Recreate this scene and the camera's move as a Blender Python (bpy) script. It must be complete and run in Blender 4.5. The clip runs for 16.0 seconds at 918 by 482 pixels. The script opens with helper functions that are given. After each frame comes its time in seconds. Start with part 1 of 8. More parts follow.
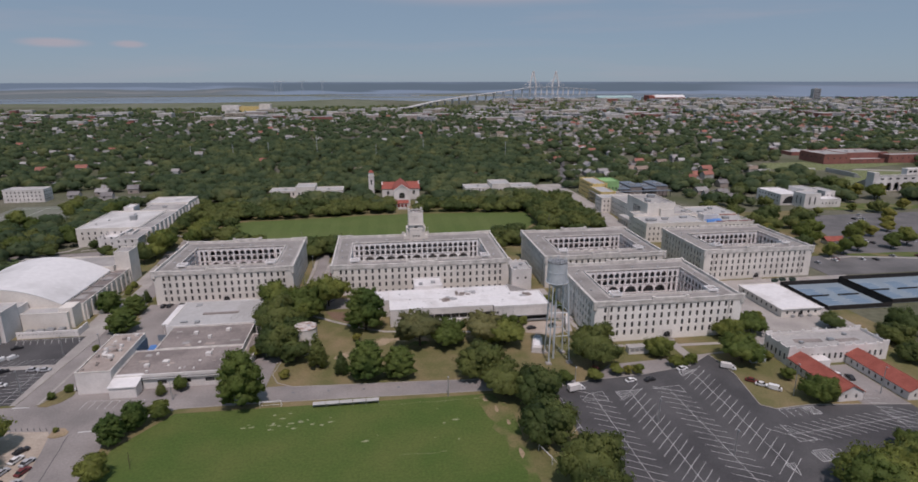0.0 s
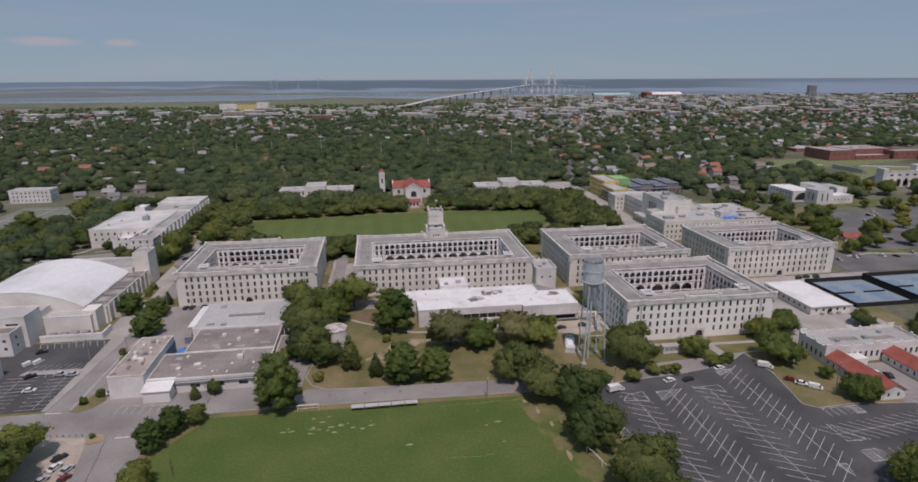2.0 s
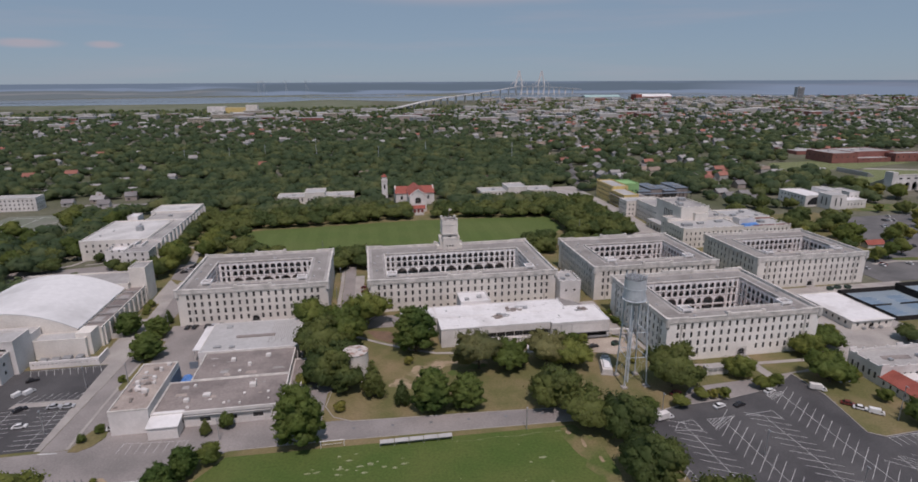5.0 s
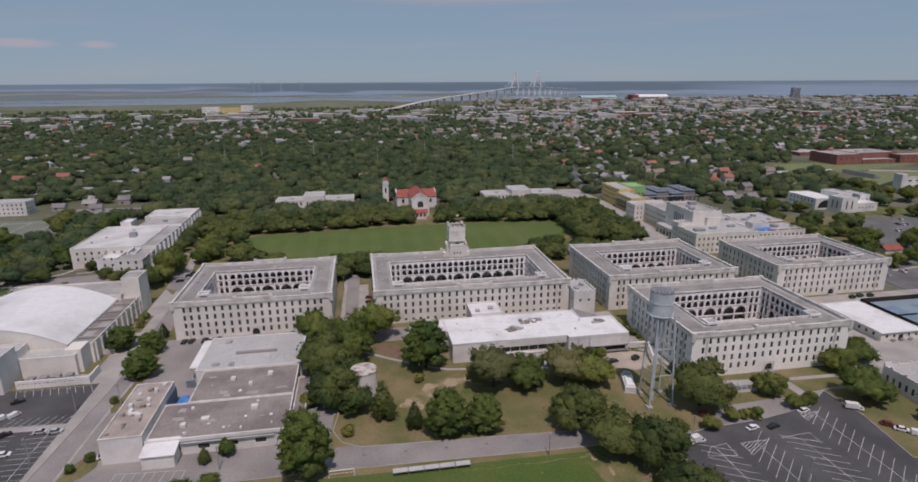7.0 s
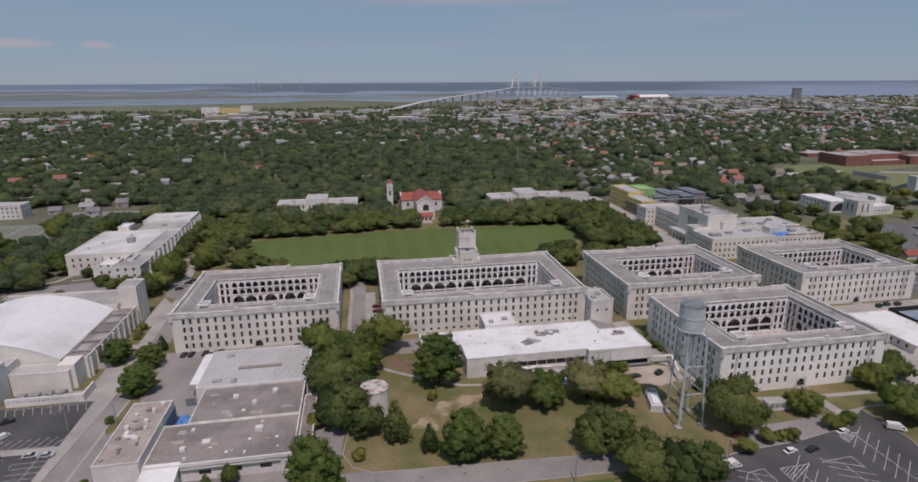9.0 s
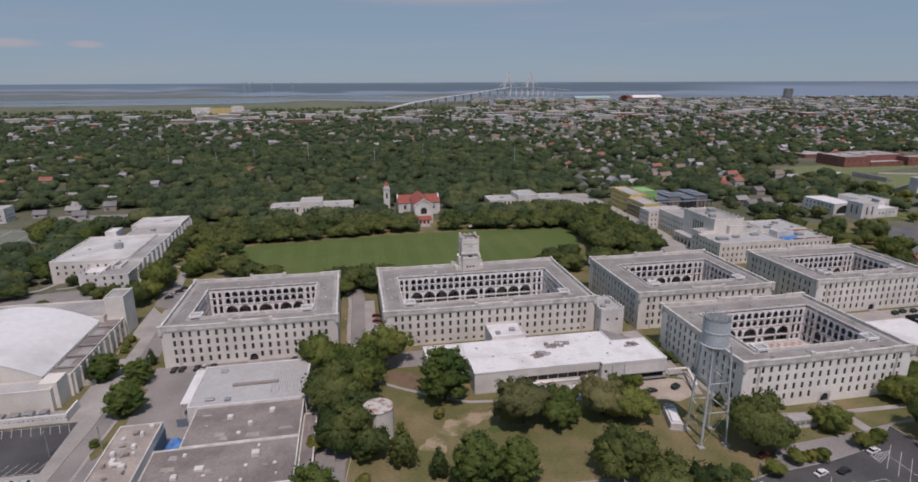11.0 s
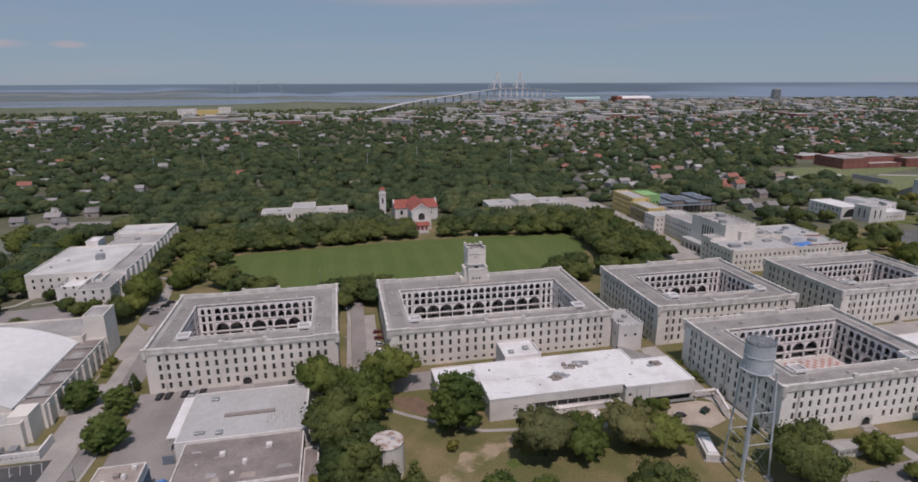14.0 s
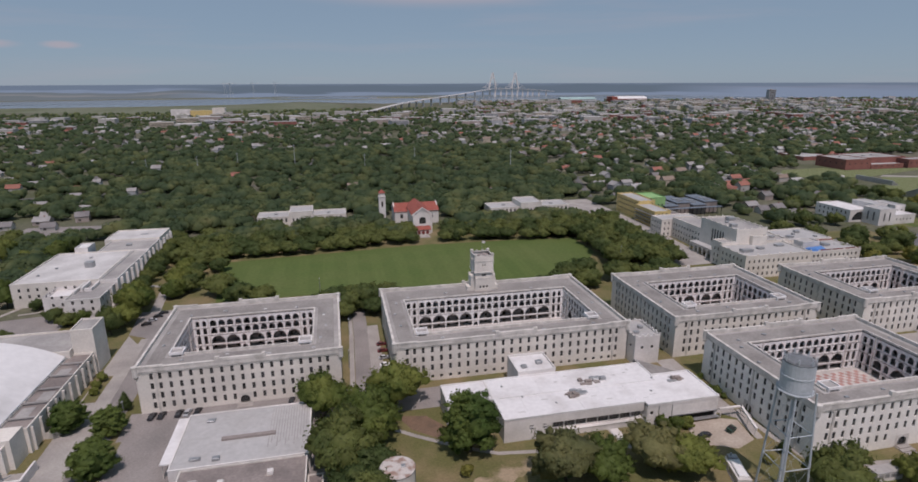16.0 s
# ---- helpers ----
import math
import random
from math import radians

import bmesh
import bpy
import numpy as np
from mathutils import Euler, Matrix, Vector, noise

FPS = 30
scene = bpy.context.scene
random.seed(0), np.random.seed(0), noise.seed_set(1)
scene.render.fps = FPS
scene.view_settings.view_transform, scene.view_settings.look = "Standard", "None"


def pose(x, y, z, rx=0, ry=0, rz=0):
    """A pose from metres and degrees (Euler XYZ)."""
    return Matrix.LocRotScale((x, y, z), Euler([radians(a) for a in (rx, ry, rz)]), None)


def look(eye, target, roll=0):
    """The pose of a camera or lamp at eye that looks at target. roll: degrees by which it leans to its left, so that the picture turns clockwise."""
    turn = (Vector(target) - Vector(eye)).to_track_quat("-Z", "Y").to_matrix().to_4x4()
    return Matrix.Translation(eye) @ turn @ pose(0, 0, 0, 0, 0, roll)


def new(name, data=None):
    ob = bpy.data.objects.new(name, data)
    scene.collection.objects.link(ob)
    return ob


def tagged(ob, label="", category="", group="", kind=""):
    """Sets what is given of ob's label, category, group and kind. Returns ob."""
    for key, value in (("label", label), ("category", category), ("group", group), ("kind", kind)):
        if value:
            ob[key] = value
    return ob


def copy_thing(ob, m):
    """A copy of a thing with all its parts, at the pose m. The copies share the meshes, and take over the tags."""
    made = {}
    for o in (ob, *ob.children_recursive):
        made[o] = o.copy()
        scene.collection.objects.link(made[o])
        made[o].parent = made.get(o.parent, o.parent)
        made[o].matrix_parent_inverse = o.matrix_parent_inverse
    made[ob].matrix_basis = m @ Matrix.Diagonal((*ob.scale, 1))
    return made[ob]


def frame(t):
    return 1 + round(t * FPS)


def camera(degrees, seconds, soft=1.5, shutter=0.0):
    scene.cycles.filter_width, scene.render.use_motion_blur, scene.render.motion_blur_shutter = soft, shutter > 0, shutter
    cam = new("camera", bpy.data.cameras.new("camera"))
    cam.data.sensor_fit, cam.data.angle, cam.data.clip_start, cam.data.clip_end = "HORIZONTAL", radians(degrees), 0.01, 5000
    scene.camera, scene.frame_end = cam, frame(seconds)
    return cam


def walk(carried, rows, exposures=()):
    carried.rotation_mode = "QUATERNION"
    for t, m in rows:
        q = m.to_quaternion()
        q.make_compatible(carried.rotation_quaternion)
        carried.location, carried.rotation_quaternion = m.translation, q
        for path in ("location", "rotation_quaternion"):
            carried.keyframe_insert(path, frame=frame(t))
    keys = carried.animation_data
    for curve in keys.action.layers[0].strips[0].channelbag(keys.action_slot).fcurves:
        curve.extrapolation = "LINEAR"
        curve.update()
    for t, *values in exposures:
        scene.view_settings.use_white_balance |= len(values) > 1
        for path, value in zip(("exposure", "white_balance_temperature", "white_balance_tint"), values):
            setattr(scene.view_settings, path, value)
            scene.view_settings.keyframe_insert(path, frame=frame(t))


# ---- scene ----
cam = camera(78.1, 16.0, soft=1.7)
PATH = [
    (0, (29.491, -297.959, 112.083), (29.746, -296.052, 111.536), -0.1),
    (0.5, (25.765, -296.937, 112.068), (26.023, -295.031, 111.52), -0.1),
    (1, (21.963, -295.921, 112.028), (22.224, -294.016, 111.477), -0.1),
    (1.5, (18.142, -294.645, 111.984), (18.408, -292.741, 111.431), -0.2),
    (2, (14.486, -292.939, 111.957), (14.757, -291.036, 111.403), -0.3),
    (2.5, (11.205, -290.559, 111.967), (11.485, -288.658, 111.414), -0.3),
    (3, (8.428, -287.538, 112.007), (8.715, -285.638, 111.453), -0.3),
    (3.5, (6.105, -284.07, 112.072), (6.4, -282.17, 111.521), -0.3),
    (4, (4.242, -280.388, 112.149), (4.544, -278.489, 111.6), -0.3),
    (6.5, (-2.161, -262.065, 112.62), (-1.837, -260.168, 112.073), -0.3),
    (7, (-3.259, -258.632, 112.655), (-2.931, -256.736, 112.108), -0.3),
    (7.5, (-4.251, -255.28, 112.673), (-3.921, -253.384, 112.126), -0.3),
    (8, (-5.188, -251.947, 112.674), (-4.858, -250.052, 112.127), -0.3),
    (8.5, (-6.086, -248.693, 112.665), (-5.754, -246.798, 112.119), -0.2),
    (9, (-6.944, -245.478, 112.643), (-6.614, -243.583, 112.097), -0.3),
    (11.5, (-11.072, -229.807, 112.497), (-10.707, -227.917, 111.952), -0.2),
    (12, (-11.858, -226.701, 112.475), (-11.487, -224.813, 111.931), -0.2),
    (12.5, (-12.639, -223.595, 112.473), (-12.262, -221.708, 111.928), -0.2),
    (13, (-13.393, -220.468, 112.459), (-13.012, -218.581, 111.915), -0.2),
    (13.5, (-14.143, -217.352, 112.435), (-13.756, -215.467, 111.891), -0.2),
    (14, (-14.873, -214.124, 112.41), (-14.478, -212.24, 111.867), -0.2),
    (14.5, (-15.585, -210.926, 112.399), (-15.183, -209.043, 111.856), -0.2),
    (15, (-16.32, -207.758, 112.391), (-15.914, -205.876, 111.849), -0.2),
    (15.5, (-17.094, -204.585, 112.393), (-16.687, -202.704, 111.85), -0.2),
    (16, (-17.882, -201.323, 112.396), (-17.469, -199.443, 111.854), -0.2),
]
walk(cam, [(t, look(eye, target, roll)) for t, eye, target, roll in PATH], exposures=((0, 0.03, 6550, 27), (16, 0.03, 6550, 27)))

# ==== place ====
# ---------------------------------------------------------------- light
SUN_FROM = Vector((0.01, -0.48, 1.0)).normalized()
world = bpy.data.worlds.new("world")
scene.world = world
world.use_nodes = True
wn, wl = world.node_tree.nodes, world.node_tree.links
wn.clear()
sky = wn.new("ShaderNodeTexSky")
sky.sky_type = "NISHITA"
sky.sun_disc = False
sky.sun_elevation = math.asin(SUN_FROM.z)
sky.sun_rotation = math.atan2(SUN_FROM.x, SUN_FROM.y)
sky.altitude, sky.air_density, sky.dust_density, sky.ozone_density = 100, 0.8, 0.2, 4.0
wc = wn.new("ShaderNodeTexCoord")
wm = wn.new("ShaderNodeMapping")
wm.inputs["Scale"].default_value = (1.1, 1.1, 13.0)
cloud = wn.new("ShaderNodeTexNoise")
cloud.inputs["Scale"].default_value, cloud.inputs["Detail"].default_value, cloud.inputs["Roughness"].default_value = 2.3, 7, 0.55
ramp = wn.new("ShaderNodeValToRGB")
ramp.color_ramp.elements[0].position, ramp.color_ramp.elements[1].position = 0.50, 0.72
cmul = wn.new("ShaderNodeMath")
cmul.operation = "MULTIPLY_ADD"
cmul.inputs[1].default_value, cmul.inputs[2].default_value = 0.22, 0.0
cmix = wn.new("ShaderNodeMix")
cmix.data_type = "RGBA"
cmix.inputs["B"].default_value = (3.5, 3.45, 3.6, 1)
veil = wn.new("ShaderNodeMix")
veil.data_type = "RGBA"
veil.inputs["Factor"].default_value = 0.86
veil.inputs["B"].default_value = (1.72, 2.66, 3.16, 1)
wb = wn.new("ShaderNodeBackground")
wb.inputs["Strength"].default_value = 0.107
wo = wn.new("ShaderNodeOutputWorld")
wl.new(wc.outputs["Generated"], wm.inputs["Vector"])
wl.new(wm.outputs["Vector"], cloud.inputs["Vector"])
wl.new(cloud.outputs["Fac"], ramp.inputs["Fac"])
wl.new(ramp.outputs["Color"], cmul.inputs[0])
# two small low clouds and a broad pale sheet higher up: direction, width, height, strength
puff = cmul.outputs["Value"]
for at, wd, ht, k in (((-0.445, 0.894, 0.051), 0.055, 0.0085, 1.9), ((-0.362, 0.931, 0.0515), 0.030, 0.007, 1.6), ((0.17, 0.975, 0.152), 0.36, 0.042, 1.9)):
    sub, scl, ln, mr = wn.new("ShaderNodeVectorMath"), wn.new("ShaderNodeVectorMath"), wn.new("ShaderNodeVectorMath"), wn.new("ShaderNodeMapRange")
    sub.operation, scl.operation, ln.operation = "SUBTRACT", "MULTIPLY", "LENGTH"
    sub.inputs[1].default_value = at
    scl.inputs[1].default_value = (1 / wd, 1 / wd, 1 / ht)
    mr.inputs["From Min"].default_value, mr.inputs["From Max"].default_value = 1.0, 0.25
    mr.interpolation_type = "SMOOTHSTEP"
    mr.inputs["To Max"].default_value = k
    edge, add = wn.new("ShaderNodeMath"), wn.new("ShaderNodeMath")
    edge.operation, add.operation, add.use_clamp = "MULTIPLY", "ADD", True
    wl.new(wc.outputs["Generated"], sub.inputs[0])
    wl.new(sub.outputs["Vector"], scl.inputs[0])
    wl.new(scl.outputs["Vector"], ln.inputs[0])
    wl.new(ln.outputs["Value"], mr.inputs["Value"])
    wl.new(mr.outputs["Result"], edge.inputs[0])
    wl.new(cloud.outputs["Fac"], edge.inputs[1])
    wl.new(edge.outputs["Value"], add.inputs[0])
    wl.new(puff, add.inputs[1])
    puff = add.outputs["Value"]
wl.new(puff, cmix.inputs["Factor"])
wl.new(sky.outputs["Color"], veil.inputs["A"])
wl.new(veil.outputs["Result"], cmix.inputs["A"])
wl.new(cmix.outputs["Result"], wb.inputs["Color"])
wl.new(wb.outputs["Background"], wo.inputs["Surface"])
sun = new("sun", bpy.data.lights.new("sun", "SUN"))
sun.data.energy, sun.data.angle, sun.data.color = 2.60, radians(1.0), (1.0, 0.945, 0.86)
sun.matrix_world = look(SUN_FROM * 300, (0, 0, 0))
scene.view_settings.exposure = 0.0


# ---------------------------------------------------------------- materials
def mat(name, col, rough=0.8, var=0.18, big=0.05, fine=1.2, bump=0.15, tint=None, metal=0.0, spec=0.3, rand=0.0, lo=0.35, hi=0.7):
    """A surface with stains (big, per metre) and grain (fine); tint: the colour of the stains; rand: spread from object to object."""
    m = bpy.data.materials.new(name)
    m.use_nodes = True
    n, l = m.node_tree.nodes, m.node_tree.links
    b = n["Principled BSDF"]
    b.inputs["Roughness"].default_value, b.inputs["Metallic"].default_value = rough, metal
    b.inputs["Specular IOR Level"].default_value = spec
    geo = n.new("ShaderNodeNewGeometry")
    n1, n2 = n.new("ShaderNodeTexNoise"), n.new("ShaderNodeTexNoise")
    n1.inputs["Scale"].default_value, n1.inputs["Detail"].default_value = big, 5
    n2.inputs["Scale"].default_value, n2.inputs["Detail"].default_value = fine, 4
    l.new(geo.outputs["Position"], n1.inputs["Vector"])
    l.new(geo.outputs["Position"], n2.inputs["Vector"])
    r = n.new("ShaderNodeValToRGB")
    r.color_ramp.elements[0].position, r.color_ramp.elements[1].position = lo, hi
    t = tint or [c * (1 - 2 * var) for c in col]
    r.color_ramp.elements[0].color, r.color_ramp.elements[1].color = (*col, 1), (*t, 1)
    l.new(n1.outputs["Fac"], r.inputs["Fac"])
    hs = n.new("ShaderNodeHueSaturation")
    mr = n.new("ShaderNodeMapRange")
    mr.inputs["From Min"].default_value, mr.inputs["From Max"].default_value = 0.3, 0.7
    mr.inputs["To Min"].default_value, mr.inputs["To Max"].default_value = 1 - var, 1 + var
    l.new(n2.outputs["Fac"], mr.inputs["Value"])
    val = mr.outputs["Result"]
    if rand:
        oi = n.new("ShaderNodeObjectInfo")
        m2 = n.new("ShaderNodeMapRange")
        m2.inputs["To Min"].default_value, m2.inputs["To Max"].default_value = 1 - rand, 1 + rand
        l.new(oi.outputs["Random"], m2.inputs["Value"])
        mu = n.new("ShaderNodeMath")
        mu.operation = "MULTIPLY"
        l.new(val, mu.inputs[0])
        l.new(m2.outputs["Result"], mu.inputs[1])
        val = mu.outputs["Value"]
    l.new(val, hs.inputs["Value"])
    l.new(r.outputs["Color"], hs.inputs["Color"])
    l.new(hs.outputs["Color"], b.inputs["Base Color"])
    if bump:
        bp = n.new("ShaderNodeBump")
        bp.inputs["Strength"].default_value, bp.inputs["Distance"].default_value = bump, 0.1
        l.new(n2.outputs["Fac"], bp.inputs["Height"])
        l.new(bp.outputs["Normal"], b.inputs["Normal"])
    return m


def leafmat(name, a, c, fine=0.9, e=None, island=0.5, spread=0.36):
    """Foliage between two greens, with a spread from tree to tree and clump to clump."""
    m = bpy.data.materials.new(name)
    m.use_nodes = True
    n, l = m.node_tree.nodes, m.node_tree.links
    b = n["Principled BSDF"]
    b.inputs["Roughness"].default_value, b.inputs["Specular IOR Level"].default_value = 0.65, 0.25
    geo, oi = n.new("ShaderNodeNewGeometry"), n.new("ShaderNodeObjectInfo")
    n1, n2 = n.new("ShaderNodeTexNoise"), n.new("ShaderNodeTexNoise")
    n1.inputs["Scale"].default_value, n1.inputs["Detail"].default_value = 0.055, 4
    n2.inputs["Scale"].default_value, n2.inputs["Detail"].default_value, n2.inputs["Roughness"].default_value = fine, 5, 0.65
    l.new(geo.outputs["Position"], n1.inputs["Vector"])
    l.new(geo.outputs["Position"], n2.inputs["Vector"])
    ad = n.new("ShaderNodeMath")
    ad.operation = "ADD"
    l.new(n1.outputs["Fac"], ad.inputs[0])
    sc = n.new("ShaderNodeMath")
    sc.operation, sc.inputs[1].default_value = "MULTIPLY_ADD", 0.35
    sc.inputs[2].default_value = -0.17
    l.new(oi.outputs["Random"], sc.inputs[0])
    l.new(sc.outputs["Value"], ad.inputs[1])
    r = n.new("ShaderNodeValToRGB")
    r.color_ramp.elements[0].position, r.color_ramp.elements[1].position = 0.39, 0.57
    r.color_ramp.elements[0].color, r.color_ramp.elements[1].color = (*a, 1), (*c, 1)
    if e:
        r.color_ramp.elements.new(0.68).color = (*e, 1)
    l.new(ad.outputs["Value"], r.inputs["Fac"])
    hs, mr, mi = n.new("ShaderNodeHueSaturation"), n.new("ShaderNodeMapRange"), n.new("ShaderNodeMath")
    l.new(geo.outputs["Random Per Island"], mi.inputs[0])
    mi.operation, mi.inputs[1].default_value, mi.inputs[2].default_value = "MULTIPLY_ADD", island, 0.25 - island / 2
    sm = n.new("ShaderNodeMath")
    sm.operation = "ADD"
    l.new(mi.outputs["Value"], sm.inputs[0])
    l.new(n2.outputs["Fac"], sm.inputs[1])
    mr.inputs["From Min"].default_value, mr.inputs["From Max"].default_value = 0.35, 1.15
    mr.inputs["To Min"].default_value, mr.inputs["To Max"].default_value = 1 - spread, 1 + spread
    l.new(sm.outputs["Value"], mr.inputs["Value"])
    l.new(mr.outputs["Result"], hs.inputs["Value"])
    l.new(r.outputs["Color"], hs.inputs["Color"])
    l.new(hs.outputs["Color"], b.inputs["Base Color"])
    bp = n.new("ShaderNodeBump")
    bp.inputs["Strength"].default_value, bp.inputs["Distance"].default_value = 0.3, 0.6
    l.new(n2.outputs["Fac"], bp.inputs["Height"])
    l.new(bp.outputs["Normal"], b.inputs["Normal"])
    tr, mx = n.new("ShaderNodeBsdfTranslucent"), n.new("ShaderNodeMixShader")
    mx.inputs["Fac"].default_value = 0.54
    l.new(hs.outputs["Color"], tr.inputs["Color"])
    l.new(b.outputs["BSDF"], mx.inputs[1])
    l.new(tr.outputs["BSDF"], mx.inputs[2])
    l.new(mx.outputs["Shader"], n["Material Output"].inputs["Surface"])
    return m


STUCCO = mat("stucco", (0.74, 0.70, 0.645), 0.9, 0.07, 0.09, 1.5, 0.1, (0.585, 0.55, 0.505))
STUCCO_FRESH = mat("fresh white stucco", (0.83, 0.80, 0.755), 0.9, 0.06, 0.09, 1.5, 0.1, (0.71, 0.68, 0.64))
ARCADE = mat("white arcade stucco", (0.80, 0.785, 0.78), 0.9, 0.05, 0.12, 1.5, 0.1, (0.66, 0.645, 0.64))
STUCCO_WHITE = mat("white stucco", (0.74, 0.71, 0.69), 0.9, 0.06, 0.08, 1.2, 0.1, (0.52, 0.50, 0.48))
TRIM = mat("cast stone trim", (0.68, 0.645, 0.605), 0.85, 0.10, 0.3, 2.5, 0.1, (0.44, 0.42, 0.39))
# dark gallery colour: the shade behind the arches is painted in
GALLERY_SHADE = mat("gallery surface with painted shade", (0.30, 0.28, 0.265), 0.9, 0.08, 0.15, 1.0, 0.05)
ROOF_GREY = mat("grey roof membrane", (0.40, 0.385, 0.37), 0.9, 0.10, 0.06, 0.8, 0.1, (0.26, 0.25, 0.245))
ROOF_MILK = mat("chalky white roof", (0.60, 0.59, 0.58), 0.8, 0.08, 0.08, 0.8, 0.05, (0.44, 0.43, 0.42))
ROOF_TAN = mat("tan gravel roof", (0.40, 0.345, 0.305), 0.95, 0.15, 0.15, 1.5, 0.15, (0.28, 0.235, 0.215))
ROOF_STRIP = mat("worn grey roofing felt", (0.30, 0.285, 0.27), 0.95, 0.14, 0.10, 1.2, 0.15, (0.215, 0.20, 0.19))
ASPHALT_MID = mat("grey asphalt", (0.16, 0.155, 0.155), 0.92, 0.14, 0.06, 1.5, 0.2, (0.10, 0.10, 0.10))
ROOF_DARK = mat("weathered gravel roof", (0.27, 0.235, 0.22), 0.95, 0.14, 0.09, 1.2, 0.2, (0.185, 0.16, 0.152), lo=0.42, hi=0.62)
ROOF_PALE = mat("pale metal roof", (0.44, 0.435, 0.43), 0.6, 0.08, 0.08, 0.7, 0.05, (0.38, 0.37, 0.36))
ROOF_WHITE = mat("white membrane roof", (0.70, 0.69, 0.69), 0.7, 0.06, 0.09, 0.6, 0.05, (0.55, 0.53, 0.52), lo=0.48, hi=0.72)
VAULT = mat("white coated vault", (0.69, 0.685, 0.685), 0.6, 0.05, 0.045, 0.4, 0.03, (0.50, 0.495, 0.49), lo=0.46, hi=0.72)
GLASS = mat("dark window glass", (0.045, 0.046, 0.048), 0.12, 0.2, 0.5, 2.0, 0, spec=0.5, rand=0.5)
FRAME = mat("painted window frame", (0.15, 0.145, 0.14), 0.6, 0.08, 0.3, 3, 0)
DARK = mat("dark opening", (0.03, 0.028, 0.027), 0.9, 0.2, 0.3, 2, 0)
ASPHALT = mat("dark asphalt", (0.060, 0.059, 0.062), 0.92, 0.14, 0.06, 2.0, 0.2, (0.10, 0.098, 0.10))
ASPHALT_OLD = mat("old pale asphalt", (0.29, 0.265, 0.253), 0.92, 0.12, 0.06, 1.5, 0.2, (0.20, 0.185, 0.178))
CONCRETE = mat("pale concrete", (0.38, 0.355, 0.33), 0.9, 0.10, 0.1, 1.5, 0.1, (0.285, 0.265, 0.25))
YARD = mat("sandy concrete yard", (0.43, 0.37, 0.31), 0.95, 0.12, 0.12, 1.2, 0.1, (0.32, 0.265, 0.215))
PAINT = mat("white road paint", (0.58, 0.58, 0.57), 0.8, 0.2, 0.5, 4, 0, (0.36, 0.36, 0.36))
GRASS = mat("sports turf", (0.064, 0.106, 0.022), 0.95, 0.16, 0.06, 1.2, 0.3, (0.096, 0.122, 0.032))
PARADE = mat("parade turf", (0.078, 0.118, 0.029), 0.95, 0.12, 0.03, 0.5, 0.3, (0.100, 0.130, 0.038))
LAWN = mat("dry lawn", (0.122, 0.121, 0.046), 0.95, 0.16, 0.06, 1.3, 0.3, (0.215, 0.168, 0.090), lo=0.40, hi=0.66)
WORN = mat("worn sandy lawn", (0.150, 0.135, 0.060), 0.95, 0.18, 0.16, 1.6, 0.3, (0.34, 0.265, 0.18), lo=0.42, hi=0.60)
THIN_TURF = mat("pale thin turf", (0.115, 0.145, 0.05), 0.95, 0.2, 0.5, 2.5, 0, (0.22, 0.23, 0.13), lo=0.45, hi=0.6)
TURF_EDGE = mat("thin turf", (0.080, 0.112, 0.028), 0.95, 0.16, 0.10, 1.3, 0.3, (0.185, 0.155, 0.075), lo=0.46, hi=0.66)
SAND = mat("bare sandy soil", (0.34, 0.26, 0.18), 0.95, 0.15, 0.2, 1.5, 0.2, (0.24, 0.19, 0.11))
MULCH = mat("brown mulch", (0.20, 0.13, 0.09), 0.95, 0.2, 0.3, 2.0, 0.3, (0.14, 0.10, 0.07))
GROUND = mat("town ground", (0.080, 0.090, 0.045), 0.95, 0.2, 0.012, 0.3, 0.2, (0.17, 0.16, 0.125))
WATER = mat("river water", (0.16, 0.195, 0.225), 0.25, 0.06, 0.002, 0.02, 0, (0.19, 0.22, 0.245), spec=0.5)
MARSH = mat("salt marsh", (0.155, 0.165, 0.115), 0.95, 0.15, 0.004, 0.03, 0, (0.10, 0.12, 0.06))
DOOR_RED = mat("dark red door", (0.20, 0.05, 0.045), 0.6, 0.1, 0.5, 2, 0)
RED_ROOF = mat("red clay tile roof", (0.33, 0.10, 0.075), 0.8, 0.15, 0.25, 3, 0.3, (0.25, 0.07, 0.052))
BRICK = mat("red brick wall", (0.28, 0.12, 0.10), 0.9, 0.12, 0.1, 2, 0.1)
STEEL_PAINT = mat("pale painted steel", (0.50, 0.54, 0.57), 0.5, 0.07, 0.2, 1.5, 0.03, (0.40, 0.44, 0.47))
STEEL = mat("galvanised steel", (0.42, 0.43, 0.44), 0.45, 0.1, 0.5, 3, 0, metal=0.6)
STEEL_DARK = mat("dark weathered steel", (0.17, 0.18, 0.19), 0.7, 0.15, 0.5, 3, 0.05)
RUST = mat("stained tank roof", (0.52, 0.48, 0.45), 0.8, 0.12, 0.5, 2, 0.1, (0.30, 0.20, 0.16), lo=0.45, hi=0.6)
TENNIS = mat("blue hard court", (0.16, 0.235, 0.31), 0.8, 0.06, 0.1, 1, 0.02)
TENNIS_OUT = mat("pale blue court apron", (0.225, 0.285, 0.33), 0.8, 0.06, 0.1, 1, 0.02)
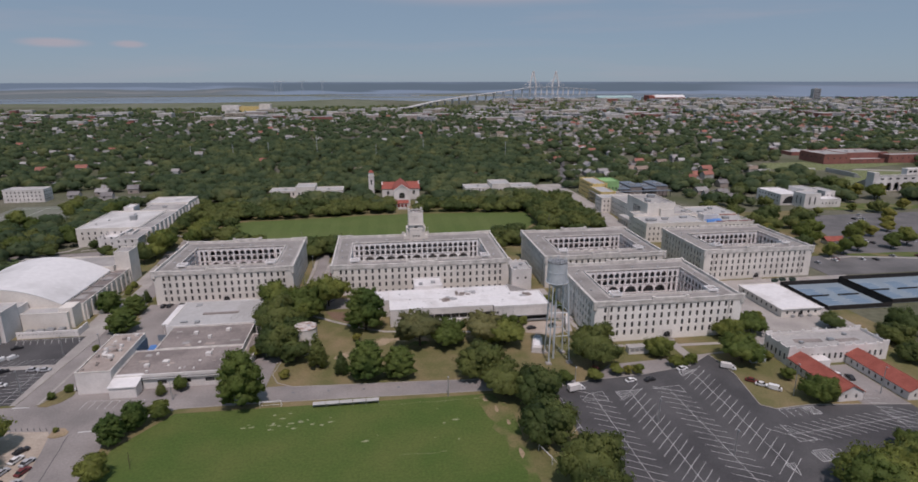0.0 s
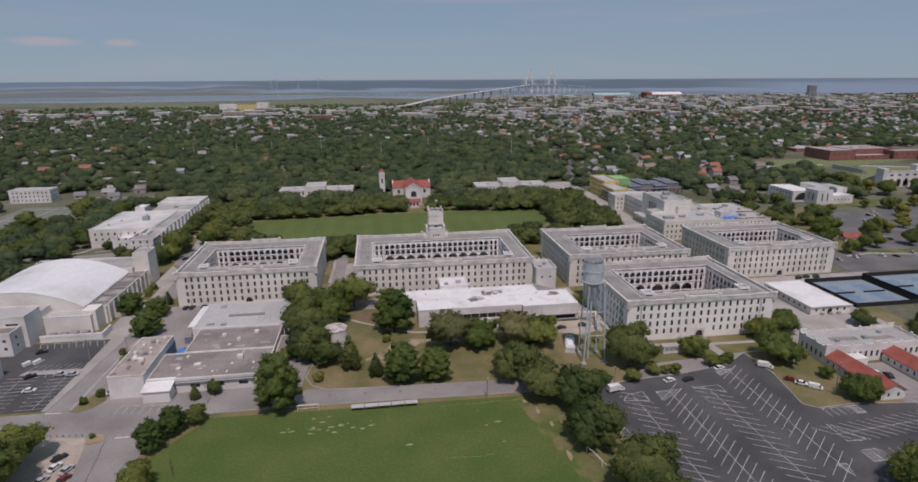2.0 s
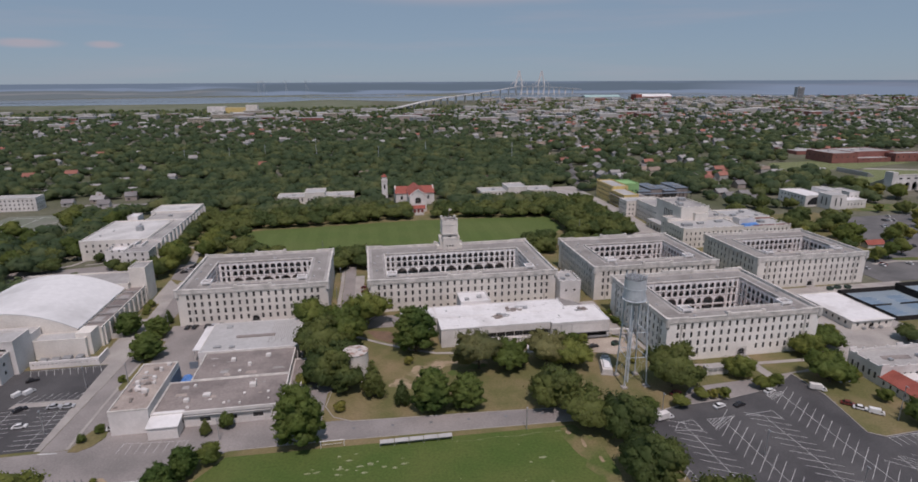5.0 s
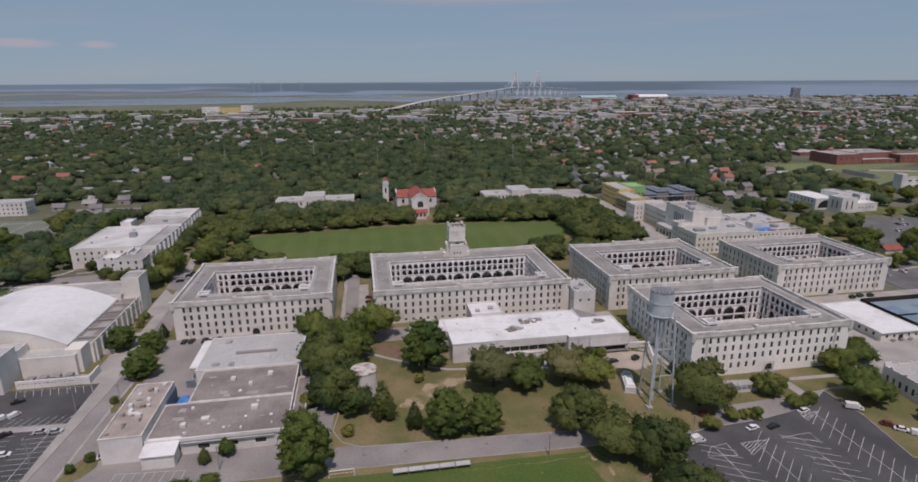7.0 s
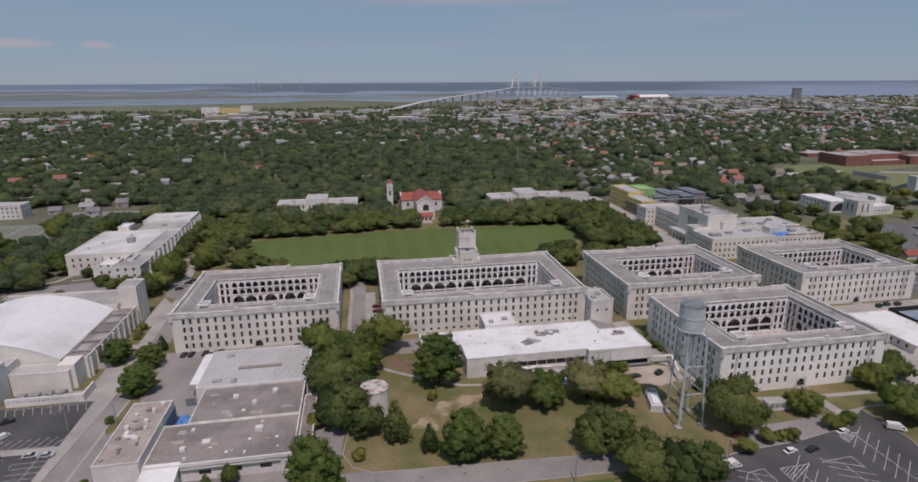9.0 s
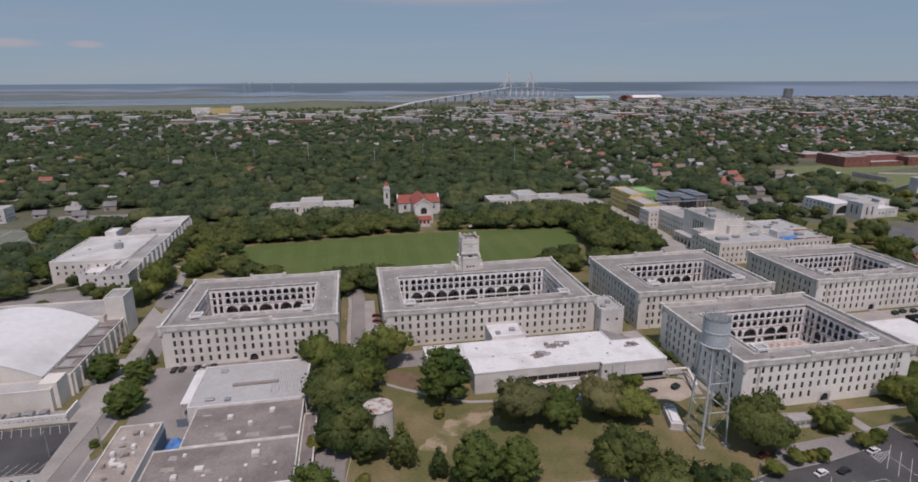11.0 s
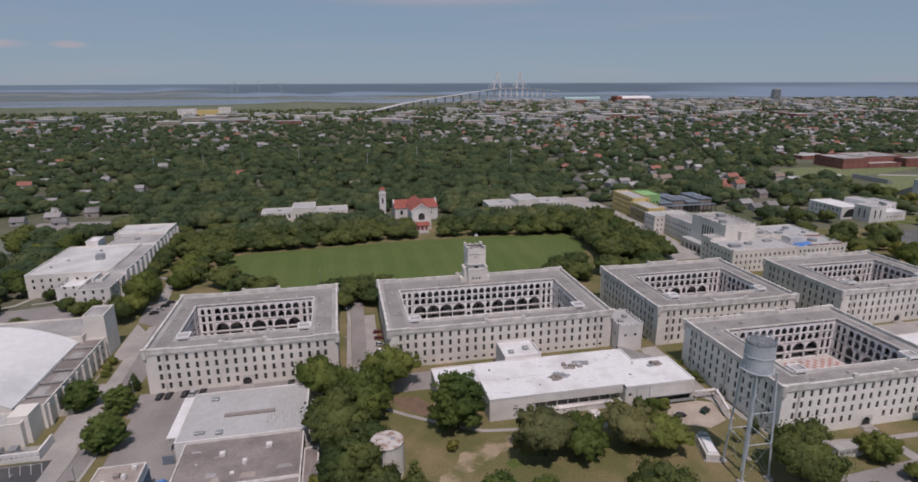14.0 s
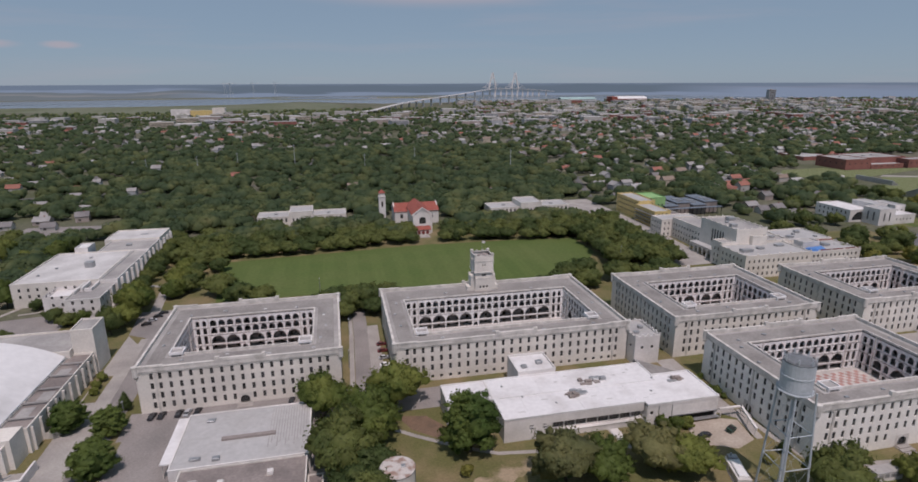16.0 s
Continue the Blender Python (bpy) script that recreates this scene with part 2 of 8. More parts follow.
BARK = mat("bark", (0.10, 0.08, 0.06), 0.95, 0.2, 0.5, 4, 0.4)
YELLOW = mat("yellow sheathing", (0.66, 0.51, 0.22), 0.85, 0.1, 0.2, 2, 0)
GREEN_SHEET = mat("green sheathing", (0.26, 0.46, 0.20), 0.85, 0.08, 0.2, 2, 0)
BLUE_ROOF = mat("blue grey roof", (0.16, 0.195, 0.235), 0.7, 0.1, 0.1, 1, 0)
BLUE_TARP = mat("blue tarpaulin", (0.10, 0.26, 0.60), 0.5, 0.15, 0.6, 2, 0.3)
LEAF_DARK = leafmat("dark oak leaves", (0.098, 0.139, 0.046), (0.180, 0.211, 0.065))
LEAF_MID = leafmat("green leaves", (0.130, 0.180, 0.046), (0.240, 0.270, 0.070))
LEAF_RICH = leafmat("rich green leaves", (0.088, 0.148, 0.038), (0.160, 0.215, 0.056))
LEAF_PALE = leafmat("yellow green leaves", (0.156, 0.198, 0.046), (0.312, 0.300, 0.077))
# greens lifted and blued, putting distance haze into the leaf colour
LEAF_FAR = leafmat("haze-tinted woodland leaves", (0.088, 0.135, 0.066), (0.166, 0.206, 0.088), 0.45, (0.235, 0.250, 0.105), 0.2, 0.22)
LEAF_DRY = leafmat("thin brownish leaves", (0.156, 0.170, 0.072), (0.258, 0.252, 0.106))


# ---------------------------------------------------------------- builders
class M:
    """Collects faces for one mesh."""

    def __init__(s):
        s.v, s.f, s.k = [], [], []

    def add(s, vs, fs, k=0):
        b = len(s.v)
        s.v += [tuple(p) for p in vs]
        s.f += [tuple(b + i for i in f) for f in fs]
        s.k += [k] * len(fs)
        return s

    def box(s, x0, y0, z0, x1, y1, z1, k=0):
        v = [(x, y, z) for z in (z0, z1) for y in (y0, y1) for x in (x0, x1)]
        return s.add(v, [(0, 2, 3, 1), (4, 5, 7, 6), (0, 1, 5, 4), (1, 3, 7, 5), (3, 2, 6, 7), (2, 0, 4, 6)], k)

    def chamfer_box(s, x0, y0, z0, x1, y1, z1, c=0.1, k=0):
        a, b = (x0, y0, x1, y1), (x0 + c, y0 + c, x1 - c, y1 - c)
        v = []
        for (p, q, r, t), z in ((a, z0), (a, z1 - c), (b, z1)):
            v += [(p, q, z), (r, q, z), (r, t, z), (p, t, z)]
        f = [(3, 2, 1, 0), (8, 9, 10, 11)]
        for o in (0, 4):
            f += [(o + i, o + (i + 1) % 4, o + 4 + (i + 1) % 4, o + 4 + i) for i in range(4)]
        return s.add(v, f, k)

    def prism(s, poly, z0, z1, k=0):
        n = len(poly)
        v = [(x, y, z0) for x, y in poly] + [(x, y, z1) for x, y in poly]
        return s.add(v, [tuple(range(n - 1, -1, -1)), tuple(range(n, 2 * n))] + [(i, (i + 1) % n, n + (i + 1) % n, n + i) for i in range(n)], k)

    def cyl(s, cx, cy, z0, z1, r0, r1=None, n=20, k=0, cap=True):
        r1 = r0 if r1 is None else r1
        a = [2 * math.pi * i / n for i in range(n)]
        v = [(cx + r0 * math.cos(t), cy + r0 * math.sin(t), z0) for t in a] + [(cx + r1 * math.cos(t), cy + r1 * math.sin(t), z1) for t in a]
        f = [(i, (i + 1) % n, n + (i + 1) % n, n + i) for i in range(n)]
        if cap:
            f += [tuple(range(n - 1, -1, -1)), tuple(range(n, 2 * n))]
        return s.add(v, f, k)

    def beam(s, p, q, r, n=6, k=0, r1=None):
        p, q = Vector(p), Vector(q)
        d = (q - p).normalized()
        a = d.orthogonal().normalized()
        b = d.cross(a)
        r1 = r if r1 is None else r1
        v = [p + r * (a * math.cos(2 * math.pi * i / n) + b * math.sin(2 * math.pi * i / n)) for i in range(n)]
        v += [q + r1 * (a * math.cos(2 * math.pi * i / n) + b * math.sin(2 * math.pi * i / n)) for i in range(n)]
        return s.add(v, [(i, (i + 1) % n, n + (i + 1) % n, n + i) for i in range(n)] + [tuple(range(n - 1, -1, -1)), tuple(range(n, 2 * n))], k)

    def gable(s, x0, y0, x1, y1, z0, z1, axis="y", over=0.4, t=0.2, k=0):
        """A gabled roof slab; axis: the way of the ridge."""
        if axis == "y":
            xm = (x0 + x1) / 2
            sl = (z1 - z0) / (xm - x0)
            pr = [(x0 - over, z0 - over * sl), (xm, z1), (x1 + over, z0 - over * sl), (x1 + over, z0 - over * sl + t), (xm, z1 + t), (x0 - over, z0 - over * sl + t)]
            v = [(x, y0 - over, z) for x, z in pr] + [(x, y1 + over, z) for x, z in pr]
        else:
            ym = (y0 + y1) / 2
            sl = (z1 - z0) / (ym - y0)
            pr = [(y0 - over, z0 - over * sl), (ym, z1), (y1 + over, z0 - over * sl), (y1 + over, z0 - over * sl + t), (ym, z1 + t), (y0 - over, z0 - over * sl + t)]
            v = [(x0 - over, y, z) for y, z in pr] + [(x1 + over, y, z) for y, z in pr]
        f = [(0, 1, 4, 5), (1, 2, 3, 4), (11, 10, 7, 6), (10, 9, 8, 7)] + [(i, i + 6, (i + 1) % 6 + 6, (i + 1) % 6) for i in range(6)]
        return s.add(v, f, k)

    def panel(s, o, u, n, W, z0, z1, opens, depth=0.35, k=0):
        """An upright wall face from o along u, with rectangular openings (a0, a1, c0, c1) whose reveals go in against n."""
        o, u, n = Vector(o), Vector(u), Vector(n)
        us = sorted({0.0, W, *[a for q in opens for a in q[:2]]})
        zs = sorted({z0, z1, *[c for q in opens for c in q[2:4]]})
        P = lambda a, c, d=0.0: tuple(o + u * a - n * d + Vector((0, 0, c)))
        idx = {}
        for a in us:
            for c in zs:
                idx[a, c] = len(s.v)
                s.v.append(P(a, c))
        hole = set()
        for a0, a1, c0, c1 in [q[:4] for q in opens]:
            for i in range(len(us) - 1):
                if a0 - 1e-6 <= us[i] < a1 - 1e-6:
                    for j in range(len(zs) - 1):
                        if c0 - 1e-6 <= zs[j] < c1 - 1e-6:
                            hole.add((i, j))
            q = [(a0, c0), (a1, c0), (a1, c1), (a0, c1)]
            s.add([P(*p) for p in q] + [P(*p, depth) for p in q], [(i, (i + 1) % 4, 4 + (i + 1) % 4, 4 + i) for i in range(4)], k)
        for i in range(len(us) - 1):
            for j in range(len(zs) - 1):
                if (i, j) not in hole:
                    s.f.append((idx[us[i], zs[j]], idx[us[i + 1], zs[j]], idx[us[i + 1], zs[j + 1]], idx[us[i], zs[j + 1]]))
                    s.k.append(k)
        return s

    def arch(s, o, u, n, a0, a1, c0, c1, o0, o1, ob, ot, depth=0.6, seg=7, k=0):
        """One bay of an arcade: the wall a0..a1, c0..c1 round an opening o0..o1 from ob up to a round head at ot."""
        o, u, n = Vector(o), Vector(u), Vector(n)
        P = lambda a, c, d=0.0: tuple(o + u * a - n * d + Vector((0, 0, c)))
        r = (o1 - o0) / 2
        sp = ot - min(r, (ot - ob) * 0.6)
        pts = [((o0 + o1) / 2 - r * math.cos(math.pi * i / seg), sp + (ot - sp) * math.sin(math.pi * i / seg)) for i in range(seg + 1)]
        s.add([P(a0, c0), P(o0, c0), P(o0, c1), P(a0, c1)], [(0, 1, 2, 3)], k)
        s.add([P(o1, c0), P(a1, c0), P(a1, c1), P(o1, c1)], [(0, 1, 2, 3)], k)
        if ob > c0 + 1e-3:
            s.add([P(o0, c0), P(o1, c0), P(o1, ob), P(o0, ob)], [(0, 1, 2, 3)], k)
        for p, q in zip(pts, pts[1:]):
            s.add([P(*p), P(*q), P(q[0], c1), P(p[0], c1)], [(0, 1, 2, 3)], k)
        ring = [(o0, ob)] + pts + [(o1, ob)]
        s.add([P(*p) for p in ring] + [P(*p, depth) for p in ring], [(i, (i + 1) % len(ring), len(ring) + (i + 1) % len(ring), len(ring) + i) for i in range(len(ring))], k)
        return s


def mesh(name, m, mats, smooth=False):
    me = bpy.data.meshes.new(name)
    me.from_pydata(m.v, [], m.f)
    for q in mats if isinstance(mats, (list, tuple)) else [mats]:
        me.materials.append(q)
    if any(m.k):
        me.polygons.foreach_set("material_index", m.k)
    if smooth:
        me.polygons.foreach_set("use_smooth", [True] * len(m.f))
    if name in ("wall", "tower_wall", "tower_head", "arcade", "gallery_wall"):
        bm = bmesh.new()
        bm.from_mesh(me)
        bmesh.ops.remove_doubles(bm, verts=bm.verts[:], dist=0.002)
        bm.to_mesh(me)
        bm.free()
    me.update()
    return me


def part(name, m, mats, parent, label="", smooth=False, at=None):
    ob = new(name, m if isinstance(m, bpy.types.Mesh) else mesh(name, m, mats, smooth))
    ob.parent = parent
    if at is not None:
        ob.matrix_basis = at
    return tagged(ob, label) if label else ob


def thing(name, label, category, at=(0, 0, 0), group="", rz=0):
    ob = new(name)
    ob.empty_display_size = 1
    ob.matrix_basis = pose(*at, 0, 0, rz)
    return tagged(ob, label, category, group)


def slab(name, poly, z, material, label, category="ground", t=0.12, kind="structure"):
    """A flat piece of ground cover with a real edge."""
    return tagged(new(name, mesh(name, M().prism(poly, z - t, z), material)), label, category, "", kind)


def rect(x0, y0, x1, y1):
    return [(x0, y0), (x1, y0), (x1, y1), (x0, y1)]


WIN = {}


def window_mesh(w, h, bars=1):
    """A sash window in the plane y = 0, seen from -y, with its pane set back."""
    key = (round(w, 2), round(h, 2), bars)
    if key not in WIN:
        e = 0.09
        bw = (w - e) / (bars + 1)
        cells = [(e + i * bw, (i + 1) * bw, z, z + h / 2 - 1.5 * e) for i in range(bars + 1) for z in (e, h / 2 + 0.5 * e)]
        m = M().panel((-w / 2, 0, 0), (1, 0, 0), (0, -1, 0), w, 0, h, cells, 0.05, 1)
        for a0, a1, c0, c1 in cells:
            m.add([(a - w / 2, 0.05, z) for a, z in ((a0, c0), (a1, c0), (a1, c1), (a0, c1))], [(0, 1, 2, 3)], 0)
        me = mesh("window", m, [GLASS, FRAME])
        bm = bmesh.new()
        bm.from_mesh(me)
        bmesh.ops.remove_doubles(bm, verts=bm.verts[:], dist=0.002)
        bm.to_mesh(me)
        bm.free()
        WIN[key] = me
    return WIN[key]


SIDES = {"front": ((0, -1, 0), (1, 0, 0), 0), "right": ((1, 0, 0), (0, 1, 0), 90), "back": ((0, 1, 0), (-1, 0, 0), 180), "left": ((-1, 0, 0), (0, -1, 0), 270)}


def side_frame(side, x0, y0, x1, y1):
    """Origin, direction, normal, length and turn of one side of a rectangle, seen from outside."""
    n, u, rz = SIDES[side]
    o = {"front": (x0, y0, 0), "right": (x1, y0, 0), "back": (x1, y1, 0), "left": (x0, y1, 0)}[side]
    L = x1 - x0 if side in ("front", "back") else y1 - y0
    return Vector(o), Vector(u), Vector(n), L, rz


def put_windows(parent, o, u, n, rz, opens, depth=0.22, bars=1):
    for a0, a1, c0, c1 in [q[:4] for q in opens]:
        p = o + u * ((a0 + a1) / 2) - n * depth
        part("window", window_mesh(a1 - a0, c1 - c0, bars), None, parent, at=pose(p.x, p.y, c0, 0, 0, rz))


def grid_opens(L, zc, w, h, pitch, margin):
    """Window openings in rows at heights zc."""
    n = max(1, int((L - 2 * margin) / pitch) + 1)
    xs = [L / 2 + (i - (n - 1) / 2) * pitch for i in range(n)]
    return [(x - w / 2, x + w / 2, z - h / 2, z + h / 2) for z in zc for x in xs]


def block(parent, x0, y0, x1, y1, z1, wall, roof, wins=None, sides=("front", "right", "back", "left"), par=0.7, pt=0.35, z0=0.0, merlon=0, bars=1, trim=None, rooflabel=""):
    """A flat-roofed block with a parapet; wins: (heights, w, h, pitch, margin) for its windows."""
    for sd in ("front", "right", "back", "left"):
        o, u, n, L, rz = side_frame(sd, x0, y0, x1, y1)
        op = grid_opens(L, *wins) if wins and sd in sides else []
        part("wall", M().panel(o, u, n, L, z0, z1 - par, op), wall, parent)
        put_windows(parent, o, u, n, rz, op, bars=bars)
    part("roof", M().box(x0 + pt, y0 + pt, z1 - par - 0.35, x1 - pt, y1 - pt, z1 - par), roof, parent, rooflabel)
    m = M()
    p = 0.08
    za = z1 - par
    m.box(x0 - p, y0 - p, za, x1 + p, y0 + pt, z1).box(x0 - p, y1 - pt, za, x1 + p, y1 + p, z1)
    m.box(x0 - p, y0 + pt, za, x0 + pt, y1 - pt, z1).box(x1 - pt, y0 + pt, za, x1 + p, y1 - pt, z1)
    if merlon:
        for x in np.arange(x0 + 0.5, x1 - 0.4, merlon):
            m.box(x - 0.5, y0 - p, z1, x + 0.5, y0 + pt, z1 + 0.7).box(x - 0.5, y1 - pt, z1, x + 0.5, y1 + p, z1 + 0.7)
        for y in np.arange(y0 + 0.5, y1 - 0.4, merlon):
            m.box(x0 - p, y - 0.5, z1, x0 + pt, y + 0.5, z1 + 0.7).box(x1 - pt, y - 0.5, z1, x1 + p, y + 0.5, z1 + 0.7)
    part("parapet", m, trim or wall, parent)


def roof_units(parent, spots, z, material=None):
    """Ventilation boxes on a flat roof: (x, y, w, d, h)."""
    for x, y, w, d, h in spots:
        m = M().chamfer_box(x - w / 2, y - d / 2, z, x + w / 2, y + d / 2, z + h, 0.08)
        m.box(x - w / 2 - 0.1, y - d / 2 - 0.1, z + h * 0.55, x + w / 2 + 0.1, y + d / 2 + 0.1, z + h * 0.62)
        part("roof_vent", m, material or STEEL, parent)


# ---------------------------------------------------------------- ground
def disc(r_list, n=96, cx=0, cy=0, z=0.0):
    m = M()
    m.v.append((cx, cy, z))
    for r in r_list:
        m.v += [(cx + r * math.cos(2 * math.pi * i / n), cy + r * math.sin(2 * math.pi * i / n), z) for i in range(n)]
    m.f += [(0, 1 + i, 1 + (i + 1) % n) for i in range(n)]
    for j in range(len(r_list) - 1):
        a, b = 1 + j * n, 1 + (j + 1) * n
        m.f += [(a + i, b + i, b + (i + 1) % n, a + (i + 1) % n) for i in range(n)]
    m.k = [0] * len(m.f)
    return m


tagged(new("ground", mesh("ground", disc([150, 400, 900, 1800, 3200, 4600], z=-0.12), GROUND)), "grassy and sandy town ground reaching the horizon", "ground", "", "structure")

slab("lawn", rect(-150, -345, 260, 240), 0.0, LAWN, "patchy dry campus lawn between the buildings", "lawn", 0.1)
slab("sports_field", [(-46, -112.5), (66, -114.5), (71, -126), (71, -345), (-61, -345), (-59, -131)], 0.03, GRASS, "mown green sports field with worn patches", "field")
slab("parade_ground", [(-84, 100), (125, 100), (152, 142), (152, 177), (100, 182.5), (35, 184.5), (-26, 178), (-93, 172)], 0.03, PARADE, "wide mown parade ground lawn", "field")
slab("front_road", [(-135, -101), (-97, -100.5), (-75, -99), (-12, -98.4), (65, -103.8), (100, -106), (100, -112.2), (64, -112.2), (-16, -109.6), (-46, -109.5), (-58, -115), (-63, -122), (-62, -150), (-60, -345), (-75, -345), (-76.2, -160), (-79.2, -137), (-80.5, -129.7), (-82.6, -121), (-84.2, -118.2), (-100, -116.4), (-135, -113)], 0.05, ASPHALT_OLD, "pale worn asphalt service road", "road")
slab("avenue", [(-104.5, -100.5), (-97.3, -100.3), (-96.6, -62), (-95, -30), (-96, 60), (-102, 94), (-118.5, 94), (-115.5, 66), (-107, 61), (-101.5, -30), (-101.2, -45)], 0.06, ASPHALT_OLD, "pale asphalt avenue beside the barracks", "road")
slab("avenue_walk", [(-106.6, -99.5), (-104.6, -99.5), (-101.3, -45), (-101.6, -30), (-105.6, 60), (-108.5, 60), (-107.5, -41)], 0.12, CONCRETE, "pale concrete pavement with a raised kerb", "pavement", 0.2)
slab("kerb_walk", [(-97.2, -100), (-96.2, -100), (-95.4, -62), (-93.8, -30), (-94.8, -30), (-96.5, -62)], 0.12, CONCRETE, "narrow raised concrete kerb strip", "pavement", 0.2)
slab("sandy_yard", [(-100, -116.2), (-84.0, -118.0), (-82.4, -121), (-80.3, -129.7), (-79.0, -137), (-76.0, -160), (-75.5, -345), (-135, -345), (-135, -116)], 0.055, YARD, "pale sandy concrete yard with parked cars", "yard")
slab("planted_island", [(-96, -101.5), (-94.5, -93), (-92, -88.5), (-88.4, -89.2), (-87.3, -95), (-89.5, -99.5), (-93, -102)], 0.2, LAWN, "kerbed grassy island with shrubs", "island", 0.25)
slab("planted_island", [(-94.4, -64.8), (-96, -62), (-95.3, -54.5), (-93.5, -50.5), (-91.5, -54), (-91.6, -61)], 0.2, LAWN, "kerbed grassy island with shrubs", "island", 0.25)
slab("planted_island", [(-82.6, -121.6), (-83.0, -116.4), (-79.6, -116.6), (-77.2, -119.0), (-77.3, -121.2), (-80.0, -122.2)], 0.2, SAND, "kerbed sandy island with a small shrub", "island", 0.25)
slab("planted_island", [(-107, -71.6), (-106.4, -68.6), (-128, -68.0), (-129, -71.0)], 0.2, CONCRETE, "low kerbed divider across the car park", "island", 0.25)
slab("hedge_bed", [(-14, -95.8), (-8, -99.3), (7, -100.2), (35, -101.6), (66, -103.6), (88, -105), (92, -98), (60, -90), (0, -80), (-15.5, -79), (-17, -89)], 0.1, LAWN, "kerbed dry lawn along the road", "lawn", 0.2)
slab("yard_road", rect(-91, -62, -29, -6), 0.04, ASPHALT_OLD, "pale worn service yard", "road")
slab("front_apron", rect(-93, -22, -14, -5.5), 0.055, ASPHALT_OLD, "asphalt drive in front of the barracks", "road")
slab("service_apron", rect(-96, -104, -29, -60), 0.045, ASPHALT_OLD, "asphalt apron round the service building", "road")
slab("cross_street", [(-15.5, -24), (-9, -24), (-7.5, 55), (-7.5, 92), (-14, 92), (-14, 40)], 0.065, ASPHALT_OLD, "pale asphalt street between two barracks", "road")
slab("hall_back_drive", rect(-2.3, -24.3, 97, -10.5), 0.058, ASPHALT_OLD, "grey asphalt drive behind the dining hall", "road")
slab("street_walk", [(-17.6, -20), (-15.7, -20), (-14.2, 40), (-14.2, 92), (-16, 92), (-16.2, 40)], 0.14, CONCRETE, "pale concrete pavement with a raised kerb", "pavement", 0.2)
slab("parking_bay", [(-9, -6), (-3.5, -6), (-2.5, 52), (-7.5, 52)], 0.06, CONCRETE, "pale concrete parking bay", "pavement")
slab("lane", [(-29, -100), (-18, -98), (-17, -80), (-11, -72), (-13, -58), (-26, -50), (-29, -50)], 0.07, ASPHALT_OLD, "narrow asphalt lane beside the tank", "road")
slab("side_street", [(98, -24), (104, -24), (108, 60), (99, 60)], 0.05, CONCRETE, "narrow concrete walk between barracks", "path")
slab("gym_walk", [(-113, -41), (-107.6, -41), (-107.6, 53), (-115.2, 65)], 0.07, CONCRETE, "broad pale concrete walk beside the gymnasium", "pavement")
slab("gym_planting", [(-113.2, 6), (-108.6, 6), (-109, 26), (-114.5, 26)], 0.15, LAWN, "grassy planting bed beside the gymnasium", "lawn")
slab("parking_left", [(-175, -99), (-106.7, -99), (-107.4, -41.5), (-175, -41.5)], 0.075, ASPHALT, "dark asphalt car park with white stall lines", "car park")
slab("parking_lot", [(90, -113.5), (106, -110), (128, -108.5), (150, -104.5), (163, -96), (164, -113), (159.8, -135), (164, -138.3), (178, -137.5), (214, -142), (214, -175), (165, -176), (164, -345), (86, -345), (90, -140)], 0.09, ASPHALT, "large dark asphalt car park with white stall lines", "car park")
slab("barracks_road", [(106, -110), (118, -99), (150, -97), (190, -92), (205, -75), (205, -20), (215, -15), (215, -35), (250, -35), (246, -95), (186, -96), (163, -96), (150, -104.5), (128, -108.5)], 0.05, ASPHALT_OLD, "pale asphalt road beside the barracks", "road")
slab("far_parking", rect(290, -12, 520, 130), 0.05, ASPHALT_MID, "asphalt car park among trees", "car park")
slab("dry_lawn", [(412, 150), (424, 180), (486, 166), (530, 152), (500, 140), (457, 141)], 0.07, TURF_EDGE, "dry yellowish lawn beside the modern hall", "lawn")
slab("dry_lawn", [(288, 22), (330, 26), (352, 60), (384, 138), (384, 150), (288, 150)], 0.07, LAWN, "dry lawn under trees beside the car park", "lawn")
slab("dry_lawn", [(330, 26), (334, 21), (372, 14), (430, 4), (432, 9), (380, 24)], 0.08, TURF_EDGE, "dry yellowish verge of the car park", "lawn")
slab("shed_yard", rect(188.5, -95, 249, -12), 0.062, CONCRETE, "pale concrete yard round the equipment shed", "yard")
slab("loading_yard", [(93, -53), (107, -53), (112, -55), (110, -66), (102, -69), (91, -64)], 0.06, YARD, "stained sandy concrete loading yard", "yard")
slab("hall_drive", [(108, -10), (116, -10), (115.5, -44), (115.5, -56), (113.5, -66), (111, -66), (112.5, -54), (106.5, -48), (107, -30)], 0.055, CONCRETE, "pale pinkish concrete drive beside the dining hall", "road")
slab("campus_street", [(180, 100), (218, 100), (226, 190), (224, 310), (188, 310), (184, 240), (190, 180)], 0.06, CONCRETE, "pale pinkish street beside the administration hall", "road")
slab("shed_yard", rect(249.2, -23, 300, -12), 0.058, CONCRETE, "pale concrete drive beside the barracks", "yard")
slab("hall_parking", [(-232, 36), (-150, 36), (-150, 84), (-163, 100), (-190, 96), (-232, 96)], 0.03, ASPHALT_OLD, "grey asphalt car park beside the long hall", "car park")
slab("house_yard", rect(197, -165, 214, -112), 0.05, ASPHALT_OLD, "pale paved yard between two cottages", "road")


